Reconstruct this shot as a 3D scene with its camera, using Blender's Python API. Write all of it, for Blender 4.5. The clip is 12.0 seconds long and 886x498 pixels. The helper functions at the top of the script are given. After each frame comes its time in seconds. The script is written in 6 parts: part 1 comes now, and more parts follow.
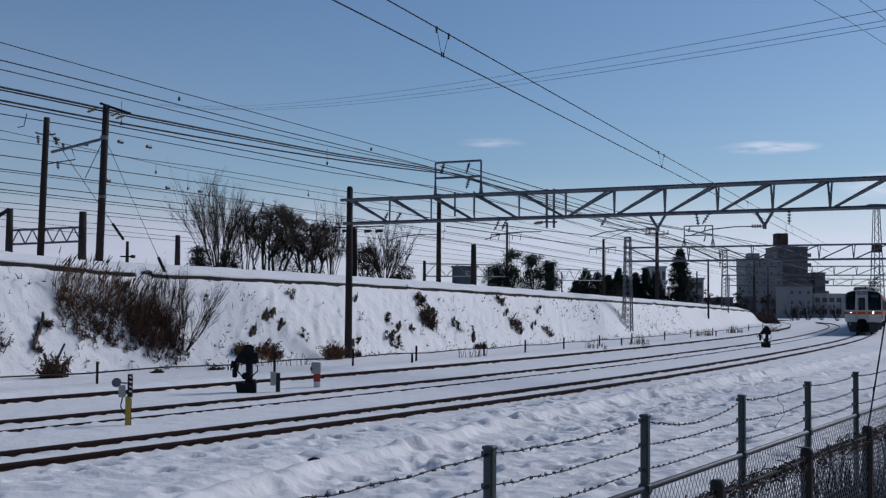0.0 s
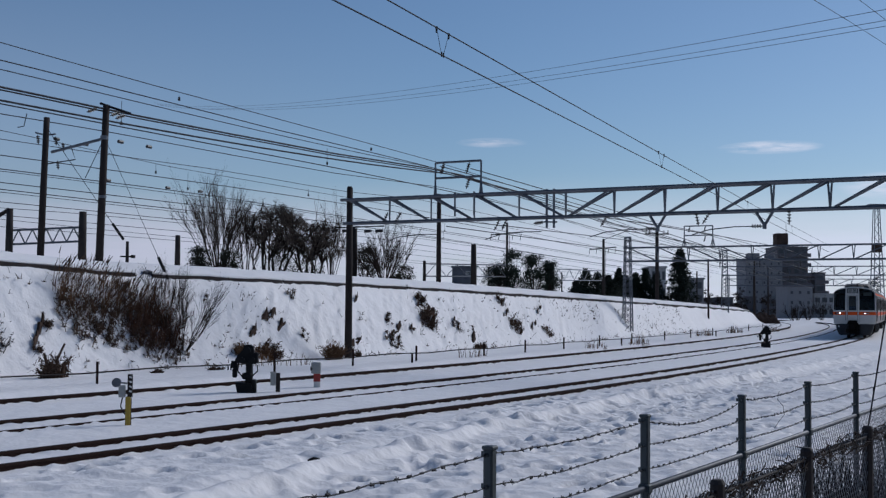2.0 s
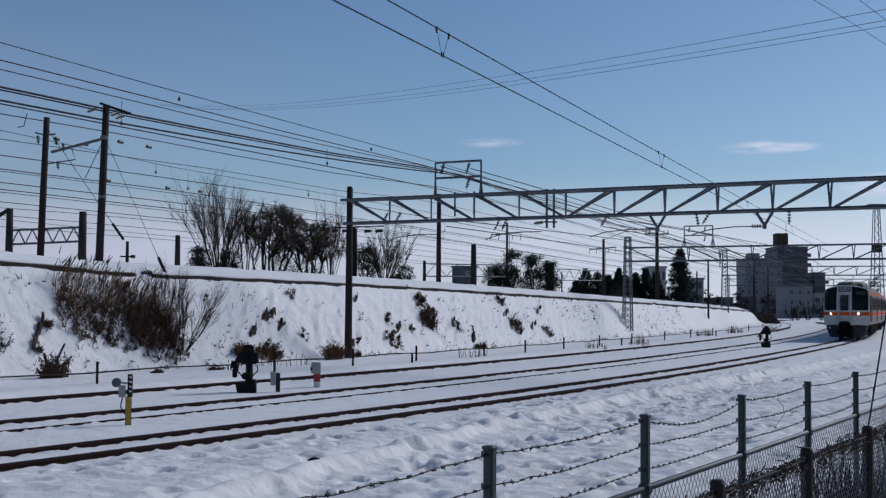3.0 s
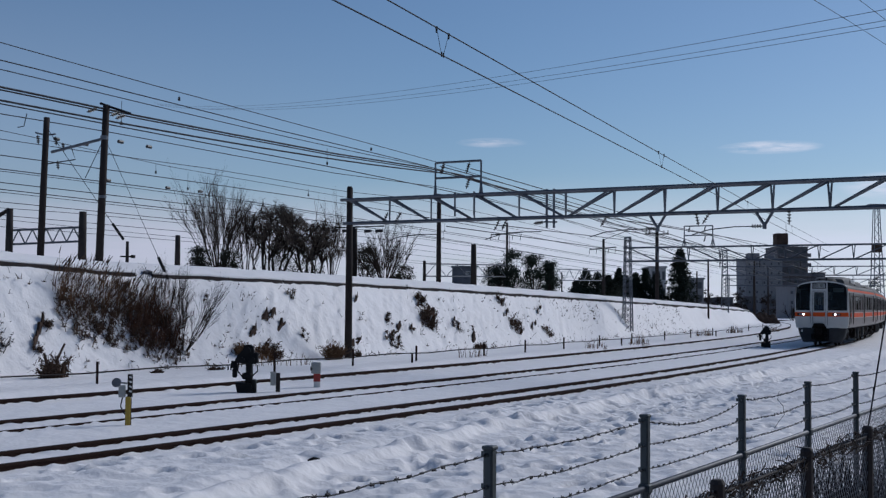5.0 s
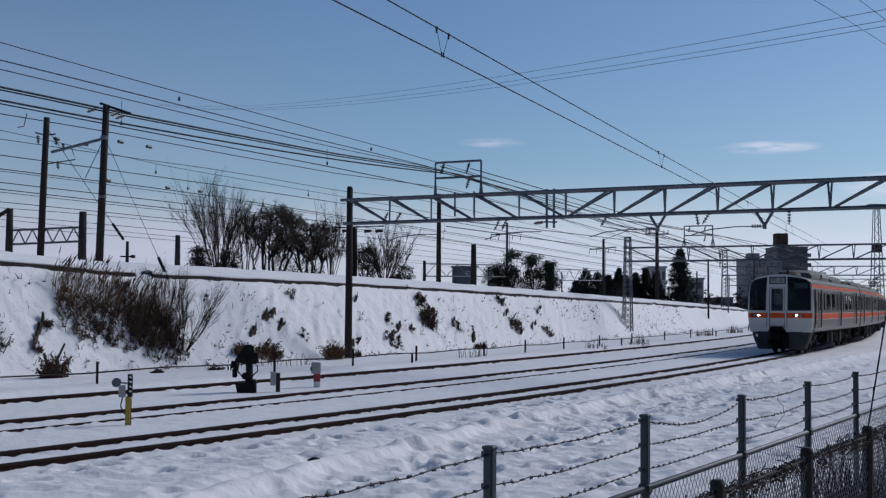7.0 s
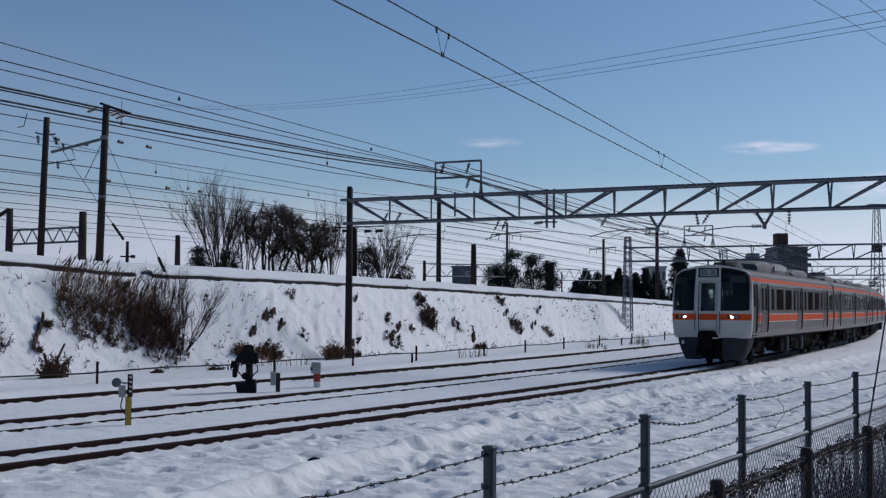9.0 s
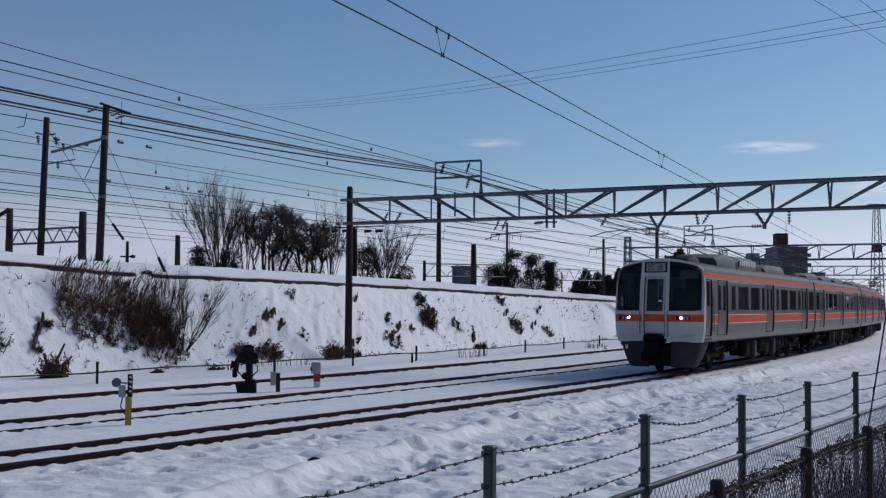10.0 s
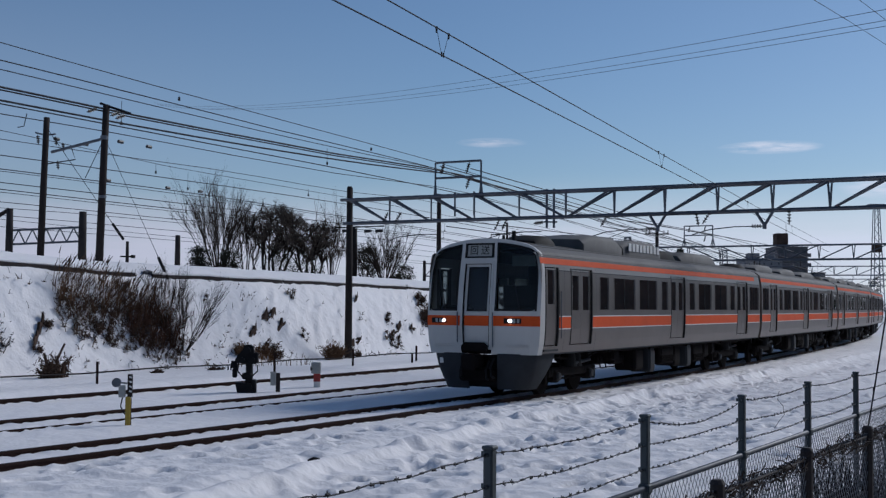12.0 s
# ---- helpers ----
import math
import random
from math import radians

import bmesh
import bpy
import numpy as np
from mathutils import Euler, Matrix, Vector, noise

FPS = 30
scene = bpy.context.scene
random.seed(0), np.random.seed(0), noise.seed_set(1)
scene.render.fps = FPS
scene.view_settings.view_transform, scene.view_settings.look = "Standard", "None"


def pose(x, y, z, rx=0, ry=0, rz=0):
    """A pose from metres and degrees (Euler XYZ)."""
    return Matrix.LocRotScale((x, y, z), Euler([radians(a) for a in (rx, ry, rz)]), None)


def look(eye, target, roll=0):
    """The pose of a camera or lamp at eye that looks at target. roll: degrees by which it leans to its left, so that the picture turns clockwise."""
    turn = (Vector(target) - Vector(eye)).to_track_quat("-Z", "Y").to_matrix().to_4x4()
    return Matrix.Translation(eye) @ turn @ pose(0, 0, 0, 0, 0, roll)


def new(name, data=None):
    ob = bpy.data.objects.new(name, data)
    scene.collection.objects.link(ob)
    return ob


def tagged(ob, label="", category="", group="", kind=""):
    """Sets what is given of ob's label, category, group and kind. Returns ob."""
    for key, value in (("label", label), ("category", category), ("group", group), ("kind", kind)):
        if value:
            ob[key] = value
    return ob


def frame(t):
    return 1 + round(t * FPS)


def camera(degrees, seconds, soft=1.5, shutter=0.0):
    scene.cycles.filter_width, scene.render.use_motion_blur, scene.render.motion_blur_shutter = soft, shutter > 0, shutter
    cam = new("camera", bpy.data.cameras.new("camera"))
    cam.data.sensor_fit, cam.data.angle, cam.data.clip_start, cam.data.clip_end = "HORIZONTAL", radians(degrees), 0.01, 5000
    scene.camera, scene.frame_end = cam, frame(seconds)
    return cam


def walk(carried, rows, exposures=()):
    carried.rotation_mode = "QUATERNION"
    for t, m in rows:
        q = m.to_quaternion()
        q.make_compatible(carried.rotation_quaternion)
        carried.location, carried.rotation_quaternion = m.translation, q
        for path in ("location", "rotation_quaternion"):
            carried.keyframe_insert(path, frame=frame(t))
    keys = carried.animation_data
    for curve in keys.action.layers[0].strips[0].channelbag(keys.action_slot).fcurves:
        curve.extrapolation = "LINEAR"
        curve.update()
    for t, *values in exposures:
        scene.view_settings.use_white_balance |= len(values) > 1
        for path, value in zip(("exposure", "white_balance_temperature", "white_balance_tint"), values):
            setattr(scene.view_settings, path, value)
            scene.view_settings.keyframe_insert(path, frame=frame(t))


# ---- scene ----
cam = camera(41.23, 12.0, soft=1.3)
EYE = (0.0, 0.0, 2.1412)
TILT = math.atan((541.67 - 441) / 2084.15)
view = look(EYE, (0.0, math.cos(TILT), 2.1412 + math.sin(TILT)), roll=math.degrees(0.0069))
walk(cam, [(0.0, view), (12.0, view)], exposures=[(0.0, -0.42, 5380, 9), (12.0, -0.42, 5380, 9)])

# ---- world and sun ----
SUN_TO = Vector((0.81, 0.585, 0.64)).normalized()
world = bpy.data.worlds.new("winter_sky")
scene.world = world
world.use_nodes = True
wn, wl = world.node_tree.nodes, world.node_tree.links
wn.clear()
w_out, w_bg, sky = wn.new("ShaderNodeOutputWorld"), wn.new("ShaderNodeBackground"), wn.new("ShaderNodeTexSky")
sky.sky_type, sky.sun_disc = "NISHITA", False
sky.sun_elevation = math.asin(SUN_TO.z)
sky.sun_rotation = math.atan2(SUN_TO.x, SUN_TO.y)
sky.altitude, sky.air_density, sky.dust_density, sky.ozone_density = 400, 1.0, 0.6, 1.6
w_bg.inputs["Strength"].default_value = 0.083


def wnode(kind, **inputs):
    n = wn.new(kind)
    for k, v in inputs.items():
        n.inputs[k].default_value = v
    return n


geo = wn.new("ShaderNodeTexCoord")
sep = wn.new("ShaderNodeSeparateXYZ")
wl.new(geo.outputs["Generated"], sep.inputs[0])


def wmath(op, a, b=None, clamp=False):
    n = wn.new("ShaderNodeMath")
    n.operation, n.use_clamp = op, clamp
    for i, v in enumerate((a, b)):
        if v is None:
            continue
        if isinstance(v, (int, float)):
            n.inputs[i].default_value = v
        else:
            wl.new(v, n.inputs[i])
    return n.outputs[0]


# thin cloud: a soft bank low over the horizon and two small wisps
stretch = wn.new("ShaderNodeMapping")
stretch.inputs["Scale"].default_value = (2.2, 2.2, 16.0)
wl.new(geo.outputs["Generated"], stretch.inputs["Vector"])
puff = wnode("ShaderNodeTexNoise", Scale=2.6, Detail=6.0, Roughness=0.6)
wl.new(stretch.outputs[0], puff.inputs["Vector"])
low = wn.new("ShaderNodeMapRange")
low.interpolation_type = "SMOOTHSTEP"
low.inputs["From Min"].default_value, low.inputs["From Max"].default_value = 0.115, 0.045
wl.new(sep.outputs["Z"], low.inputs["Value"])
bank = wmath("MULTIPLY", low.outputs[0], wmath("ADD", 0.35, wmath("MULTIPLY", puff.outputs["Fac"], 1.1)), clamp=True)


shred = wn.new("ShaderNodeMapping")
shred.inputs["Scale"].default_value = (14.0, 14.0, 90.0)
wl.new(geo.outputs["Generated"], shred.inputs["Vector"])
streak = wnode("ShaderNodeTexNoise", Scale=2.0, Detail=5.0, Roughness=0.6)
wl.new(shred.outputs[0], streak.inputs["Vector"])


def wisp(az, z, wide, high, strength):
    a = wmath("DIVIDE", wmath("SUBTRACT", wmath("DIVIDE", sep.outputs["X"], sep.outputs["Y"]), az), wide)
    b = wmath("DIVIDE", wmath("SUBTRACT", sep.outputs["Z"], z), high)
    d = wmath("ADD", wmath("MULTIPLY", a, a), wmath("MULTIPLY", b, b))
    front = wmath("GREATER_THAN", sep.outputs["Y"], 0.0)
    torn = wmath("MULTIPLY", wmath("SUBTRACT", streak.outputs["Fac"], 0.33), 3.2, clamp=True)
    return wmath("MULTIPLY", front, wmath("MULTIPLY", wmath("SUBTRACT", 1.1, d, clamp=True), wmath("MULTIPLY", torn, strength)))


clouds = wmath("ADD", bank, wmath("ADD", wisp(0.041, 0.138, 0.030, 0.0042, 0.7), wmath("ADD", wisp(0.279, 0.131, 0.045, 0.0055, 1.1), wisp(0.385, 0.098, 0.05, 0.011, 1.0))), clamp=True)
# a thin veil higher up on the side away from the sun
veil = wmath("MULTIPLY", wmath("MULTIPLY", wmath("SUBTRACT", 0.0, sep.outputs["X"]), 0.9, clamp=True), wmath("SUBTRACT", 1.0, wmath("MULTIPLY", sep.outputs["Z"], 3.5), clamp=True))
clouds = wmath("MAXIMUM", clouds, veil)
w_mix = wn.new("ShaderNodeMix")
w_mix.data_type = "RGBA"
# the haze is brighter towards the sun's side
haze = wn.new("ShaderNodeMix")
haze.data_type = "RGBA"
haze.inputs["A"].default_value, haze.inputs["B"].default_value = (8.4, 7.7, 8.1, 1), (11.2, 10.8, 10.9, 1)
wl.new(wmath("MULTIPLY", wmath("ADD", sep.outputs["X"], 0.36), 1.4, clamp=True), haze.inputs["Factor"])
wl.new(haze.outputs["Result"], w_mix.inputs["B"])
wl.new(clouds, w_mix.inputs["Factor"])
wl.new(sky.outputs[0], w_mix.inputs["A"])
wl.new(w_mix.outputs["Result"], w_bg.inputs["Color"])
wl.new(w_bg.outputs[0], w_out.inputs[0])

sun_data = bpy.data.lights.new("sun", "SUN")
sun_data.energy, sun_data.angle, sun_data.color = 2.95, radians(20), (1.0, 0.885, 0.76)
sun = new("sun", sun_data)
sun.matrix_basis = look(SUN_TO * 50, (0, 0, 0))

# ---- materials ----


def material(name, color, rough=0.7, metal=0.0, vary=0.25, grain=8.0, bump=0.2, spec=0.5, second=None, patch=1.2):
    """A surface with broad stains, fine grain and light relief; per-object tint."""
    m = bpy.data.materials.new(name)
    m.use_nodes = True
    nt = m.node_tree
    b = nt.nodes["Principled BSDF"]
    b.inputs["Roughness"].default_value, b.inputs["Metallic"].default_value = rough, metal
    b.inputs["Specular IOR Level"].default_value = spec
    tc = nt.nodes.new("ShaderNodeTexCoord")
    fine, broad = nt.nodes.new("ShaderNodeTexNoise"), nt.nodes.new("ShaderNodeTexNoise")
    fine.inputs["Scale"].default_value, fine.inputs["Detail"].default_value = grain, 5
    broad.inputs["Scale"].default_value, broad.inputs["Detail"].default_value = patch, 3
    for n in (fine, broad):
        nt.links.new(tc.outputs["Object"], n.inputs["Vector"])
    ramp = nt.nodes.new("ShaderNodeMix")
    ramp.data_type = "RGBA"
    c2 = second or tuple(c * (1 - vary) for c in color)
    ramp.inputs["A"].default_value, ramp.inputs["B"].default_value = (*[min(1, c * (1 + vary * 0.5)) for c in color], 1), (*c2, 1)
    add = nt.nodes.new("ShaderNodeMath")
    add.operation = "MULTIPLY_ADD"
    add.use_clamp = True
    nt.links.new(fine.outputs["Fac"], add.inputs[0])
    add.inputs[1].default_value = 0.9
    sub = nt.nodes.new("ShaderNodeMath")
    sub.operation = "MULTIPLY_ADD"
    nt.links.new(broad.outputs["Fac"], sub.inputs[0])
    sub.inputs[1].default_value, sub.inputs[2].default_value = 1.2, -0.55
    nt.links.new(sub.outputs[0], add.inputs[2])
    nt.links.new(add.outputs[0], ramp.inputs["Factor"])
    nt.links.new(ramp.outputs["Result"], b.inputs["Base Color"])
    if bump:
        bp = nt.nodes.new("ShaderNodeBump")
        bp.inputs["Strength"].default_value, bp.inputs["Distance"].default_value = bump, 0.02
        nt.links.new(fine.outputs["Fac"], bp.inputs["Height"])
        nt.links.new(bp.outputs[0], b.inputs["Normal"])
    return m


def glass(name, tint, ior=1.5):
    m = bpy.data.materials.new(name)
    m.use_nodes = True
    nt = m.node_tree
    nt.nodes.clear()
    out, mix = nt.nodes.new("ShaderNodeOutputMaterial"), nt.nodes.new("ShaderNodeMixShader")
    clear, gloss, fr = nt.nodes.new("ShaderNodeBsdfTransparent"), nt.nodes.new("ShaderNodeBsdfGlossy"), nt.nodes.new("ShaderNodeFresnel")
    clear.inputs["Color"].default_value, gloss.inputs["Roughness"].default_value = (*tint, 1), 0.04
    fr.inputs["IOR"].default_value = ior
    nt.links.new(fr.outputs[0], mix.inputs[0])
    nt.links.new(clear.outputs[0], mix.inputs[1])
    nt.links.new(gloss.outputs[0], mix.inputs[2])
    nt.links.new(mix.outputs[0], out.inputs[0])
    return m


def glow(name, color, strength):
    m = bpy.data.materials.new(name)
    m.use_nodes = True
    b = m.node_tree.nodes["Principled BSDF"]
    b.inputs["Base Color"].default_value = (*color, 1)
    b.inputs["Emission Color"].default_value, b.inputs["Emission Strength"].default_value = (*color, 1), strength
    return m


def snow_material():
    m = material("snow", (0.83, 0.81, 0.805), 0.75, vary=0.06, grain=3.0, bump=0.0, spec=0.25, patch=0.35)
    nt = m.node_tree
    b = nt.nodes["Principled BSDF"]
    tc = nt.nodes.new("ShaderNodeTexCoord")
    heights = None
    for scale, weight in ((1.3, 1.0), (3.6, 0.5), (11.0, 0.13), (45.0, 0.02)):
        n = nt.nodes.new("ShaderNodeTexNoise")
        n.inputs["Scale"].default_value, n.inputs["Detail"].default_value = scale, 3
        nt.links.new(tc.outputs["Object"], n.inputs["Vector"])
        k = nt.nodes.new("ShaderNodeMath")
        k.operation = "MULTIPLY_ADD"
        k.inputs[1].default_value = weight
        nt.links.new(n.outputs["Fac"], k.inputs[0])
        if heights:
            nt.links.new(heights, k.inputs[2])
        heights = k.outputs[0]
    bp = nt.nodes.new("ShaderNodeBump")
    bp.inputs["Strength"].default_value, bp.inputs["Distance"].default_value = 0.42, 0.16
    nt.links.new(heights, bp.inputs["Height"])
    nt.links.new(bp.outputs[0], b.inputs["Normal"])
    return m


M = {
    "snow": snow_material(),
    "rust": material("rail_rust", (0.032, 0.018, 0.015), 0.85, 0.0, 0.4, 14, 0.4, spec=0.12),
    "head": material("rail_head", (0.045, 0.030, 0.026), 0.6, 0.3, 0.4, 10, 0.1, spec=0.3),
    "pole": material("weathered_pole", (0.036, 0.029, 0.027), 0.85, 0.0, 0.45, 10, 0.4, spec=0.15),
    "steel": material("galvanised_steel", (0.125, 0.135, 0.155), 0.6, 0.3, 0.35, 9, 0.2),
    "farsteel": material("far_steel", (0.10, 0.11, 0.13), 0.65, 0.2, 0.3, 4, 0.1),
    "black": material("black_iron", (0.012, 0.012, 0.014), 0.7, 0.0, 0.4, 12, 0.3, spec=0.15),
    "wire": material("wire", (0.018, 0.018, 0.022), 0.8, 0.0, 0.2, 6, 0.0),
    "porcelain": material("insulator", (0.02, 0.018, 0.018), 0.5, 0.0, 0.3, 20, 0.0),
    "concrete": material("old_concrete", (0.046, 0.039, 0.038), 0.95, 0.0, 0.6, 5, 0.5, spec=0.15, patch=0.9),
    "stainless": material("stainless_panel", (0.185, 0.162, 0.147), 0.40, 0.8, 0.16, 2.5, 0.0, patch=0.7),
    "roofgrey": material("roof_grey", (0.085, 0.083, 0.082), 0.75, 0.0, 0.4, 4, 0.1),
    "white": material("white_front", (0.50, 0.485, 0.455), 0.4, 0.0, 0.08, 5, 0.0),
    "orange": material("orange_band", (0.62, 0.085, 0.014), 0.5, 0.0, 0.14, 6, 0.0, spec=0.12),
    "pale": material("pale_line", (0.68, 0.66, 0.62), 0.5, 0.0, 0.1, 6, 0.0),
    "glass": glass("train_glass", (0.52, 0.56, 0.56), 1.38),
    "dimglass": glass("windscreen", (0.34, 0.38, 0.38), 1.33),
    "rubber": material("black_rubber", (0.012, 0.012, 0.013), 0.75, 0.0, 0.3, 10, 0.1, spec=0.2),
    "under": material("underfloor", (0.012, 0.010, 0.010), 0.9, 0.0, 0.5, 6, 0.3, spec=0.08),
    "skirt": material("skirt_grey", (0.030, 0.033, 0.038), 0.65, 0.0, 0.4, 4, 0.1, spec=0.2),
    "seat": material("seat_cloth", (0.05, 0.055, 0.09), 0.9, 0.0, 0.3, 30, 0.2),
    "lining": material("cabin_lining", (0.50, 0.48, 0.45), 0.7, 0.0, 0.15, 4, 0.0),
    "lamp": glow("headlamp", (1.0, 0.97, 0.9), 70.0),
    "dimlamp": glow("dim_headlamp", (1.0, 0.95, 0.9), 30.0),
    "fence": material("green_grey_paint", (0.055, 0.068, 0.075), 0.6, 0.1, 0.35, 12, 0.2),
    "mesh": material("fence_mesh", (0.20, 0.20, 0.20), 0.6, 0.2, 0.4, 10, 0.0, spec=0.3),
    "brownpost": material("brown_post", (0.028, 0.022, 0.022), 0.8, 0.0, 0.4, 12, 0.3),
    "yellow": material("yellow_paint", (0.40, 0.28, 0.03), 0.6, 0.0, 0.35, 18, 0.2),
    "red": material("red_paint", (0.30, 0.035, 0.028), 0.6, 0.0, 0.25, 15, 0.1),
    "boxgrey": material("grey_box_paint", (0.34, 0.34, 0.32), 0.6, 0.0, 0.2, 12, 0.1),
    "straw": material("dry_grass", (0.16, 0.095, 0.055), 0.9, 0.0, 0.55, 4, 0.0, spec=0.1),
    "weed": material("dark_weed", (0.10, 0.066, 0.048), 0.9, 0.0, 0.5, 3, 0.0, spec=0.1),
    "russet": material("rust_brown_stalks", (0.115, 0.058, 0.038), 0.9, 0.0, 0.5, 3, 0.0, spec=0.1),
    "greytwig": material("grey_brown_twig", (0.11, 0.088, 0.072), 0.9, 0.0, 0.5, 6, 0.0, spec=0.1),
    "twig": material("bare_twig", (0.034, 0.025, 0.021), 0.9, 0.0, 0.4, 6, 0.0, spec=0.1),
    "leaf": material("evergreen_leaf", (0.036, 0.036, 0.026), 0.8, 0.0, 0.5, 3, 0.0, spec=0.15),
    "needle": material("conifer_needle", (0.022, 0.030, 0.022), 0.8, 0.0, 0.5, 3, 0.0, spec=0.15),
    "earth": material("red_brown_earth", (0.070, 0.048, 0.038), 0.95, 0.0, 0.6, 3, 0.6, spec=0.1),
    "wallgrey": material("grey_render", (0.19, 0.19, 0.20), 0.9, 0.0, 0.15, 0.6, 0.0, patch=0.08),
    "walldark": material("dark_tile_facade", (0.095, 0.09, 0.097), 0.8, 0.0, 0.2, 0.5, 0.0, patch=0.06),
    "wallpale": material("pale_wall", (0.30, 0.30, 0.30), 0.9, 0.0, 0.15, 0.8, 0.0, patch=0.1),
    "vine": material("withered_vine", (0.030, 0.021, 0.018), 0.9, 0.0, 0.5, 5, 0.0, spec=0.1),
    "clearglass": glass("cab_door_glass", (0.75, 0.78, 0.78)),
    "pane": material("dark_pane", (0.045, 0.05, 0.058), 0.3, 0.0, 0.2, 2, 0.0),
}

# ---- geometry helpers ----


class Shape:
    """Collects faces of one mesh."""

    def __init__(self):
        self.v, self.f = [], []

    def face(self, pts):
        n = len(self.v)
        self.v += [tuple(p) for p in pts]
        self.f.append(tuple(range(n, n + len(pts))))
        return self

    def box(self, c, size, rz=0.0, chamfer=0.0, tilt=None):
        hx, hy, hz = (s / 2 for s in size)
        k = min(chamfer, hx * 0.9, hy * 0.9)
        ring = [(hx - k, -hy), (hx, -hy + k), (hx, hy - k), (hx - k, hy), (-hx + k, hy), (-hx, hy - k), (-hx, -hy + k), (-hx + k, -hy)] if k else \
            [(hx, -hy), (hx, hy), (-hx, hy), (-hx, -hy)]
        m = Matrix.Translation(c) @ (tilt or Matrix.Rotation(rz, 4, "Z"))
        n, r = len(self.v), len(ring)
        layers = [(-hz, 1.0), (hz, 1.0)] if not k else [(-hz, 1 - k / hx * 0.6), (-hz + k, 1), (hz - k, 1), (hz, 1 - k / hx * 0.6)]
        for z, sc in layers:
            self.v += [tuple(m @ Vector((x * (sc if k else 1), y - (0 if not k else (1 - sc) * hx * (1 if y > 0 else -1)), z))) for x, y in ring]
        for a in range(len(layers) - 1):
            for i in range(r):
                j = (i + 1) % r
                self.f.append((n + a * r + i, n + a * r + j, n + (a + 1) * r + j, n + (a + 1) * r + i))
        self.f.append(tuple(n + i for i in reversed(range(r))))
        self.f.append(tuple(n + (len(layers) - 1) * r + i for i in range(r)))
        return self

    def tube(self, pts, r0, r1=None, sides=6, cap=True):
        pts = [Vector(p) for p in pts]
        r1 = r0 if r1 is None else r1
        n0 = len(self.v)
        for i, p in enumerate(pts):
            d = (pts[min(i + 1, len(pts) - 1)] - pts[max(i - 1, 0)]).normalized()
            a = d.orthogonal().normalized() if abs(d.z) > 0.9 else d.cross(Vector((0, 0, 1))).normalized()
            b = d.cross(a)
            r = r0 + (r1 - r0) * i / (len(pts) - 1)
            self.v += [tuple(p + (a * math.cos(k) + b * math.sin(k)) * r) for k in (2 * math.pi * q / sides for q in range(sides))]
        for i in range(len(pts) - 1):
            for q in range(sides):
                u = (q + 1) % sides
                self.f.append((n0 + i * sides + q, n0 + i * sides + u, n0 + (i + 1) * sides + u, n0 + (i + 1) * sides + q))
        if cap and sides > 2:
            self.f.append(tuple(n0 + q for q in reversed(range(sides))))
            self.f.append(tuple(n0 + (len(pts) - 1) * sides + q for q in range(sides)))
        return self

    def grid(self, rows):
        """Quads between rows of points."""
        n, w = len(self.v), len(rows[0])
        for r in rows:
            self.v += [tuple(p) for p in r]
        for i in range(len(rows) - 1):
            for j in range(w - 1):
                self.f.append((n + i * w + j, n + i * w + j + 1, n + (i + 1) * w + j + 1, n + (i + 1) * w + j))
        return self

    def prism(self, outline, depth):
        """An outline of points, extruded by the vector depth."""
        n, r = len(self.v), len(outline)
        d = Vector(depth)
        self.v += [tuple(p) for p in outline] + [tuple(Vector(p) + d) for p in outline]
        self.f.append(tuple(n + i for i in range(r)))
        self.f.append(tuple(n + r + i for i in reversed(range(r))))
        for i in range(r):
            j = (i + 1) % r
            self.f.append((n + i, n + r + i, n + r + j, n + j))
        return self

    def mesh(self, name, mat, smooth=False):
        me = bpy.data.meshes.new(name)
        me.from_pydata(self.v, [], self.f)
        me.materials.append(mat)
        if smooth:
            me.polygons.foreach_set("use_smooth", [True] * len(me.polygons))
        me.update()
        return me


def welded(me):
    """Joins the touching edges of a mesh's panels."""
    bm = bmesh.new()
    bm.from_mesh(me)
    bmesh.ops.remove_doubles(bm, verts=bm.verts, dist=0.0015)
    bm.to_mesh(me)
    bm.free()
    return me


def part(name, shape, mat, parent, label="", smooth=False):
    ob = new(name, shape if isinstance(shape, bpy.types.Mesh) else shape.mesh(name, mat, smooth))
    ob.parent = parent
    return tagged(ob, label)


def thing(name, at, label, category, group="", kind=""):
    ob = new(name)
    ob.empty_display_size = 0.2
    ob.matrix_basis = at if isinstance(at, Matrix) else Matrix.Translation(at)
    return tagged(ob, label, category, group, kind)


def solid(name, shape, mat, label, category, group="", kind="", at=None, smooth=False):
    ob = new(name, shape.mesh(name, mat, smooth))
    if at is not None:
        ob.matrix_basis = at
    return tagged(ob, label, category, group, kind)


# ---- the line of the running track: s along it (growing into the distance), v across (towards the viewer's side) ----
PS = np.arange(-60, 260, 0.5)
PT = 0.7098 + np.cumsum(np.interp(PS, [-40, -10, 10, 30, 50, 70, 84, 120], [-0.00298, -0.00304, -0.00312, -0.00108, -0.00178, -0.0022, -0.0002, 0.0])) * 0.5
PX, PY = np.cumsum(np.sin(PT)) * 0.5, np.cumsum(np.cos(PT)) * 0.5
PX, PY = PX + 2.92 - PX[120], PY + 31.03 - PY[120]


def along(s, v=0.0, z=0.0):
    x, y, a = (float(np.interp(s, PS, q)) for q in (PX, PY, PT))
    return Vector((x + v * math.cos(a), y - v * math.sin(a), z))


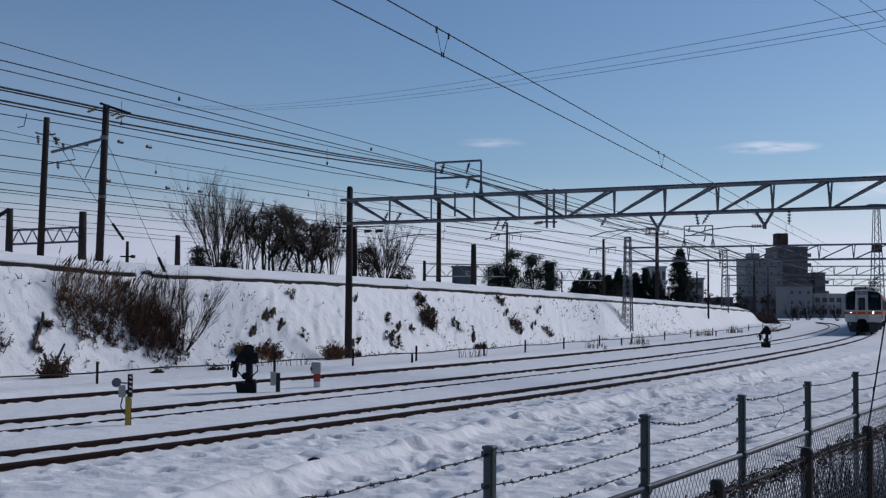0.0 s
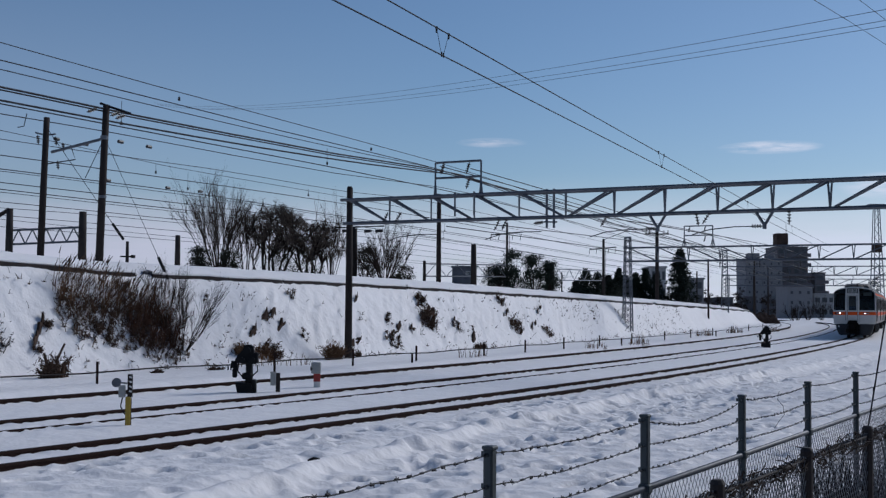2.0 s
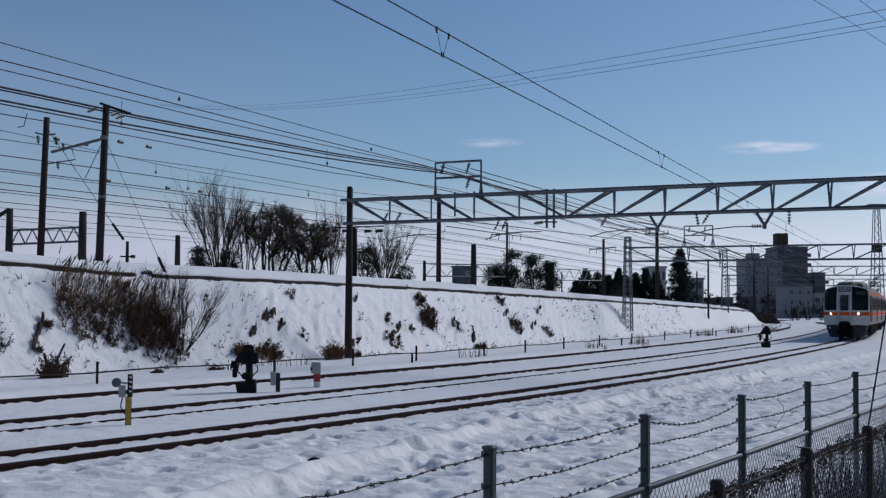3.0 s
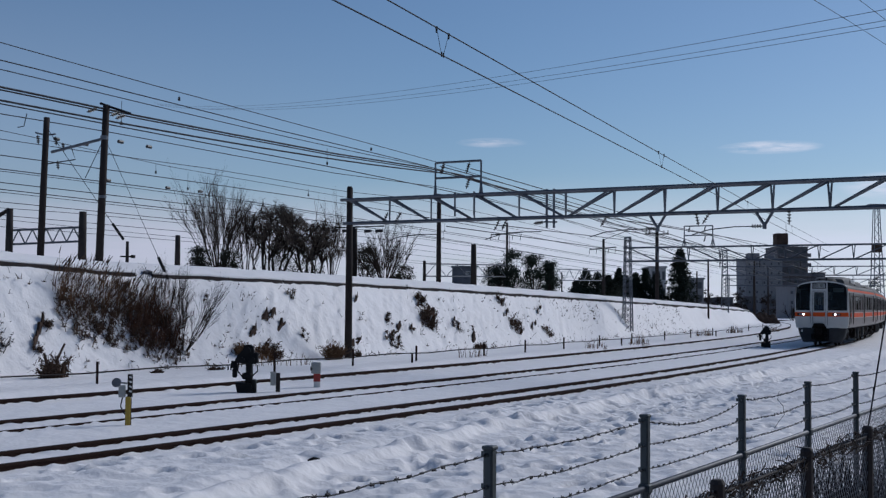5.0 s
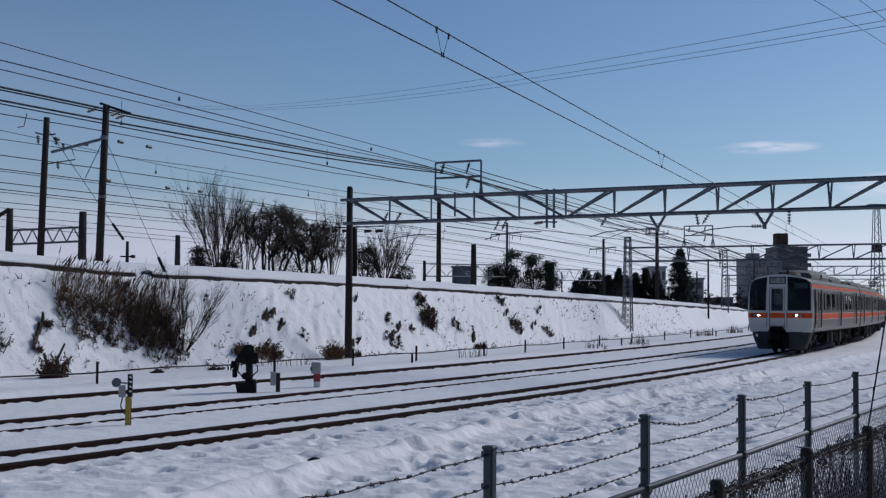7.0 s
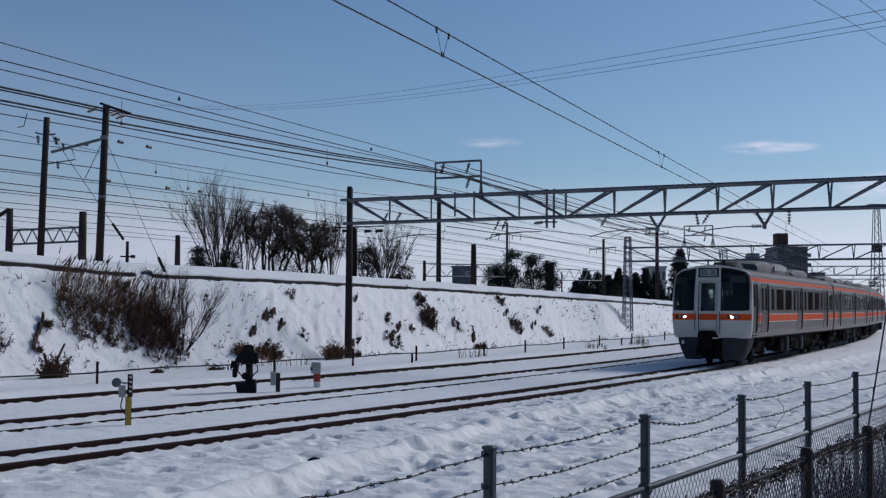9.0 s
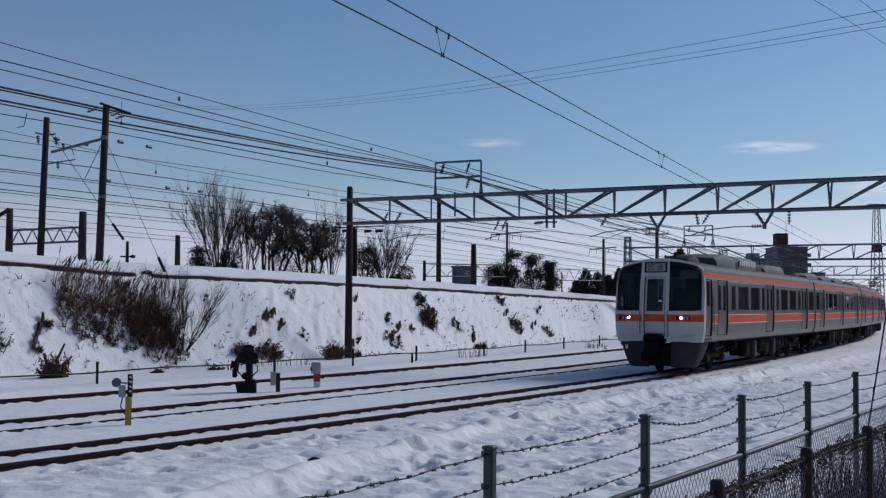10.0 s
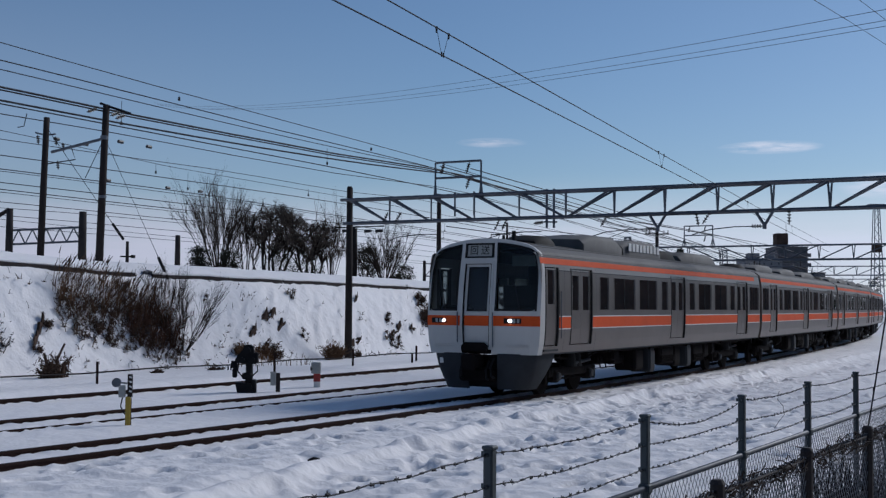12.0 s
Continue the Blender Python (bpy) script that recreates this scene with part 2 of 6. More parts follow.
def heading(s):
    return float(np.interp(s, PS, PT))


def across(x, y):
    """s and v of points of the plan (arrays)."""
    x, y = np.atleast_1d(x).astype(float), np.atleast_1d(y).astype(float)
    i = np.empty(len(x), int)
    for a in range(0, len(x), 4000):
        i[a:a + 4000] = np.argmin((x[a:a + 4000, None] - PX[None]) ** 2 + (y[a:a + 4000, None] - PY[None]) ** 2, axis=1)
    dx, dy, t = x - PX[i], y - PY[i], PT[i]
    return PS[i] + dx * np.sin(t) + dy * np.cos(t), dx * np.cos(t) - dy * np.sin(t)


def smooth(a):
    a = np.clip(a, 0, 1)
    return a * a * (3 - 2 * a)


CROWN_S = [-60, -5, 0, 14, 25, 42, 56, 78, 98, 118, 134, 140, 146]
CROWN_Z = [4.2, 3.35, 3.12, 3.04, 2.92, 2.70, 2.52, 2.30, 2.12, 1.90, 1.72, 1.1, -0.1]
CROWN_V = -16.0


def crown(s):
    return np.interp(s, CROWN_S, CROWN_Z)


WAVES = [(random.uniform(-1, 1), random.uniform(-1, 1), random.uniform(0, 6.3)) for _ in range(40)]


def ripple(x, y, scale, first=0, count=8):
    r = 0
    for i, (a, b, c) in enumerate(WAVES[first:first + count]):
        k = (0.6 + 0.25 * i) / scale
        n = math.hypot(a, b)
        r = r + np.sin(k * (x * a + y * b) / n * 2.0 + c + 1.3 * np.sin(k * 0.7 * (x * b - y * a) / n + c * 2))
    return r / count


# the drifted lip beside the trodden path, and the footprints
LIP_S = [-40, -16.6, -12.9, -8.4, -2.1, 7.8, 24, 60]
LIP_V = [7.5, 4.41, 3.64, 3.11, 2.73, 2.61, 3.4, 4.5]
steps = random.Random(41)
PRINTS = []
for q in range(800):
    if q < 230:
        ps = -20 + 60 * q / 230 + steps.uniform(-0.2, 0.2)
        pv = float(np.interp(ps, LIP_S, LIP_V)) + 1.0 + steps.gauss(0, 0.34)
    elif q < 330:
        ps = -20 + 50 * (q - 230) / 100 + steps.uniform(-0.3, 0.3)
        pv = float(np.interp(ps, LIP_S, LIP_V)) + 2.3 + 0.4 * math.sin(ps * 0.3) + steps.gauss(0, 0.3)
    elif q < 420:
        ps = -20 + 45 * (q - 330) / 90
        pv = 1.5 + 0.2 * math.sin(ps * 0.5) + steps.gauss(0, 0.15)
    else:
        ps, pv = steps.uniform(-20, 25), steps.uniform(1.4, 9)
    c_ = along(ps, pv)
    PRINTS.append((c_.x, c_.y, steps.uniform(0.08, 0.16), steps.uniform(0.05, 0.13), heading(ps) + steps.gauss(0, 0.5)))


def tread(x, y):
    """Dips with a low raised rim where boots went through the snow."""
    dz = np.zeros(len(x))
    near = np.where((x > -12) & (x < 30) & (y > 6) & (y < 70))[0]
    if len(near) < 50:
        return dz
    order = near[np.argsort(y[near])]
    ys = y[order]
    for cx, cy, r, deep, turn in PRINTS:
        sel = order[np.searchsorted(ys, cy - 0.8):np.searchsorted(ys, cy + 0.8)]
        sel = sel[np.abs(x[sel] - cx) < 0.8]
        a, b = x[sel] - cx, y[sel] - cy
        l, w = a * math.sin(turn) + b * math.cos(turn), a * math.cos(turn) - b * math.sin(turn)
        q = (l / (1.5 * r)) ** 2 + (w / r) ** 2
        dz[sel] += -deep * np.exp(-q * q) + 0.35 * deep * np.exp(-((np.sqrt(q) - 1.55) / 0.4) ** 2)
    return dz


def ground_height(x, y):
    x, y = np.atleast_1d(x).astype(float), np.atleast_1d(y).astype(float)
    s, v = across(x, y)
    z = np.full(len(x), -0.092) + 0.012 * ripple(x, y, 0.8)
    lip = v - np.interp(s, LIP_S, LIP_V) - 0.10 * np.sin(s * 0.9) - 0.06 * np.sin(s * 2.3 + 1)
    open_snow = smooth((v - 0.9) / 1.0) * smooth((12 - v) / 3) * (1 - 0.8 * np.exp(-((lip + 0.12) / 0.26) ** 4))
    z += (0.045 * ripple(x, y, 0.55, 8) + 0.060 * ripple(x, y, 0.27, 12) + 0.040 * ripple(x, y, 0.15, 30) + 0.022 * ripple(x, y, 0.09, 20)) * open_snow
    # ragged snow against the rails
    for rv in (-0.567, 0.567, -4.417, -3.283, -8.403):
        z += np.exp(-((v - rv) / 0.3) ** 2) * (0.05 * ripple(x, y, 0.17, 22) + 0.03 * ripple(x, y, 0.11, 4) - 0.008)
    z += 0.02 * smooth((-1.3 - v) / 1.0) - 0.06 * np.exp(-((v + 8.05) / 0.3) ** 2)
    # a lip of drifted snow along the trodden path, the path a little lower
    crest = 0.16 + 0.05 * ripple(x, y, 0.4, 2)
    z += crest * np.where(lip < 0, np.exp(-(lip / 0.32) ** 2), np.exp(-(lip / 0.15) ** 2))
    z -= 0.06 * np.exp(-((lip - 0.9) / 0.5) ** 2) + 0.05 * np.exp(-((lip + 0.7) / 0.2) ** 2)
    z += tread(x, y)
    # snow between and over the rails
    z += 0.055 * np.exp(-((v) / 0.42) ** 2) + 0.03 * np.exp(-((v + 3.8) / 0.4) ** 2)
    z += 0.13 * smooth((-8.75 - v) / 0.5)
    toe = -13.85 - 0.004 * np.clip(s, 0, 120)
    c = crown(s)
    k = np.clip((toe - v) / (toe - CROWN_V), 0, 1)
    rise = smooth(k) * 0.45 + k * 0.55
    rough = (0.14 * ripple(s, v * 2.4, 0.6, 20) + 0.16 * ripple(s, v * 2.6, 0.26, 28) + 0.10 * ripple(s, v * 2.4, 0.15, 3)) * np.sin(np.pi * k) ** 0.7
    z = np.where(v < toe, z * (1 - k) + c * rise + rough * smooth(c) + 0.04 * smooth((k - 0.86) / 0.1) * (k < 1), z)
    back = np.clip((CROWN_V - 0.3 - v), 0, None)
    z = np.where(v < CROWN_V - 0.3, c + (0.12 + 0.33 * smooth(back / 1.2) + np.minimum(back, 25) * 0.035 + 0.05 * ripple(x, y, 0.9, 4)) * smooth(c / 1.5), z)
    far = smooth((-v - 60) / 60)
    z = z * (1 - far) + 0.3 * far
    z = np.where(v > 14, -0.1 + np.clip(v - 14, 0, 30) * 0.0, z)
    return np.where(y > 400, z * 0.2, z)


def gz(x, y):
    return float(ground_height(x, y)[0])


def spaced(stops):
    out = []
    for a, b, step in stops:
        out += list(np.arange(a, b, step))
    return np.array(out)


GX = np.concatenate([[-3000, -1200, -500, -250, -140], spaced([(-90, -30, 4), (-30, -15, 0.6), (-15, -8, 0.16), (-8, 11, 0.085), (11, 20, 0.17), (20, 40, 0.4), (40, 70, 1.0)]), [75, 85, 100, 140, 250, 500, 1200, 3000]])
GY = np.concatenate([[-1500, -500, -150, -60, -30, -12, -4], spaced([(0, 10, 1.0), (10, 28, 0.085), (28, 40, 0.17), (40, 62, 0.28), (62, 100, 0.6), (100, 180, 1.2), (180, 240, 5)]), [260, 320, 400, 420, 600, 1000, 2000, 4500]])
gx, gy = np.meshgrid(GX, GY)
gh = ground_height(gx.ravel(), gy.ravel())
gm = bpy.data.meshes.new("ground")
nx_, ny_ = len(GX), len(GY)
idx = np.arange(nx_ * ny_).reshape(ny_, nx_)
quads = np.stack([idx[:-1, :-1], idx[:-1, 1:], idx[1:, 1:], idx[1:, :-1]], -1).reshape(-1, 4)
gm.from_pydata(np.stack([gx.ravel(), gy.ravel(), gh], -1).tolist(), [], quads.tolist())
gm.polygons.foreach_set("use_smooth", [True] * len(gm.polygons))
gm.materials.append(M["snow"])
gm.validate()
tagged(new("ground", gm), "snow-covered railway yard with a long snowy embankment", "ground", kind="structure")

# plain dark wall closing the place behind the viewer, added unseen to darken reflections
back_wall = Shape()
for a, b in ((-58, 0), (0, 60), (60, 120)):
    p, q = along(a, 21), along(b, 21)
    d_ = (q - p).normalized()
    o_ = Vector((d_.y, -d_.x, 0)) * 0.3
    back_wall.prism([p, q, q + o_, p + o_], (0, 0, 7.0))
tagged(new("unseen_dark_wall", back_wall.mesh("unseen_dark_wall", M["earth"])), "plain dark wall added unseen behind the viewer for the train's reflections", "wall", kind="structure")

# ---- tracks ----
RAIL = [(-0.07, -0.153), (0.07, -0.153), (0.07, -0.14), (0.012, -0.115), (0.012, -0.04), (0.034, -0.034), (0.034, -0.003), (0.028, 0.0),
        (-0.028, 0.0), (-0.034, -0.003), (-0.034, -0.034), (-0.012, -0.04), (-0.012, -0.115), (-0.07, -0.14)]


def rail_shape(offset, s0, s1, drop=0.0, centre=along):
    sh = Shape()
    n = int((s1 - s0) / 2)
    pts = [s0 + (s1 - s0) * i / n for i in range(n + 1)]
    rows = []
    for s in pts:
        rows.append([centre(s, offset + a, b - drop) for a, b in RAIL + RAIL[:1]])
    return sh.grid(rows)


def track(name, offset, s0, s1, label, drops=(0.0, 0.0)):
    t = thing(name, (0, 0, 0), label, "railway track", "parallel tracks")
    for side, drop in ((-0.567, drops[0]), (0.567, drops[1])):
        r = part("rail", rail_shape(offset + side, s0, s1, drop), M["rust"], t)
        sh = Shape()
        n = int((s1 - s0) / 4)
        sh.grid([[along(s0 + (s1 - s0) * i / n, offset + side + a, 0.003 - drop) for a in (-0.024, 0.024)] for i in range(n + 1)])
        part("running_surface", sh, M["head"], r, "dull worn rail top")
    return t


track("railway_track", 0.0, -45, 240, "rusty running rails of the train's track half buried in snow")
track("railway_track", -3.85, -45, 92, "rusty rails of the middle track deep in snow", (0.0, 0.045))
track("railway_track", -8.97, -45, 84, "rusty siding rail below the embankment, its other rail under snow", (0.03, 0.0))

# ---- the train ----
LEN = 20.1
SIDE_Z = [1.03, 1.3, 1.6, 1.92, 2.6, 3.0, 3.3, 3.40]
SIDE_Y = [1.385, 1.445, 1.468, 1.475, 1.475, 1.462, 1.41, 1.35]


def half(z):
    return float(np.interp(z, SIDE_Z, SIDE_Y))


def side_panel(sh, x0, x1, z0, z1, side, off, thick=0.0):
    """A piece of the curved side wall; side +1 or -1; with thickness inwards if asked."""
    zs = [z0] + [z for z in SIDE_Z if z0 + 0.01 < z < z1 - 0.01] + [z1]
    outer = [[(x, side * (half(z) + off), z) for x in (x0, x1)] for z in zs]
    sh.grid(outer if side > 0 else [r[::-1] for r in outer])
    if thick:
        inner = [[(x, side * (half(z) + off - thick), z) for x in (x0, x1)] for z in zs]
        sh.grid(inner if side < 0 else [r[::-1] for r in inner])
        for k in (0, 1):
            sh.grid([[o[k], i[k]] for o, i in zip(outer, inner)])
        for k in (0, -1):
            sh.grid([outer[k], inner[k]])
    return sh


def cut_strip(x0, x1, holes):
    """Pieces of x0..x1 outside the holes."""
    out, a = [], x0
    for h0, h1 in sorted(holes):
        if h0 > a:
            out.append((a, h0))
        a = max(a, h1)
    if a < x1:
        out.append((a, x1))
    return out


def front_x(y, z):
    return LEN / 2 - 0.05 * (y / 1.475) ** 2 - 0.05 * (abs(y) / 1.475) ** 12 - 0.13 * max(0.0, z - 2.0) - 0.05 * max(0.0, 1.6 - z)


def brow(y):
    return 3.735 - 0.115 * y * y - 0.13 * (abs(y) / 1.475) ** 10


def narrow(z):
    """How far the cab front is drawn in at height z, as a share of its widest."""
    return float(np.interp(z, SIDE_Z[:-1] + [3.42, 3.75], [h_ / 1.475 for h_ in SIDE_Y[:-1]] + [0.938, 0.935]))


def front_patch(sh, y0, y1, lo, hi, off, ny=6, nz=4):
    rows = []
    for i in range(nz + 1):
        row = []
        for j in range(ny + 1):
            y = y0 + (y1 - y0) * j / ny
            a, b = lo(y) if callable(lo) else lo, hi(y) if callable(hi) else hi
            z = a + (b - a) * i / nz
            yy = y * narrow(z)
            row.append((front_x(y, z) + off, yy, z))
        rows.append(row)
    return sh.grid(rows)


def frame_on_front(sh, y0, y1, z0, top, width, off, depth):
    """A raised border round an opening of the front."""
    hi = top if callable(top) else (lambda y: top)
    for a, b in ((y0, y0 + width), (y1 - width, y1)):
        front_patch(sh, a, b, z0, hi, off, 1, 4)
    front_patch(sh, y0, y1, z0, z0 + width, off, 4, 1)
    front_patch(sh, y0, y1, lambda y: hi(y) - width, hi, off, 14, 1)
    for y in (y0, y1):
        zz = [z0 + (hi(y) - z0) * i / 4 for i in range(5)]
        sh.grid([[(front_x(y, z) + off, y * narrow(z), z), (front_x(y, z) + off - depth, y * narrow(z), z)] for z in zz])


def bogie(car, x):
    b = part("bogie", Shape().box((x, 0.93, 0.55), (3.0, 0.16, 0.22), chamfer=0.04).box((x, -0.93, 0.55), (3.0, 0.16, 0.22), chamfer=0.04)
             .box((x, 0, 0.6), (0.5, 1.9, 0.25), chamfer=0.05).box((x, 0.95, 0.75), (0.6, 0.3, 0.22), chamfer=0.08).box((x, -0.95, 0.75), (0.6, 0.3, 0.22), chamfer=0.08),
             M["under"], car)
    for y in (0.95, -0.95):
        sgn = 1 if y > 0 else -1
        for dx in (-0.28, 0.28):
            part("air_spring", Shape().tube([(x + dx * 0.6, y, 0.66), (x + dx * 0.6, y, 0.74), (x + dx * 0.6, y, 0.98)], 0.22, 0.18, sides=14), M["rubber"], b)
        part("brake_cylinder", Shape().tube([(x - 0.42, y * 0.8, 0.72), (x - 0.05, y * 0.8, 0.72)], 0.12, sides=10), M["under"], b)
        part("damper", Shape().tube([(x - 0.9, y + sgn * 0.14, 0.80), (x + 0.1, y + sgn * 0.14, 0.74)], 0.045, sides=8), M["skirt"], b)
        part("brake_rod", Shape().tube([(x - 1.5, y * 0.85, 0.36), (x + 1.5, y * 0.85, 0.36)], 0.03, sides=6), M["under"], b)
        part("pipe", Shape().tube([(x - 1.6, y + sgn * 0.06, 0.95), (x - 0.8, y + sgn * 0.08, 0.88), (x + 0.8, y + sgn * 0.08, 0.88), (x + 1.6, y + sgn * 0.06, 0.97)], 0.022, sides=6), M["under"], b)
        for dx in (-1.55, 1.55):
            part("end_bracket", Shape().box((x + dx, y * 0.95, 0.46), (0.10, 0.14, 0.34), chamfer=0.02), M["under"], b)
        for dx in (-1.05, 1.05):
            for o_ in (-0.25, 0.25):
                spring = Shape()
                for k in range(5):
                    spring.tube([(x + dx + o_, y, 0.52 + 0.05 * k), (x + dx + o_, y, 0.545 + 0.05 * k)], 0.085, 0.075, sides=10)
                part("coil_spring", spring, M["under"], b)
            part("axle_cap", Shape().tube([(x + dx, y + sgn * 0.12, 0.45), (x + dx, y + sgn * 0.17, 0.45)], 0.11, 0.09, sides=12), M["skirt"], b)
    for dx in (-1.05, 1.05):
        w = Shape()
        for y in (-0.565, 0.565):
            w.tube([(0, y - 0.06, 0), (0, y + 0.06, 0)], 0.43, sides=20)
            w.tube([(0, y * 0.93 - 0.02, 0), (0, y * 0.93 + 0.02, 0)], 0.455, sides=20)
        w.tube([(0, -0.95, 0), (0, 0.95, 0)], 0.08, sides=8)
        w.box((0, 0.635, 0.2), (0.12, 0.02, 0.12)).box((0, -0.635, 0.2), (0.12, 0.02, 0.12))
        ws = part("wheelset", w, M["under"], b)
        ws.location = (x + dx, 0, 0.43)
        WHEELS.append(ws)
        for y in (0.93, -0.93):
            part("axle_box", Shape().box((x + dx, y, 0.45), (0.34, 0.26, 0.3), chamfer=0.06), M["under"], b)
    return b


WHEELS = []


def coach(lead, number):
    """One 20 m coach. x forward, y to its left, z up from the rails."""
    car = thing("train_car", (0, 0, 0), "leading stainless train car with white front and orange bands" if lead
                else "stainless electric train car with orange bands, coupled behind", "train car", "cars of the train")
    h = LEN / 2
    x_front, x_back = (h - 0.16, -h + 0.2) if lead else (h - 0.2, -h + 0.2)
    u = lambda a: h - a
    doors = [(1.92, 3.22), (9.5, 10.8), (16.8, 18.1)]
    windows = [(3.75, 4.42), (4.75, 6.4), (6.7, 8.22), (8.6, 9.2), (11.25, 11.85), (12.2, 13.65), (14.0, 15.5), (15.85, 16.5), (18.45, 19.75)]
    if not lead:
        windows = [(0.4, 1.6)] + windows
        windows.sort()
    cab = [(0.42, 1.12)] if lead else []
    shell, lining = Shape(), Shape()
    for side in (1, -1):
        dh = [(u(b), u(a)) for a, b in doors + cab]
        wh = dh + [(u(b), u(a)) for a, b in windows]
        for z0, z1, holes in ((1.03, 1.22, []), (1.22, 2.06, dh), (2.06, 2.91, wh), (2.91, 3.06, dh), (3.06, 3.40, [])):
            for a, b in cut_strip(x_back, x_front, holes):
                side_panel(shell, a, b, z0, z1, side, 0)
                side_panel(lining, a, b, z0, z1, side, -0.07)
        # doors
        for a, b in doors:
            mid = (a + b) / 2
            for p, q in ((a, mid - 0.005), (mid + 0.005, b)):
                leaf = side_panel(Shape(), u(q), u(p), 1.24, 2.06, side, -0.03, 0.03)
                for xa, xb in ((p, p + 0.12), (q - 0.12, q)):
                    side_panel(leaf, u(xb), u(xa), 2.06, 2.90, side, -0.03, 0.03)
                side_panel(leaf, u(q), u(p), 2.90, 3.04, side, -0.03, 0.03)
                d = part("door", welded(leaf.mesh("door", M["stainless"])), None, car, "closed sliding door leaf")
                part("door_window", side_panel(Shape(), u(q) + 0.12, u(p) - 0.12, 2.06, 2.90, side, -0.045), M["glass"], d)
            for e in (u(a) - 0.005, u(b) - 0.05):
                part("door_seal", side_panel(Shape(), e, e + 0.055, 1.22, 3.06, side, 0.006, 0.05), M["rubber"], d)
        for a, b in cab:
            leaf = side_panel(side_panel(Shape(), u(b), u(a), 1.24, 2.2, side, -0.03, 0.03), u(b), u(a), 3.0, 3.04, side, -0.03, 0.03)
            for xa, xb in ((u(b), u(b) + 0.16), (u(a) - 0.16, u(a))):
                side_panel(leaf, xa, xb, 2.2, 3.0, side, -0.03, 0.03)
            d = part("cab_door", welded(leaf.mesh("cab_door", M["stainless"])), None, car)
            part("cab_step", Shape().box(((u(a) + u(b)) / 2, side * 1.40, 1.13), (0.8, 0.10, 0.05), chamfer=0.01), M["skirt"], d)
            part("cab_door_window", side_panel(Shape(), u(b) + 0.16, u(a) - 0.16, 2.2, 3.0, side, -0.05), M["glass"], d)
            for e in (u(a) - 0.005, u(b) - 0.05):
                part("door_seal", side_panel(Shape(), e, e + 0.055, 1.22, 3.06, side, 0.006, 0.05), M["rubber"], d)
            part("handrail", Shape().tube([(u(b) - 0.12, side * 1.5, 1.4), (u(b) - 0.12, side * 1.5, 2.5)], 0.014), M["steel"], d)
        for a, b in windows:
            w = part("side_window", side_panel(Shape(), u(b), u(a), 2.06, 2.91, side, -0.02), M["glass"], car)
            fr = Shape()
            for xa, xb, za, zb in ((u(b) - 0.03, u(b) + 0.02, 2.04, 2.93), (u(a) - 0.02, u(a) + 0.03, 2.04, 2.93), (u(b), u(a), 2.04, 2.075), (u(b), u(a), 2.90, 2.93)):
                side_panel(fr, xa, xb, za, zb, side, 0.004, 0.07)
            if b - a > 1.2:
                m = (u(a) + u(b)) / 2
                part("mullion", side_panel(Shape(), m - 0.014, m + 0.014, 2.07, 2.9, side, -0.012, 0.02), M["rubber"], w)
            part("window_frame", fr, M["stainless"], w)
        # bands
        band, lines = Shape(), Shape()
        for a, b in cut_strip(x_back + 0.05, x_front - 0.35 if lead else x_front, dh):
            side_panel(band, a + 0.03, b - 0.03, 1.63, 1.90, side, 0.005)
            side_panel(lines, a + 0.03, b - 0.03, 1.90, 1.925, side, 0.006)
            side_panel(lines, a + 0.03, b - 0.03, 1.605, 1.63, side, 0.006)
        part("waist_band", band, M["orange"], car, "orange waist band")
        part("band_edging", lines, M["pale"], car, "thin pale edging lines")
        part("roof_band", side_panel(Shape(), x_back + 0.7, x_front, 3.13, 3.27, side, 0.005), M["orange"], car, "orange band under the roof")
        for a in (1.5, 3.5, 9.3, 11.0, 16.65, 18.25):
            part("panel_seam", side_panel(Shape(), u(a), u(a) + 0.008, 1.06, 3.1, side, 0.003), M["skirt"], car)
        part("cant_rail", side_panel(Shape(), x_back, x_front, 3.28, 3.40, side, 0.004), M["roofgrey"], car)
        part("rain_gutter", side_panel(Shape(), x_back, x_front, 3.33, 3.37, side, 0.02, 0.03), M["roofgrey"], car)
    part("body_shell", shell, M["stainless"], car, "brushed stainless side walls", smooth=False)
    part("inner_lining", lining, M["lining"], car)
    # roof
    roof = Shape()
    prof = [(-1.35, 3.40), (-1.22, 3.49), (-1.0, 3.57), (-0.6, 3.66), (0, 3.70), (0.6, 3.66), (1.0, 3.57), (1.22, 3.49), (1.35, 3.40)]
    rx = [x_back, x_front - 0.4, x_front - 0.1 if lead else x_front]
    roof.grid([[(x, y, z) for y, z in prof] for x in rx])
    roof.grid([[(x, y, z - 0.12) for y, z in prof] for x in rx])
    part("roof", roof, M["roofgrey"], car, "grey ribbed roof", smooth=True)
    for k in range(-4, 5):
        y_ = k * 0.27
        z_ = float(np.interp(y_, [q[0] for q in prof], [q[1] for q in prof]))
        part("roof_rib", Shape().box(((x_back + x_front - 0.5) / 2, y_, z_ + 0.004), (x_front - x_back - 0.6, 0.025, 0.02)), M["roofgrey"], car)
    # end walls
    ring = [(s_ * half(z), z) for s_ in (1,) for z in SIDE_Z] + [(y, z) for y, z in reversed(prof[1:-1])] + [(-half(z), z) for z in reversed(SIDE_Z)]
    for x in ([x_back] if lead else [x_back, x_front]):
        part("end_wall", Shape().face([(x, y, z) for y, z in ring]), M["stainless"], car)
    part("gangway", Shape().box((x_back - 0.1, 0, 2.2), (0.3, 1.1, 2.1), chamfer=0.06), M["rubber"], car)
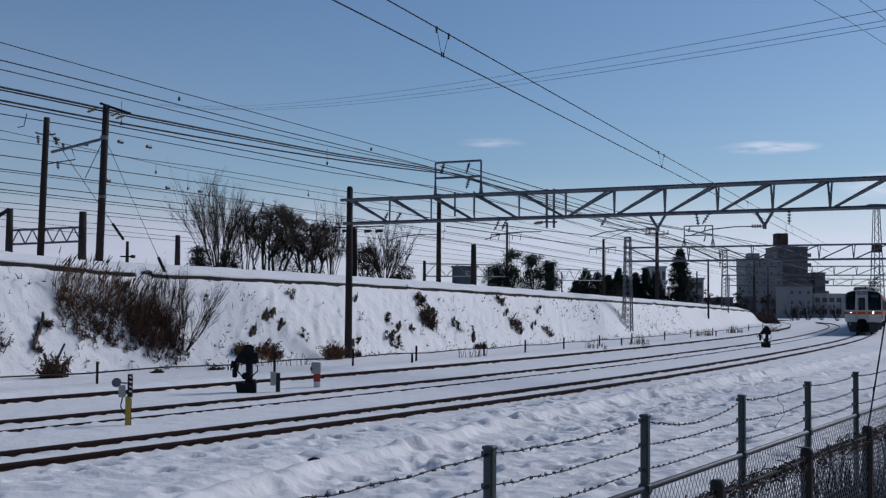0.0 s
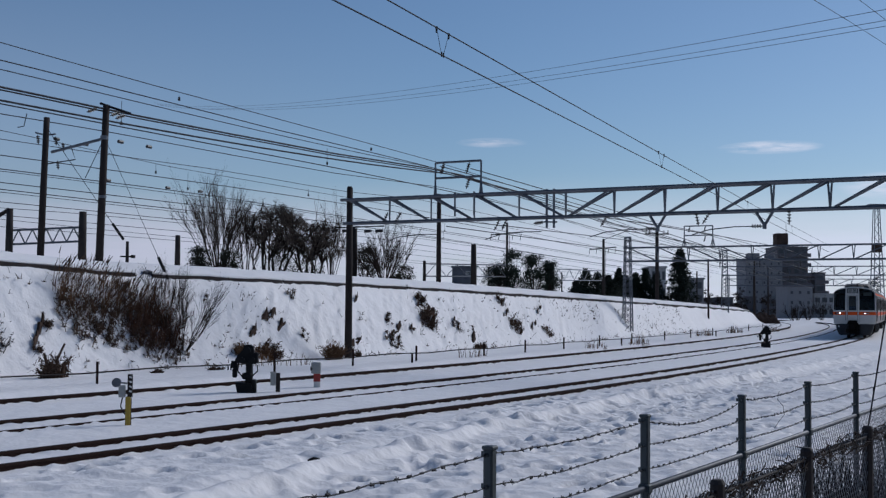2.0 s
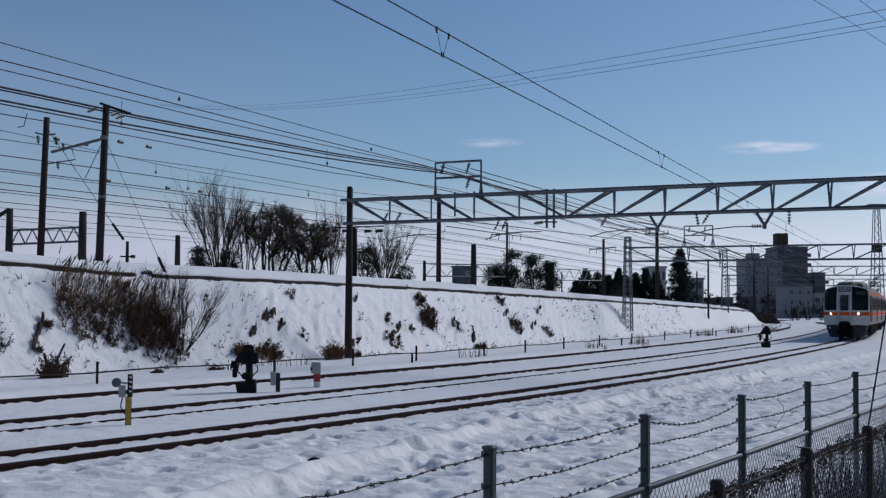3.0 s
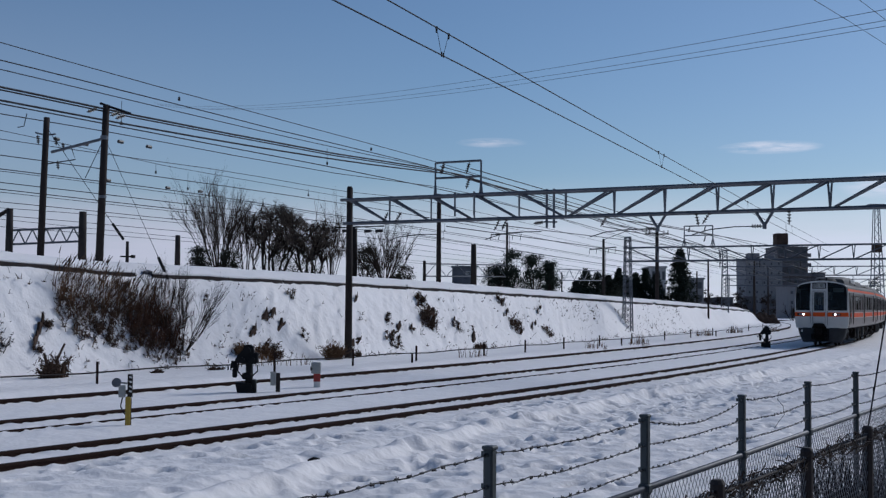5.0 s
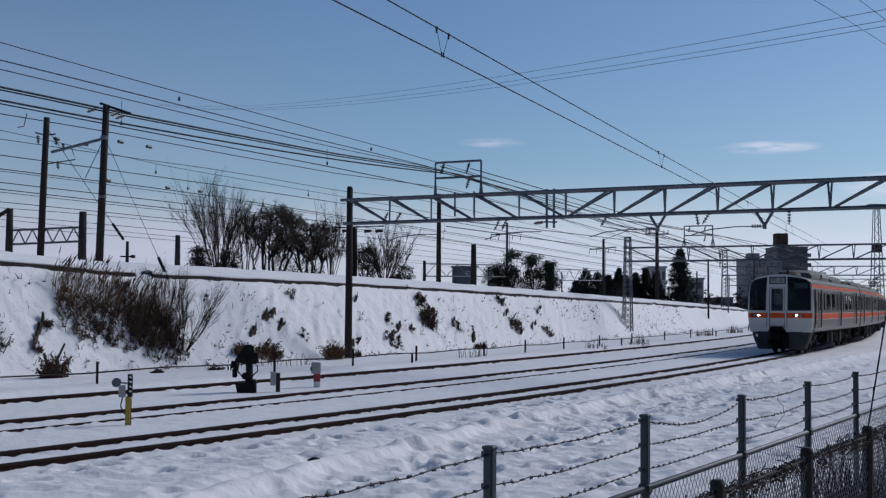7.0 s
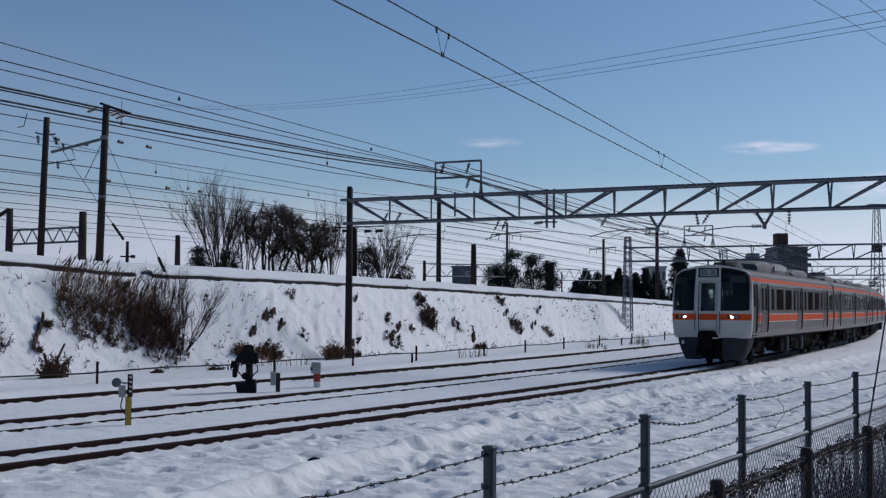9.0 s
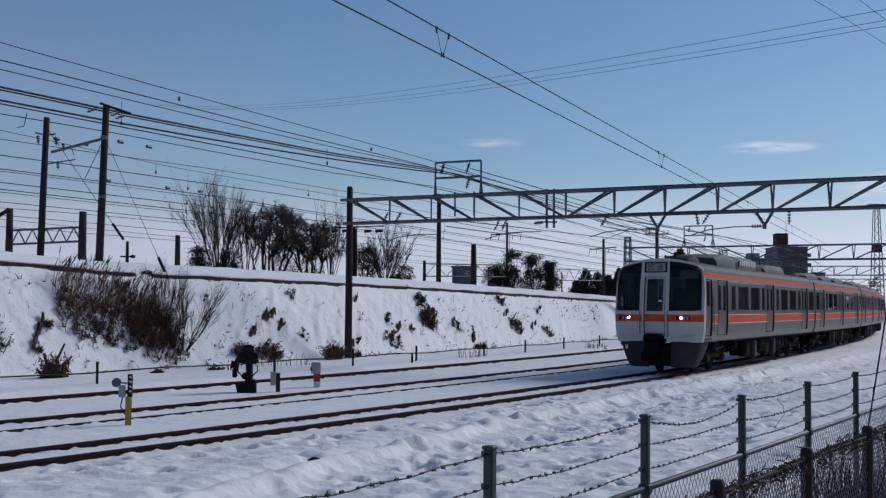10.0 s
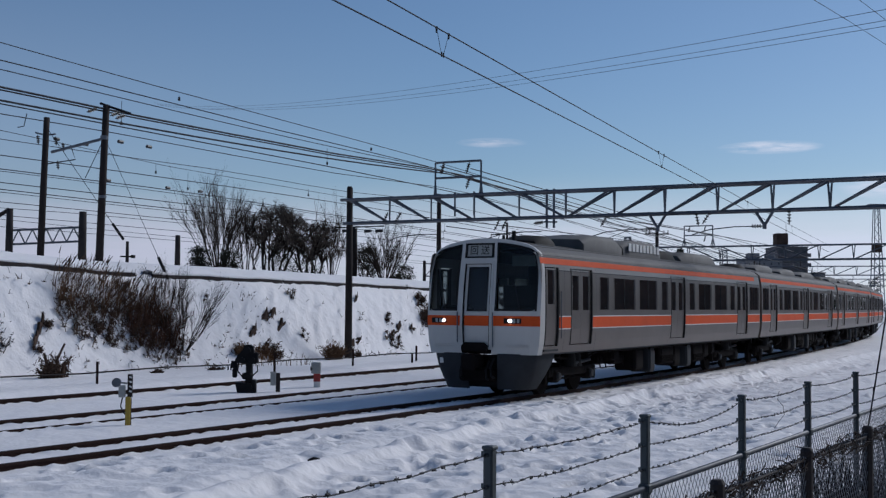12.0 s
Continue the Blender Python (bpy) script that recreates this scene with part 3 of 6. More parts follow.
    if not lead:
        part("gangway", Shape().box((x_front + 0.1, 0, 2.2), (0.3, 1.1, 2.1), chamfer=0.06), M["rubber"], car)
    part("floor_pan", Shape().box(((x_back + x_front) / 2, 0, 1.09), (x_front - x_back - 0.1, 2.7, 0.1)), M["under"], car)
    for side in (1, -1):
        for k in range(7):
            a = 3.6 + k * 2.0 + (0.9 if k > 2 else 0)
            if a > 16.5:
                continue
            part("seat", Shape().box((u(a + 0.5), side * 0.98, 1.55), (0.55, 0.8, 0.2), chamfer=0.05).box((u(a + 0.85), side * 0.98, 1.95), (0.14, 0.8, 0.8), chamfer=0.04), M["seat"], car)
    # rooftop gear
    def unit(name, a, b, w, z1, mat, label=""):
        o = Shape()
        sec = [(-w, 3.5), (-w, z1 - 0.16), (-w + 0.14, z1 - 0.03), (0, z1), (w - 0.14, z1 - 0.03), (w, z1 - 0.16), (w, 3.5)]
        o.grid([[(u(a), y * 0.92, 3.5 if z == 3.5 else z - 0.14) for y, z in sec]] + [[(u(x), y, z) for y, z in sec] for x in (a + min(0.55, (b - a) * 0.25), b - min(0.55, (b - a) * 0.25))] + [[(u(b), y * 0.92, 3.5 if z == 3.5 else z - 0.14) for y, z in sec]])
        o.face([(u(a), y * 0.92, 3.5 if z == 3.5 else z - 0.14) for y, z in sec])
        o.face([(u(b), y * 0.92, 3.5 if z == 3.5 else z - 0.14) for y, z in reversed(sec)])
        return part(name, o, mat, car, label, smooth=True)
    if lead:
        unit("air_conditioner", 4.2, 7.0, 0.92, 4.07, M["roofgrey"], "rounded grey air-conditioning housing")
        ac = unit("air_conditioner", 7.1, 10.3, 0.92, 4.08, M["roofgrey"], "air-conditioning housing with pale side grille")
        for side in (1, -1):
            g_ = Shape()
            for k in range(9):
                g_.box((u(7.45 + k * 0.3), side * 0.925, 3.84), (0.2, 0.02, 0.22))
            part("grille", g_, M["pale"], ac, "pale louvred grille")
        unit("equipment_box", 10.6, 12.4, 0.7, 3.95, M["rubber"], "black rooftop box")
        unit("equipment_box", 12.7, 16.6, 0.8, 3.98, M["roofgrey"])
        unit("equipment_box", 2.1, 3.2, 0.55, 3.93, M["rubber"])
        part("horn", Shape().tube([(u(1.45), 0.15, 3.6), (u(1.45), 0.15, 3.98)], 0.06, 0.05), M["rubber"], car)
        part("antenna", Shape().tube([(u(1.7), -0.25, 3.6), (u(1.7), -0.25, 3.9)], 0.07, 0.03), M["rubber"], car)
    else:
        for a, b in ((3.0, 6.2), (8.3, 11.6), (13.8, 17.0)):
            unit("air_conditioner", a, b, 0.8, 3.93, M["roofgrey"])
        unit("equipment_box", 1.2, 2.0, 0.5, 3.88, M["rubber"])
        unit("equipment_box", 18.6, 19.3, 0.5, 3.88, M["rubber"])
    # underneath
    bogie(car, u(3.1))
    bogie(car, u(17.0))
    gear = ((5.6, 6.1, 1.15, 0.70), (7.2, 7.9, 1.2, 0.36), (8.15, 8.6, 1.3, 0.28), (9.2, 10.5, 1.25, 0.46), (10.6, 11.2, 1.22, 0.36), (11.6, 12.05, 1.3, 0.30), (12.5, 13.6, 1.22, 0.40), (13.75, 14.3, 1.2, 0.52), (14.6, 15.0, 1.2, 0.60))
    for k, (a, b, w, z0) in enumerate(gear):
        for side in (1, -1):
            xm, top_ = (u(a) + u(b)) / 2, 0.98
            box = part("underfloor_box", Shape().box((xm, side * (w - 0.35), (z0 + top_) / 2), (b - a, 0.62, top_ - z0), chamfer=0.05), M["skirt"] if k in (2, 5) else M["under"], car)
            part("box_lid", Shape().box((xm, side * (w - 0.035), (z0 + top_) / 2), ((b - a) * 0.8, 0.02, (top_ - z0) * 0.72), chamfer=0.008), M["skirt"] if k in (2, 5) else M["under"], box)
            for e in (-0.4, 0.4):
                part("box_hanger", Shape().box((xm + e * (b - a), side * (w - 0.12), 1.0), (0.05, 0.18, 0.12)), M["under"], box)
            if k in (3, 6):
                fins = Shape()
                for q in range(int((b - a) / 0.09)):
                    fins.box((u(b) + 0.06 + 0.09 * q, side * (w - 0.02), z0 + 0.16), (0.03, 0.05, 0.2))
                part("cooling_fins", fins, M["under"], box)
    for side in (1, -1):
        for a, b, r_ in ((5.1, 5.5, 0.13), (6.3, 7.0, 0.16), (8.75, 9.1, 0.19), (15.1, 15.3, 0.14)):
            part("air_tank", Shape().tube([(u(b), side * 0.75, 0.72), (u(b) + 0.05, side * 0.75, 0.72), (u(a) - 0.05, side * 0.75, 0.72), (u(a), side * 0.75, 0.72)], r_, sides=12), M["under"], car)
        part("conduit", Shape().tube([(x_back + 0.3, side * 1.2, 0.99), (u(10), side * 1.22, 0.985), (u(4.8), side * 1.2, 0.99)], 0.03, sides=6).tube([(x_back + 0.3, side * 1.05, 0.95), (u(5.0), side * 1.05, 0.95)], 0.022, sides=6), M["under"], car)
        for a in (4.9, 5.3, 6.6, 8.9, 11.35, 12.25, 15.4):
            part("drop_pipe", Shape().tube([(u(a), side * 1.0, 1.0), (u(a), side * 1.02, 0.62), (u(a) - 0.12, side * 0.98, 0.55)], 0.02, sides=5), M["under"], car)
        part("sill_beam", side_panel(Shape(), x_back, x_front - (0.25 if lead else 0), 1.025, 1.055, side, 0.012, 0.04), M["skirt"], car)
        part("belt_bead", side_panel(Shape(), x_back + 0.02, x_front - 0.3, 2.985, 3.0, side, 0.006), M["skirt"], car)
    for a in (5.0, 9.0, 12.2, 15.5):
        part("cross_bearer", Shape().box((u(a), 0, 1.0), (0.12, 2.5, 0.1)), M["under"], car)
    for x in ((x_back,) if lead else (x_back, x_front)):
        part("coupler", Shape().tube([(x + 0.5, 0, 0.85), (x - 0.5, 0, 0.85)], 0.1, sides=8), M["under"], car)
    if lead:
        front_end(car)
    return car


def front_end(car):
    mask = Shape()
    L0, L1, D0, D1, R0, R1 = -1.405, -0.64, -0.54, 0.28, 0.36, 1.385
    wtop = lambda y: 3.645 - 0.10 * y * y - 0.07 * (abs(y) / 1.4) ** 16
    front_patch(mask, -1.475, D0, 1.03, 2.04, 0, 6, 5)
    front_patch(mask, D1, 1.475, 1.03, 2.04, 0, 6, 5)
    front_patch(mask, -1.475, L0, 2.04, brow, 0, 1, 6)
    front_patch(mask, R1, 1.475, 2.04, brow, 0, 1, 6)
    front_patch(mask, L1, D0, 2.04, brow, 0, 2, 6)
    front_patch(mask, D1, R0, 2.04, brow, 0, 1, 6)
    front_patch(mask, L0, L1, wtop, brow, 0, 14, 1)
    front_patch(mask, R0, R1, wtop, brow, 0, 14, 1)
    front_patch(mask, D0, D1, 3.62, brow, 0, 4, 1)
    front_patch(mask, D0, D1, 3.17, 3.28, 0, 4, 1)
    # rim that runs back round the sides and brow
    rim = []
    edge = [(1.475, z) for z in (1.03, 1.3, 1.6, 1.92, 2.6, 3.0, 3.3)] + [(y, brow(y)) for y in (1.475, 1.44, 1.38, 1.3, 1.15, 1.0, 0.6, 0.2, -0.2, -0.6, -1.0, -1.15, -1.3, -1.38, -1.44, -1.475)] + [(-1.475, z) for z in (3.3, 3.0, 2.6, 1.92, 1.6, 1.3, 1.03)]
    for y, z in edge:
        yy = y * narrow(z)
        rim.append([(front_x(y, z), yy, z), (LEN / 2 - 0.36, yy * 1.003, z + (0.002 if z > 3.3 else 0)), (LEN / 2 - 0.42, yy * 0.985, z - (0.03 if z > 3.3 else 0))])
    mask.grid(rim)
    part("mask_floor", Shape().grid([[(front_x(y, 1.03) - 0.02, y * 0.93, 1.035), (LEN / 2 - 0.4, y * 0.93, 1.035)] for y in (-1.475, -0.7, 0, 0.7, 1.475)]), M["under"], car)
    part("front_mask", mask, M["white"], car, "white painted cab front", smooth=False)
    for y0, y1 in ((L0, L1), (R0, R1)):
        w = part("windscreen", front_patch(Shape(), y0, y1, 2.04, wtop, -0.03, 14, 6), M["dimglass"], car, "dark windscreen", smooth=True)
        fr = Shape()
        frame_on_front(fr, y0 - 0.01, y1 + 0.01, 2.03, wtop, 0.045, 0.004, 0.04)
        part("windscreen_seal", fr, M["rubber"], w)
        corners = Shape()
        for yc, sy in ((y0, 1), (y1, -1)):
            for zc, sz in ((2.04, 1), (min(wtop(y0), wtop(y1)) if sy * y0 < 0 else wtop(y0 if sy > 0 else y1), -1)):
                r_ = 0.11
                arc = [(yc + sy * r_ * (1 - math.cos(k * math.pi / 12)), zc + sz * r_ * (1 - math.sin(k * math.pi / 12))) for k in range(7)]
                pts = [(front_x(y, z) + 0.003, y * narrow(z), z) for y, z in [(yc, zc)] + arc]
                corners.face(pts if sy * sz > 0 else pts[::-1])
        part("screen_corner", corners, M["white"], w)
        bar = (y0 + 0.62 * (y1 - y0))
        part("wiper", Shape().tube([(front_x(bar, 2.06) + 0.03, bar, 2.08), (front_x(bar, 2.6) + 0.03, bar - 0.18, 2.75)], 0.012, 0.007), M["rubber"], w)
        # lower dark strip behind the glass: the driving desk
        part("desk", Shape().box((LEN / 2 - 0.65, (y0 + y1) / 2 * 0.95, 1.86), (0.6, (y1 - y0) * 0.9, 0.62), chamfer=0.08), M["rubber"], car)
    # black panel added to make the lower right windscreen black
    part("black_panel", Shape().box((LEN / 2 - 0.42, 0.86, 2.30), (0.03, 0.96, 0.66), chamfer=0.01), M["rubber"], car, "black panel added behind the lower windscreen")
    part("console_post", Shape().box((LEN / 2 - 0.42, -1.28, 2.5), (0.05, 0.06, 1.0)), M["rubber"], car)
    # gangway door, recessed
    d = part("front_door", front_patch(front_patch(front_patch(front_patch(Shape(), D0 + 0.07, D0 + 0.16, 1.18, 3.12, -0.04, 1, 5), D1 - 0.16, D1 - 0.07, 1.18, 3.12, -0.04, 1, 5), D0 + 0.16, D1 - 0.16, 1.18, 2.04, -0.04, 2, 3), D0 + 0.16, D1 - 0.16, 3.04, 3.12, -0.04, 2, 1), M["white"], car, "white cab end door")
    part("door_window", front_patch(Shape(), D0 + 0.16, D1 - 0.16, 2.04, 3.04, -0.055, 2, 2), M["clearglass"], d)
    fr = Shape()
    frame_on_front(fr, D0 + 0.145, D1 - 0.145, 2.02, 3.06, 0.022, -0.03, 0.02)
    part("window_seal", fr, M["rubber"], d)
    fr = Shape()
    frame_on_front(fr, D0, D1, 1.14, 3.19, 0.055, 0.02, 0.08)
    part("door_surround", fr, M["white"], d)
    fr = Shape()
    frame_on_front(fr, D0 + 0.05, D1 - 0.05, 1.16, 3.15, 0.022, 0.012, 0.06)
    part("door_seal", fr, M["rubber"], d)
    part("door_handrail", Shape().tube([(front_x(D0 - 0.06, 1.3) + 0.05, D0 - 0.06, 1.3), (front_x(D0 - 0.06, 2.0) + 0.05, D0 - 0.06, 2.0)], 0.015), M["steel"], d)
    part("door_handrail", Shape().tube([(front_x(D1 + 0.05, 1.2) + 0.05, D1 + 0.05, 1.2), (front_x(D1 + 0.05, 2.0) + 0.05, D1 + 0.05, 2.0)], 0.015), M["steel"], d)
    # destination box
    sg = part("destination_sign", front_patch(Shape(), D0 + 0.06, D1 - 0.06, 3.29, 3.60, -0.02, 2, 2), M["boxgrey"], car, "grey roll sign with two dark characters")
    fr = Shape()
    frame_on_front(fr, D0 + 0.03, D1 - 0.03, 3.27, 3.62, 0.04, 0.006, 0.03)
    part("sign_frame", fr, M["rubber"], sg)
    tx = bpy.data.curves.new("sign_text", "FONT")
    tx.body, tx.size, tx.align_x, tx.align_y, tx.extrude = "回 送", 0.23, "CENTER", "CENTER", 0.002
    tx.materials.append(M["rubber"])
    to = new("sign_text", tx)
    to.parent = sg
    to.matrix_basis = Matrix.Translation((front_x(-0.13, 3.44) - 0.012, -0.13, 3.44)) @ Matrix.Rotation(radians(90), 4, "Z") @ Matrix.Rotation(radians(90 - 7), 4, "X")
    # orange band with lamps
    b = part("front_band", front_patch(front_patch(front_patch(Shape(), -1.475, D0 - 0.01, 1.685, 1.92, 0.006, 6, 1), D0 + 0.08, D1 - 0.08, 1.685, 1.92, -0.03, 3, 1), D1 + 0.01, 1.475, 1.685, 1.92, 0.006, 6, 1), M["orange"], car, "orange band across the cab front")
    for y0, y1, lamp, mat in ((-1.33, -0.92, -0.98, "dimlamp"), (0.60, 1.04, 0.76, "lamp")):
        c = part("lamp_recess", front_patch(Shape(), y0, y1, 1.745, 1.865, 0.012, 4, 1), M["rubber"], car, "black lamp recess")
        part("headlamp", Shape().tube([(front_x(lamp, 1.805) - 0.02, lamp, 1.805), (front_x(lamp, 1.805) + 0.022, lamp, 1.805)], 0.038, sides=16), M[mat], c, "lit headlamp")
        for k in (0.1, 0.2):
            part("marker_lamp", Shape().box((front_x(lamp, 1.8) + 0.008, lamp - k * (1 if y0 < 0 else -1), 1.805), (0.02, 0.06, 0.09), chamfer=0.008), M["boxgrey"], c)
    for y in (-0.98, 0.92):
        st = Shape()
        for k in range(2):
            st.box((front_x(y, 1.22 + 0.04 * k) + 0.012, y, 1.2 + 0.045 * k), (0.03, 0.52, 0.014))
        part("step_plate", st, M["white"], car, "pressed footstep")
    # coupler pocket, jumper box, skirt
    part("jumper_box", Shape().prism([(LEN / 2 + 0.0, y, z) for y, z in ((-0.46, 1.10), (0.2, 1.10), (0.2, 1.22), (0.1, 1.30), (-0.36, 1.30), (-0.46, 1.22))], (0.10, 0, 0)), M["under"], car, "dark box under the cab door")
    part("coupler", Shape().box((LEN / 2 + 0.1, -0.13, 0.86), (0.55, 0.32, 0.3), chamfer=0.05).box((LEN / 2 + 0.36, -0.13, 0.86), (0.14, 0.36, 0.38), chamfer=0.05)
         .tube([(LEN / 2 - 0.8, -0.13, 0.86), (LEN / 2, -0.13, 0.86)], 0.12).box((LEN / 2 - 0.15, -0.13, 0.55), (0.3, 0.9, 0.3), chamfer=0.05), M["under"], car, "dark knuckle coupler")
    for y, z in ((-0.45, 0.75), (0.2, 0.72), (0.32, 0.78)):
        part("air_hose", Shape().tube([(LEN / 2 - 0.05, y, z + 0.15), (LEN / 2 + 0.12, y, z - 0.05), (LEN / 2 + 0.08, y, z - 0.25), (LEN / 2 - 0.1, y, z - 0.3)], 0.03), M["rubber"], car)
    for sg_ in (1, -1):
        sk = Shape()
        rows = []
        for z in (1.05, 0.98, 0.75, 0.5, 0.3, 0.22):
            k = max(0.0, (0.98 - z) / 0.76)
            o, i = 1.32 - 0.26 * k ** 1.5, 0.42 - 0.05 * k
            rows.append([(LEN / 2 - 0.02 - 0.12 * k, sg_ * i, z), (LEN / 2 - 0.04 - 0.12 * k, sg_ * (i + (o - i) * 0.6), z), (LEN / 2 - 0.16 - 0.12 * k, sg_ * (o - 0.06), z),
                         (LEN / 2 - 0.32 - 0.1 * k, sg_ * o, z), (LEN / 2 - 1.25 + 0.45 * k, sg_ * o, z)])
        sk.grid(rows)
        sk.grid([[(x - 0.03, y * 0.97, z) for x, y, z in r] for r in rows])
        part("skirt", sk, M["skirt"], car, "dark grey snow-plough skirt", smooth=True)
    # dark plate added behind the skirts to blacken the gap between them
    part("dark_backing_plate", Shape().box((LEN / 2 - 0.5, -0.05, 0.62), (0.1, 1.9, 0.76), chamfer=0.04), M["rubber"], car)
    part("marker_plate", Shape().box((LEN / 2 - 0.1, -1.08, 0.86), (0.02, 0.09, 0.13)), M["pale"], car)
    part("cab_back", Shape().box((LEN / 2 - 1.75, -0.95, 2.2), (0.06, 0.78, 2.1)).box((LEN / 2 - 1.75, 0.88, 2.2), (0.06, 0.92, 2.1)), M["under"], car)
    part("cab_seat", Shape().box((LEN / 2 - 1.2, 0.8, 1.7), (0.45, 0.45, 0.12), chamfer=0.04).box((LEN / 2 - 1.42, 0.8, 2.1), (0.1, 0.42, 0.7), chamfer=0.04), M["seat"], car)
    part("sun_blind", Shape().box((LEN / 2 - 0.45, 0.9, 3.2), (0.01, 0.6, 0.25)), M["boxgrey"], car)


first = coach(True, 0)
cars = [first, coach(False, 1), coach(False, 2), coach(False, 3)]


def nose_at(t):
    """Where the train's nose stands on the line, s in metres, at t seconds."""
    return float(np.polyval(NOSE, t))


NOSE = np.polyfit([0, 1, 2, 3, 6, 9, 10, 11, 12], [73.7, 67.2, 60.64, 54.0, 33.84, 14.46, 8.1, 1.8, -4.13], 3)


def car_pose(i, t):
    s = nose_at(t) + LEN * i
    a, b = along(s + 3.1), along(s + 17.0)
    mid = (a + b) / 2
    d = (a - b).normalized()
    mid = a - d * (LEN / 2 - 3.1)
    return Matrix.Translation(mid) @ Matrix.Rotation(math.atan2(d.y, d.x), 4, "Z")


def motions():
    for i, car in enumerate(cars):
        walk(car, [(t / 2, car_pose(i, t / 2)) for t in range(25)])
    for k, w in enumerate(WHEELS):
        at = w.location.copy()
        rows = []
        for q in range(181):
            t = q / 15
            rows.append((t, Matrix.Translation(at) @ Matrix.Rotation((nose_at(0) - nose_at(t)) / 0.43 + k, 4, "Y")))
        walk(w, rows)


# ---- embankment edge ----
def kerb(s0, s1):
    sh = Shape()
    rows = []
    n = max(2, int((s1 - s0) / 1.5))
    for i in range(n + 1):
        s = s0 + (s1 - s0) * i / n
        c = float(crown(s)) + 0.015 * math.sin(s * 1.7) - 0.02
        rows.append([along(s, CROWN_V + 0.12, c - 0.25), along(s, CROWN_V + 0.12, c + 0.05), along(s, CROWN_V + 0.08, c + 0.08), along(s, CROWN_V - 0.2, c + 0.08), along(s, CROWN_V - 0.2, c - 0.25)])
    sh.grid(rows)
    sh.face(rows[0]).face(rows[-1][::-1])
    cap, rr = [], random.Random(int(s0 * 10) + 999)
    m = int((s1 - s0) / 0.35)
    for i in range(m + 1):
        s = s0 + (s1 - s0) * i / m
        c = float(crown(s)) + 0.015 * math.sin(s * 1.7) + 0.058
        lip = 0.10 + 0.06 * noise.noise((s * 0.9, 3.1, 0.2)) + rr.uniform(-0.02, 0.03)
        hi = 0.10 + 0.05 * noise.noise((s * 0.6, 7.7, 0.4))
        cap.append([along(s, CROWN_V + lip, c), along(s, CROWN_V + lip + 0.02, c + hi * 0.4), along(s, CROWN_V + lip - 0.06, c + hi * 0.9), along(s, CROWN_V - 0.1, c + hi), along(s, CROWN_V - 0.45, c + 0.10)])
    k_ = solid("kerb", sh, M["concrete"], "weathered dark concrete kerb along the snowy embankment top", "kerb", "embankment kerbs")
    part("snow_cap", Shape().grid(cap), M["snow"], k_, "uneven cap of snow", smooth=True)
    return k_


for a, b in ((-45, -12), (-11.9, 0.9), (1.75, 9.5), (9.6, 20), (20.1, 31), (31.1, 43), (43.1, 56), (56.1, 66), (67.5, 82), (83, 96), (97, 114), (114.6, 132)):
    kerb(a, b)
mound = Shape()
MOUND = along(135, -14.4)
rows = []
for i in range(25):
    a = i / 24
    rows.append([(MOUND.x + 4.2 * (j / 30 - 0.5), MOUND.y + 3 * (a - 0.5) + 0.35 * noise.noise((i * 0.4, j * 0.3, 2)),
                  -0.3 + (1.75 + 0.5 * noise.noise((j * 0.22, 3, 1))) * math.sin(math.pi * a) ** 0.4 * math.sin(math.pi * j / 30) ** 0.3 + 0.22 * noise.noise((i * 0.5, j * 0.5, 5))) for j in range(31)])
solid("earth_mound", mound.grid(rows), M["earth"], "bare brown earth face at the end of the embankment", "earth mound")

# ---- portal gantries over the tracks ----


def bar(sh, p, q, w=0.07, sides=4):
    return sh.tube([p, q], w * 0.7, sides=sides)


def insulator(parent, p, d=(0, 0, -1), size=0.32):
    p, d = Vector(p), Vector(d).normalized()
    sh = Shape()
    sh.tube([p, p + d * size], 0.02, sides=5)
    for k in range(4):
        c = p + d * size * (0.2 + 0.2 * k)
        sh.tube([c - d * 0.02, c + d * 0.02], 0.075, 0.045, sides=8)
    return part("insulator", sh, M["porcelain"], parent)


def gantry(name, base, direction, z_top, z_low, panel, count, turn_at, wide, mast, mat, label, group="gantries"):
    """A beam of angle members from a mast across the tracks."""
    d = Vector((*direction, 0)).normalized()
    n = Vector((d.y, -d.x, 0))
    b = Vector(base)
    g = thing(name, b, label, "gantry", group)
    P = lambda a, w, z: d * a + n * w + Vector((0, 0, z - b.z))
    end = panel * count
    for w in (-wide, wide):
        part("top_chord", bar(Shape(), P(-0.3, w, z_top), P(end, w, z_top), 0.085), mat, g)
    part("bottom_chord", bar(Shape(), P(-0.3, 0, z_low), P(end, 0, z_low), 0.10), mat, g)
    for k in range(1, count):
        a = panel * k
        for w in (-wide, wide):
            part("post_member", bar(Shape(), P(a + 0.10 * (1 if w > 0 else -1), w, z_top), P(a, 0, z_low), 0.055), mat, g)
        if k % 2:
            part("cross_tie", bar(Shape(), P(a, -wide, z_top), P(a, wide, z_top), 0.05), mat, g)
    for k in range(count):
        a, c = panel * k, panel * (k + 1)
        for w in (-wide, wide):
            if k < turn_at:
                part("diagonal", bar(Shape(), P(a + 0.05, w, z_top), P(c - 0.05, 0, z_low), 0.06), mat, g)
            else:
                part("diagonal", bar(Shape(), P(a + 0.05, 0, z_low), P(c - 0.05, w, z_top), 0.06), mat, g)
    mast(g, P, end)
    return g, P


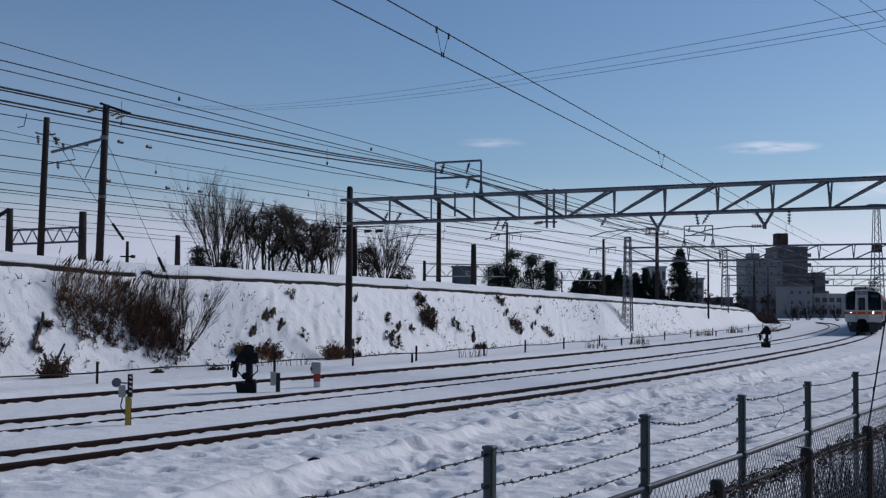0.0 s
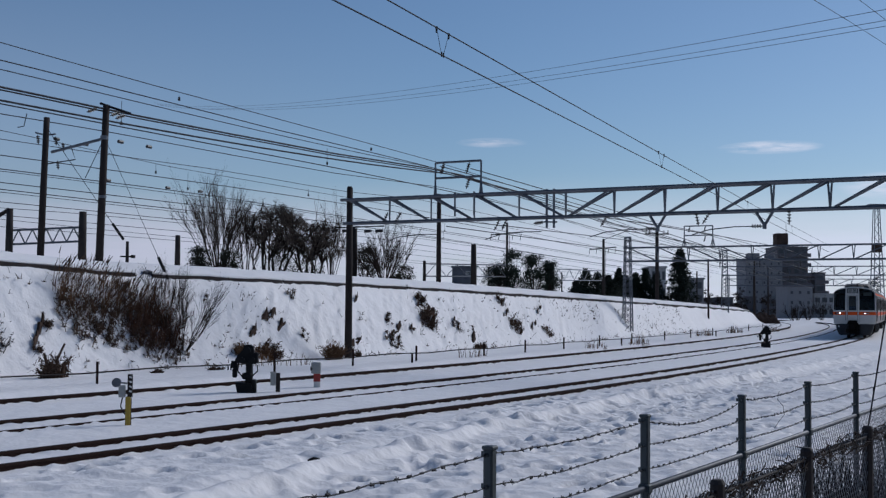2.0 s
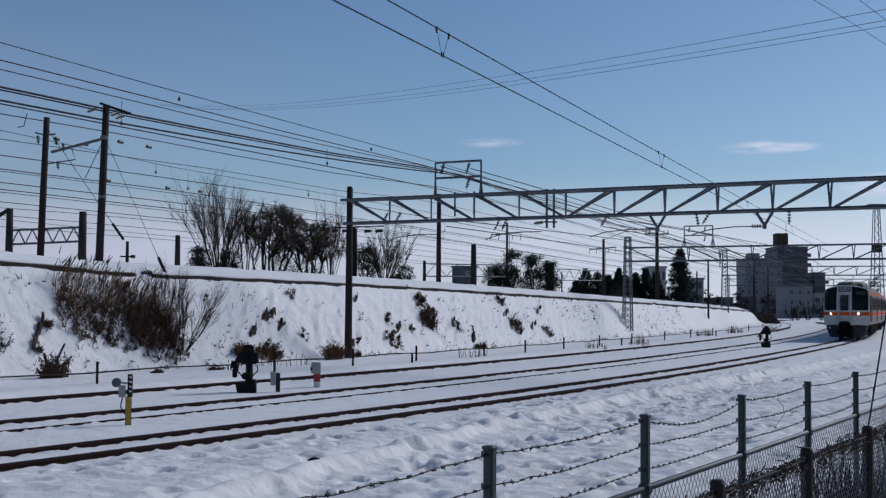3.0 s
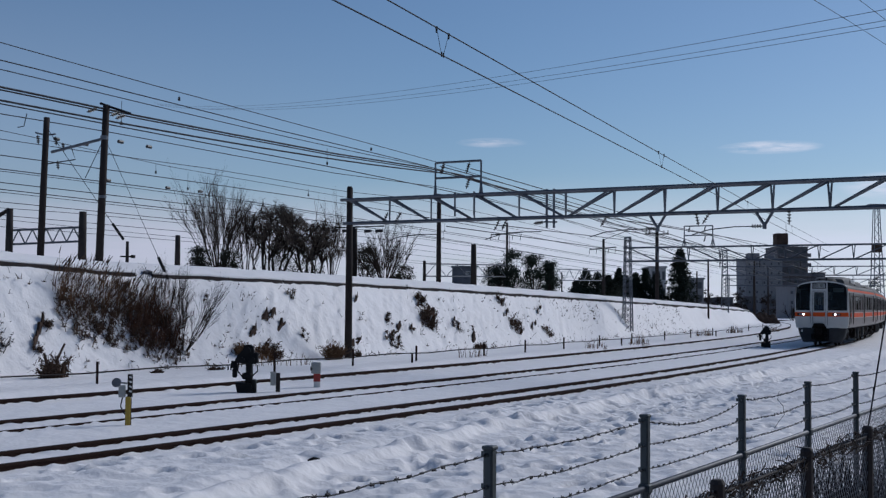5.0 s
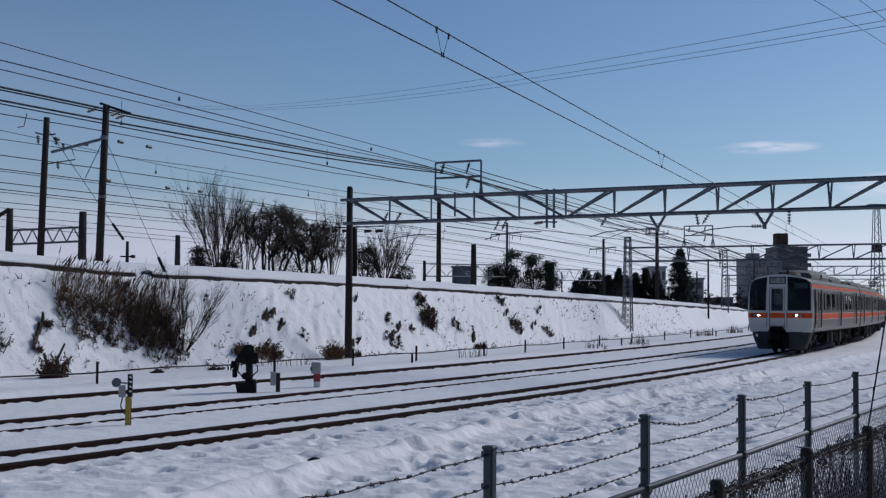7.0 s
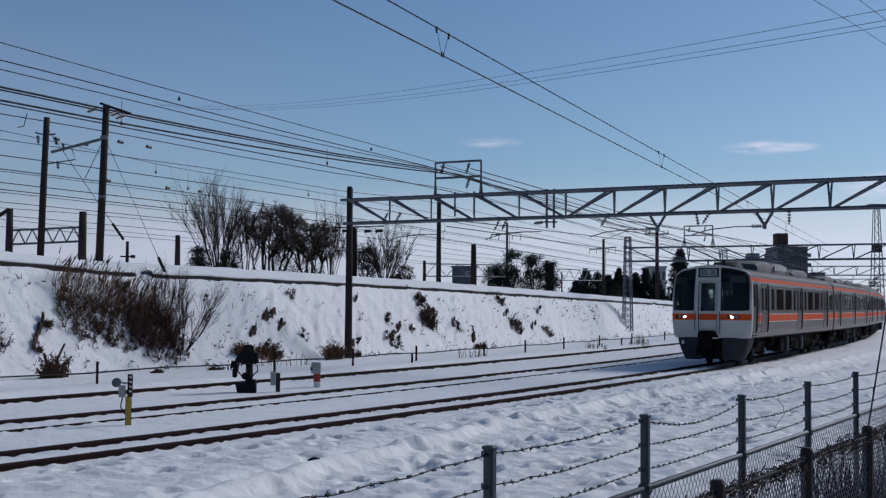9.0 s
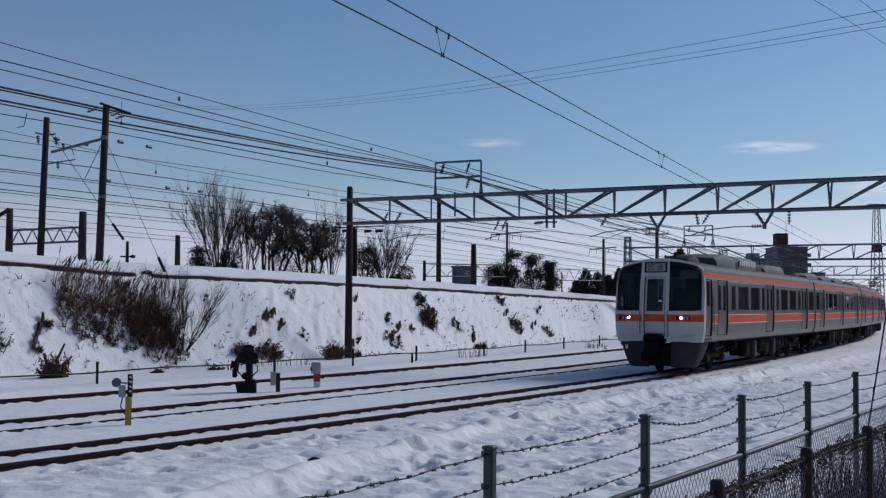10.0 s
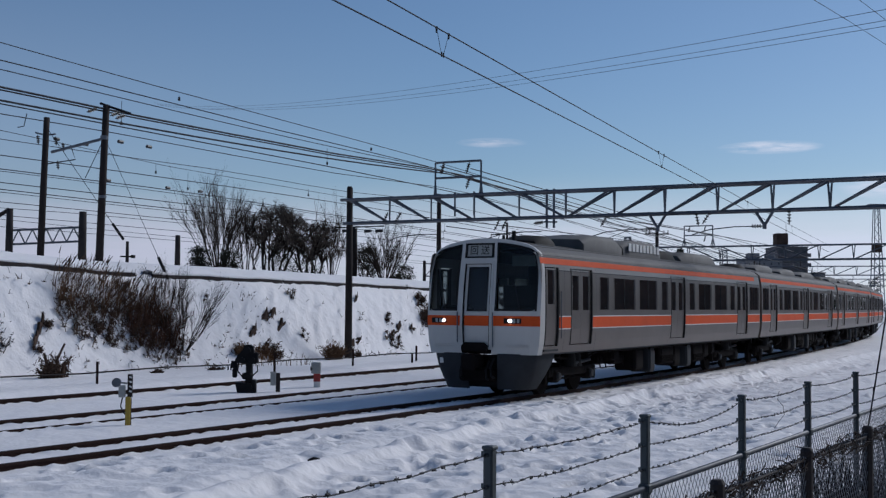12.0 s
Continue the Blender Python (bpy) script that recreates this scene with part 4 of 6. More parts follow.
def pole_mast(g, P, end):
    for a in (0.0, end):
        part("pole", Shape().tube([P(a, 0, -0.6), P(a, 0, 3.2), P(a, 0, 6.78)], 0.155, 0.12, sides=14), M["pole"], g, "dark weathered pole", smooth=True)
        for z in (6.29, 5.37):
            part("clamp_band", Shape().tube([P(a, 0, z - 0.05), P(a, 0, z + 0.05)], 0.165, sides=14), M["steel"], g)
        part("sign_plate", Shape().box(P(a, -0.15, 2.05), (0.06, 0.02, 0.3)), M["steel"], g)
    part("cap", Shape().tube([P(0, 0, 6.76), P(0, 0, 6.84)], 0.13, 0.07, sides=12), M["pole"], g)


def lattice_mast(height, w0, w1, mat):
    def build(g, P, end):
        for a in (0.0, end):
            leg = lambda i, j, z: P(a + i * (w0 + (w1 - w0) * z / height) / 2, j * (w0 + (w1 - w0) * z / height) / 2, z)
            for i in (-1, 1):
                for j in (-1, 1):
                    part("mast_leg", bar(Shape(), leg(i, j, -0.3), leg(i, j, height), 0.075), mat, g)
            n = int(height / 0.42)
            for k in range(n):
                z0, z1 = height * k / n, height * (k + 1) / n
                for i, j, p, q in ((-1, -1, 1, -1), (-1, 1, 1, 1), (-1, -1, -1, 1), (1, -1, 1, 1)):
                    sh = Shape()
                    bar(sh, leg(i, j, z0), leg(p, q, z1), 0.03, 3)
                    bar(sh, leg(p, q, z0), leg(i, j, z1), 0.03, 3)
                    part("lacing", sh, mat, g)
            part("footing", Shape().box(P(a, 0, 0.05), (w0 * 1.2, w0 * 1.2, 0.5), chamfer=0.03), M["concrete"], g)
            part("cap", Shape().box(P(a, 0, height + 0.04), (w1 + 0.1, w1 + 0.1, 0.1), chamfer=0.02), mat, g)
    return build


def top_frame(g, P, a0, a1, z0, z1, mat, wide):
    for a in (a0, a1):
        part("frame_post", bar(Shape(), P(a, 0, z0), P(a, 0, z1), 0.07), mat, g)
        for k in (-0.16, 0.16):
            part("frame_stay", bar(Shape(), P(a + k, -wide if k < 0 else wide, z0), P(a, 0, z0 + 0.62), 0.05), mat, g)
        part("frame_foot", Shape().box(P(a, 0, z0 + 0.02), (0.42, 0.42, 0.05), rz=-0.48), mat, g)
    for z in (z1, z0 + (z1 - z0) * 0.55):
        part("frame_rail", bar(Shape(), P(a0, 0, z), P(a1, 0, z), 0.06), mat, g)
    for a, z in ((a0 + 0.45 * (a1 - a0) - 0.5, z1), (a0 + 0.75 * (a1 - a0), z1), (a0 + 0.75 * (a1 - a0), z0 + (z1 - z0) * 0.55)):
        insulator(g, P(a, 0, z - 0.05), (-0.3, 0, -1), 0.42)


def hanger(g, P, a, z, drop, mat):
    part("v_hanger", bar(bar(Shape(), P(a - 0.34, 0, z), P(a, 0, z - drop), 0.07), P(a + 0.34, 0, z), P(a, 0, z - drop), 0.07), mat, g)
    part("hanger_tube", Shape().tube([P(a, 0, z - drop + 0.1), P(a, 0, z - drop - 0.12)], 0.07, sides=8), mat, g)
    insulator(g, P(a - 0.06, 0, z - drop - 0.02), P(-1, 0, 0) - P(0, 0, 0), 0.42)


g1, P1 = gantry("portal_gantry", (-3.7, 46.46, 0.0), (0.886, -0.464), 6.29, 5.37, 1.83, 14, 5, 0.2, pole_mast, M["steel"], "grey steel truss gantry on a dark pole at the embankment foot")
top_frame(g1, P1, 3.83, 5.76, 6.27, 7.58, M["steel"], 0.2)
for a in (12.55, 16.2):
    hanger(g1, P1, a, 5.43, 0.55, M["steel"])
for w in (-0.14, 0.14):
    part("drop_post", bar(Shape(), P1(8.55 + w, 0.0, 6.4), P1(8.55 + w, 0.0, 4.98), 0.08), M["steel"], g1)
part("drop_plate", Shape().box(P1(8.55, 0, 5.2), (0.5, 0.1, 0.05)), M["steel"], g1)
insulator(g1, P1(8.3, 0, 5.2), (-1, 0.5, -0.1), 0.4)
for a, dx in ((1.75, -0.5), (2.35, -0.6), (6.55, -0.45), (6.85, -0.45), (10.75, -0.6), (13.9, 0.15), (14.4, -0.6), (17.0, 0.0)):
    insulator(g1, P1(a, 0, 5.75 if a < 3 else 5.4), (dx, -dx * 0.5, -1), 0.5)
for a in (3.2, 4.0):
    part("stub_post", bar(Shape(), P1(a + 1.6, 0.25, 6.4), P1(a + 1.6, 0.25, 5.5), 0.07), M["steel"], g1)

g2, P2 = gantry("portal_gantry", (13.25, 84.39, 0.0), (0.903, -0.43), 6.39, 5.42, 2.2, 12, 4, 0.04, lattice_mast(7.1, 0.62, 0.36, M["steel"]), M["farsteel"], "grey steel gantry on lattice masts farther along the tracks")
top_frame(g2, P2, 4.1, 6.1, 6.4, 7.85, M["farsteel"], 0.05)
for a in (6.6, 9.3, 12.0, 16.5):
    insulator(g2, P2(a, 0, 5.4), (0, 0, -1), 0.5)
g3, P3 = gantry("portal_gantry", (32.59, 136.1, 0.0), (0.956, -0.29), 6.9, 5.9, 2.4, 12, 4, 0.04, lattice_mast(8.7, 0.9, 0.5, M["farsteel"]), M["farsteel"], "far grey steel gantry on lattice masts")
for a in (3.0, 7.2, 9.6, 14.0):
    insulator(g3, P3(a, 0, 5.9), (0, 0, -1), 0.6)
gantry("portal_gantry", (44.0, 182.0, 0.0), (0.97, -0.24), 6.6, 5.6, 2.6, 12, 5, 0.04, lattice_mast(7.2, 0.8, 0.5, M["farsteel"]), M["farsteel"], "most distant grey steel gantry on lattice masts")

# ---- poles on the embankment ----


def mast_pole(name, x, y, top, r, label, lean=(0.0, 0.0), mat=None, group="yard poles"):
    z = gz(x, y)
    p = thing(name, (x, y, z), label, "pole", group)
    part("shaft", Shape().tube([(0, 0, -0.4), (lean[0] * 0.5, lean[1] * 0.5, (top - z) * 0.5), (lean[0], lean[1], top - z)], r, r * 0.82, sides=12), mat or M["pole"], p, smooth=True)
    return p, z


p2, z2 = mast_pole("catenary_pole", -12.86, 44.0, 9.61, 0.15, "dark wooden catenary pole leaning slightly on the embankment", (0.16, 0.0))
part("cross_arm", Shape().tube([(-0.1, 0.1, 6.0), (0.2, 0, 5.88), (1.15, -0.3, 5.55)], 0.05), M["black"], p2)
for q in ((-0.2, 0, 5.78), (0.75, -0.2, 5.62), (0.95, -0.25, 5.5)):
    insulator(p2, q, (-0.9, 0.3, -0.25), 0.45)
part("bracket", Shape().tube([(0.1, 0, 4.65), (-2.2, 1.0, 4.25)], 0.055), M["farsteel"], p2, "grey bracket tube between the poles")
part("bracket", Shape().tube([(0.1, 0, 4.65), (-0.7, 0.4, 3.2)], 0.015), M["wire"], p2)
part("clamp_band", Shape().tube([(0.11, 0, 4.6), (0.11, 0, 4.75)], 0.15, sides=12), M["steel"], p2)
part("clamp_band", Shape().tube([(0.08, 0, 2.4), (0.08, 0, 2.5)], 0.15, sides=12), M["steel"], p2)
p1, z1 = mast_pole("catenary_pole", -15.75, 46.0, 9.43, 0.14, "dark wooden catenary pole with a small bracket", (0.14, 0.0))
part("bracket", Shape().tube([(-0.3, 0, 5.0), (0.1, 0, 4.9), (0.5, 0, 4.95)], 0.035), M["farsteel"], p1)
part("pull_off_arm", Shape().tube([(0.1, 0, 3.75), (1.3, 0, 3.95), (1.1, 0, 4.5)], 0.025), M["wire"], p1)
for q in ((-0.2, 0, 4.9), (0.5, 0, 4.85), (0.8, 0, 4.6), (0.6, 0, 3.9)):
    insulator(p1, q, (0.1, 0, -1), 0.35)
part("pull_off_arm", Shape().tube([(-1.0, 0, 5.2), (-0.75, 0, 5.25), (-0.65, 0, 5.75)], 0.02), M["wire"], p1)
for x, y, top, r, lab in ((-14.11, 46.0, 5.73, 0.17, "thick concrete stub post carrying a small truss"), (-16.97, 46.0, 5.82, 0.15, "concrete stub post with a slanting strut")):
    mast_pole("stub_post", x, y, top, r, lab, mat=M["concrete"])
sp = thing("strut", (-17.0, 46.0, 5.7), "dark slanting strut at a stub post", "strut")
part("strut_tube", Shape().tube([(0, 0, 0.1), (-1.2, 0.2, -0.6)], 0.08), M["pole"], sp)
mast_pole("stub_post", -11.73, 52.0, 5.18, 0.13, "short concrete post with a small side fitting", mat=M["concrete"])
cp, zc_ = mast_pole("signal_post", -16.1, 60.0, 5.31, 0.09, "short post with a small crosspiece behind the embankment")
part("crosspiece", Shape().box((0, 0, 0.62), (0.7, 0.08, 0.08)).box((0.3, 0, 0.62), (0.2, 0.12, 0.16)), M["pole"], cp)


def flat_truss(name, p, q, depth, n, label):
    p, q = Vector(p), Vector(q)
    t = thing(name, p, label, "truss", "yard trusses")
    d = q - p
    up = Vector((0, 0, -depth))
    part("top_chord", bar(Shape(), (0, 0, 0), d, 0.06), M["farsteel"], t)
    part("bottom_chord", bar(Shape(), up, d + up, 0.06), M["farsteel"], t)
    for k in range(n):
        a, b = d * (k / n), d * ((k + 1) / n)
        part("diagonal", bar(bar(Shape(), a + up, (a + b) / 2, 0.04), (a + b) / 2, b + up, 0.04), M["farsteel"], t)
    return t


flat_truss("yard_truss", (-16.9, 46.05, 4.98), (-14.2, 46.05, 5.12), 0.55, 5, "thin grey lattice truss between two stub posts")
# guys with black sleeves
for a, b, c in (((-15.67, 46, 9.12), (-12.22, 45, 4.58), 0.11), ((-12.68, 44, 8.24), (-9.55, 41.0, 2.98), 0.12)):
    gy_ = thing("guy_wire", a, "thin guy wire with a black protective sleeve near the ground", "guy wire", "guy wires")
    d = Vector(b) - Vector(a)
    part("stay_wire", Shape().tube([(0, 0, 0), d], 0.012, sides=4), M["wire"], gy_)
    part("sleeve", Shape().tube([d * (1 - c * 1.25), d * 0.995], 0.055, sides=8), M["black"], gy_, "black sleeve")
# more poles along the yard
for x, y, top, r in ((-6.01, 80.0, 7.4, 0.2), (-0.26, 72.0, 9.0, 0.16), (1.93, 74.0, 6.02, 0.2), (-1.25, 80.0, 5.2, 0.12), (8.58, 92.0, 5.6, 0.13), (9.6, 95.0, 4.9, 0.06), (5.17, 95.0, 8.9, 0.11), (15.01, 110.0, 8.5, 0.14), (21.47, 118.0, 10.1, 0.2), (26.6, 118.0, 7.0, 0.1), (-8.0, 84.0, 5.6, 0.09), (45.0, 170.0, 9.0, 0.14), (47.0, 178.0, 8.0, 0.14), (58.0, 210.0, 9.5, 0.16), (41.0, 190, 8.0, 0.14)):
    pp, zz = mast_pole("catenary_pole", x, y, top, r, "dark catenary pole beyond the embankment edge")
    if (x, y) == (-6.01, 80.0):
        arm = part("cross_arm", bar(Shape(), (-3.2, 0, top - zz - 0.1), (2.0, 0, top - zz + 0.15), 0.06), M["black"], pp)
        for k in range(7):
            if k != 4:
                part("insulator", Shape().tube([(-3.1 + k * 0.75, 0, top - zz - 0.22), (-2.6 + k * 0.75, 0, top - zz - 0.18)], 0.13, 0.09), M["porcelain"], pp)
    if (x, y) in ((5.17, 95.0), (15.01, 110.0)):
        part("cross_arm", bar(Shape(), (-1.3, 0, top - zz - 1.0), (1.2, 0, top - zz - 0.75), 0.07), M["black"], pp)
        for k in (-1.25, -0.6, 0.5, 1.15):
            part("arm_hook", bar(Shape(), (k, 0, top - zz - 0.9), (k - 0.1, 0, top - zz - 1.4), 0.05), M["black"], pp)
        part("ladder", bar(bar(Shape(), (0.2, 0, 0.5), (0.2, 0, top - zz - 0.8), 0.03), (0.1, 0, 1.5), (0.5, 0.2, 1.8), 0.03), M["pole"], pp)
    if (x, y) == (15.01, 110.0):
        part("bracket", Shape().tube([(0, 0, top - zz - 0.1), (2.0, 0, top - zz + 0.7), (3.0, 0, top - zz + 0.7)], 0.03), M["wire"], pp)
    if (x, y) == (21.47, 118.0):
        part("cross_arm", bar(Shape(), (-1.2, 0, top - zz - 0.6), (1.2, 0, top - zz - 0.6), 0.08), M["black"], pp)
        for k in (-1.1, -0.7, 0.7, 1.1):
            insulator(pp, (k, 0, top - zz - 0.6), (0, 0, 1), 0.4)
flat_truss("yard_truss", (-1.2, 80.0, 5.0), (4.6, 86.0, 5.15), 0.85, 4, "thin grey portal truss between dark poles")
flat_truss("yard_truss", (8.6, 92.0, 5.1), (14.8, 109.8, 5.5), 0.9, 5, "thin grey portal truss beyond the shrubs")

# equipment hut
hut = thing("equipment_hut", (1.55, 85.0, gz(1.55, 85.0)), "grey metal equipment hut on the embankment", "hut")
hz = 5.02 - gz(1.55, 85.0)
part("hut_body", Shape().box((0, 0, hz / 2 - 0.1), (1.75, 1.4, hz), chamfer=0.04), M["farsteel"], hut)
part("hut_roof", Shape().box((0, 0, hz - 0.05), (1.95, 1.6, 0.1), chamfer=0.03), M["steel"], hut)
part("notice_plate", Shape().box((0.35, -0.72, hz - 0.55), (0.55, 0.02, 0.35)), M["boxgrey"], hut, "pale notice plate with unreadable bars")
part("notice_bars", Shape().box((0.3, -0.74, hz - 0.5), (0.3, 0.012, 0.05)).box((0.4, -0.74, hz - 0.62), (0.3, 0.012, 0.05)), M["pole"], hut)

# ---- wires ----


def wire_along(v, knots, r, label="dark overhead wire above the yard", s0=-30, s1=210):
    ss = [k[0] for k in knots]
    zz = [k[1] for k in knots]
    pts = []
    n = int((s1 - s0) / 5)
    slope0 = (zz[1] - zz[0]) / (ss[1] - ss[0])
    for i in range(n + 1):
        s = s0 + (s1 - s0) * i / n
        z = float(np.interp(s, ss, zz)) if s >= ss[0] else zz[0] + slope0 * (s - ss[0])
        pts.append(along(s, v, z))
    return solid("overhead_wire", Shape().tube(pts, r * 1.3, sides=4), M["wire"], label, "wire", "overhead wires")


wire_along(-19, [(-2.6, 10.75), (2.8, 10.55), (7.2, 10.46), (16.0, 10.30), (29.2, 10.17), (60, 9.4), (90, 8.9)], 0.013)
wire_along(-20, [(-1.7, 10.41), (3.8, 10.29), (15.3, 10.10), (31.3, 10.06), (60, 9.5), (90, 9.0)], 0.017)
wire_along(-22, [(0.0, 10.57), (7.1, 10.46), (13.6, 10.38), (23.4, 10.39), (35.4, 10.58), (60, 10.0), (90, 9.3)], 0.015)
wire_along(-20, [(-1.7, 9.49), (4.9, 9.43), (11.0, 9.46), (20.4, 9.60), (31.3, 10.00), (37.0, 10.06), (45.9, 9.58), (68.2, 9.28), (88.0, 9.6)], 0.030, "thick dark feeder cable above the embankment")
wire_along(-20.12, [(-1.7, 9.42), (4.9, 9.36), (11.0, 9.39), (20.4, 9.52), (31.3, 9.92), (37.0, 9.97), (45.9, 9.5), (68.2, 9.2), (88.0, 9.5)], 0.022, "thick dark feeder cable above the embankment")
wire_along(-21, [(-0.8, 9.24), (4.3, 9.22), (12.3, 9.29), (22.1, 9.54), (28.3, 9.81), (35.8, 10.2), (58.0, 10.1), (93.2, 10.3)], 0.029, "thick dark feeder cable above the embankment")
wire_along(-23, [(0.9, 9.53), (7.1, 9.5), (15.0, 9.51), (25.0, 9.56), (42.0, 9.58), (90, 9.2)], 0.020)
wire_along(-26, [(3.6, 9.74), (10.4, 9.80), (19.1, 9.79), (30.5, 9.91), (47.0, 10.5), (90, 9.9)], 0.016)
wire_along(-28, [(4.0, 9.05), (12.1, 9.12), (21.9, 9.30), (34.0, 9.28), (45.5, 9.7), (90, 9.4)], 0.012)
wire_along(-30, [(7.4, 8.69), (13.7, 8.73), (20.8, 8.77), (30.6, 8.84), (41.5, 8.88), (90, 8.8)], 0.017)
wire_along(-30.5, [(7.4, 9.9), (20.8, 9.45), (41.5, 9.4), (90, 9.3)], 0.011)
wire_along(-32, [(9.3, 8.36), (17.3, 8.40), (22.1, 8.46), (33.7, 8.39), (41.1, 8.30), (90, 8.3)], 0.018)
wire_along(-32.3, [(9.3, 8.30), (17.3, 8.33), (33.7, 8.32), (41.1, 8.22), (90, 8.2)], 0.012)
wire_along(-36, [(13.2, 8.24), (22.0, 8.28), (34.4, 8.34), (66.5, 8.3), (110, 8.2)], 0.018)
wire_along(-40, [(17.1, 8.38), (26.7, 8.39), (42.6, 8.47), (77, 8.8), (110, 8.8)], 0.020)
wire_along(-40.4, [(17.1, 8.27), (26.7, 8.28), (42.6, 8.35), (77, 8.65), (110, 8.6)], 0.014)
wire_along(-44, [(21.2, 8.12), (31.4, 8.17), (37.6, 8.17), (59.7, 8.6), (120, 8.4)], 0.017)
wire_along(-46, [(23.2, 7.97), (30.9, 8.12), (40.3, 8.18), (120, 8.2)], 0.014)
wire_along(-52, [(30, 8.1), (60, 8.2), (120, 8.3)], 0.016, s1=240)
wire_along(-58, [(30, 7.8), (60, 7.9), (120, 7.9)], 0.016, s1=240)
wire_along(-66, [(30, 9.2), (60, 9.0), (120, 9.0)], 0.016, s1=240)
wire_along(-9, [(40, 5.9), (52, 6.1), (110, 6.0)], 0.014, s0=10.5, s1=150)
wire_along(-9, [(40, 5.15), (52, 5.15), (110, 5.15)], 0.014, s0=10.5, s1=150)
wire_along(-3.85, [(40, 6.0), (52, 6.2), (110, 6.0)], 0.014, s0=13.5, s1=150)
wire_along(-3.85, [(40, 5.2), (52, 5.2), (110, 5.2)], 0.014, s0=13.5, s1=150)
wire_along(-9.3, [(10.5, 7.45), (35, 7.0), (53, 7.3), (110, 7.6)], 0.014, s0=10.5, s1=150)
wire_along(-8.0, [(10.5, 7.3), (35, 6.8), (53, 7.1), (110, 7.4)], 0.014, s0=10.5, s1=150)


def dropper(s, v, z0, z1):
    solid("wire_dropper", Shape().tube([along(s, v, z0), along(s, v, z1)], 0.012, sides=4).tube([along(s, v, z1 + 0.12), along(s, v, z1 - 0.02)], 0.045, 0.06, sides=6),
          M["wire"], "thin dropper with a clamp between two overhead wires", "dropper", "wire droppers")


for s, v, a, b in ((7.2, -19.5, 10.46, 10.28), (7.1, -22.5, 10.46, 9.5), (22.8, -19.5, 10.22, 10.07), (23.4, -22.5, 10.38, 9.55), (17.2, -29, 9.24, 8.76), (32.0, -29, 9.28, 8.84), (22.5, -31, 9.4, 8.46), (29, -36, 8.9, 8.31), (25.5, -40, 8.95, 8.4), (40, -36, 8.95, 8.34), (38, -44, 8.75, 8.17), (48, -40, 9.1, 8.5), (60, -32, 9.0, 8.3), (70, -36, 9.0, 8.3), (50, -26, 10.5, 10.2), (65, -9, 6.1, 5.15), (60, -3.85, 6.1, 5.2), (78, -3.85, 6.1, 5.2)):
    dropper(s, v, a, b)
for s, v, z in ((11.0, -30, 9.82), (13.0, -30, 9.8), (11.0, -26, 9.45), (13.0, -26, 9.45), (22, -32, 8.55), (25, -32, 8.6), (17, -32, 8.5)):
    solid("line_insulator", Shape().tube([along(s - 0.15, v, z), along(s + 0.15, v, z)], 0.08, 0.08, sides=8), M["porcelain"], "dark insulator on an overhead wire", "insulator", "line insulators")


def catenary(points, r, name="overhead_wire", label="thin dark overhead wire", n=24):
    """A wire through three points, bowed."""
    a, b, c = (Vector(p) for p in points)
    f_ = (b.y - a.y) / (c.y - a.y)
    pts = []
    for i in range(n + 1):
        u_ = i / n
        z = a.z * (u_ - f_) * (u_ - 1) / (f_) + b.z * u_ * (u_ - 1) / (f_ * (f_ - 1)) + c.z * u_ * (u_ - f_) / (1 - f_)
        pts.append((a.x + (c.x - a.x) * u_, a.y + (c.y - a.y) * u_, z))
    return solid(name, Shape().tube(pts, r, sides=4), M["wire"], label, "wire", "overhead wires")


for dx, zs in ((0.0, (12.42, 17.75, 27.5)), (0.5, (12.13, 17.45, 27.25)), (1.0, (12.02, 17.25, 27.1))):
    P_ = lambda y, z: (15.16 + dx - (y - 40) * 0.405, y, z)
    catenary([P_(40, zs[0]), P_(85, zs[1]), P_(150, zs[2])], 0.010, label="high power line crossing far above the yard", n=40)
    catenary([P_(40, zs[0]), P_(30, zs[0] - 0.75), P_(10, zs[0] - 1.2)], 0.008, label="high power line crossing far above the yard")
    catenary([P_(150, zs[2]), P_(175, zs[2] + 4.3), P_(200, zs[2] + 9.0)], 0.012, label="high power line crossing far above the yard")
# catenary of the near line: both wires over one straight line in the plan
NEAR = lambda y, z: (-1.12 + 0.423 * (y - 11.68), y, z)
catenary([NEAR(6.5, 5.2), NEAR(32, 5.2), NEAR(64, 5.2)], 0.0095, label="contact wire running off towards the far gantry")
catenary([NEAR(6.5, 5.53), NEAR(32, 5.48), NEAR(64, 5.58)], 0.0095, label="messenger wire over the contact wire")
for y, foot in ((14.1, 14.25), (14.45, 14.3), (25.3, 25.55), (25.8, 25.6), (37.0, 37.1), (48.0, 48.1)):
    sh = Shape().tube([NEAR(y, 5.5), NEAR(foot, 5.2)], 0.0035, sides=4)
    sh.tube([NEAR(y, 5.515), NEAR(y, 5.44)], 0.016, 0.010, sides=6).tube([NEAR(foot, 5.24), NEAR(foot, 5.18)], 0.010, sides=6)
    solid("wire_dropper", sh, M["wire"], "thin dropper with a clamp between two overhead wires", "dropper", "wire droppers")
for a, b, c in (((5.16, 17.0, 6.78), (7.78, 22.0, 7.43), (10.0, 26.0, 7.92)), ((6.24, 18.0, 7.04), (8.34, 22.0, 7.60), (10.5, 26.2, 8.15))):
    catenary([a, b, c], 0.006)
# steady arms held by the gantry
for a in (3.9, 8.2, 12.3, 16.0):
    arm = Shape().tube([P1(a, 0, 4.86), P1(a - 0.8, 0, 4.86), P1(a - 1.6, 0.1, 4.78), P1(a - 2.2, 0.1, 4.62)], 0.018, sides=5)
    part("steady_arm", arm, M["wire"], g1)

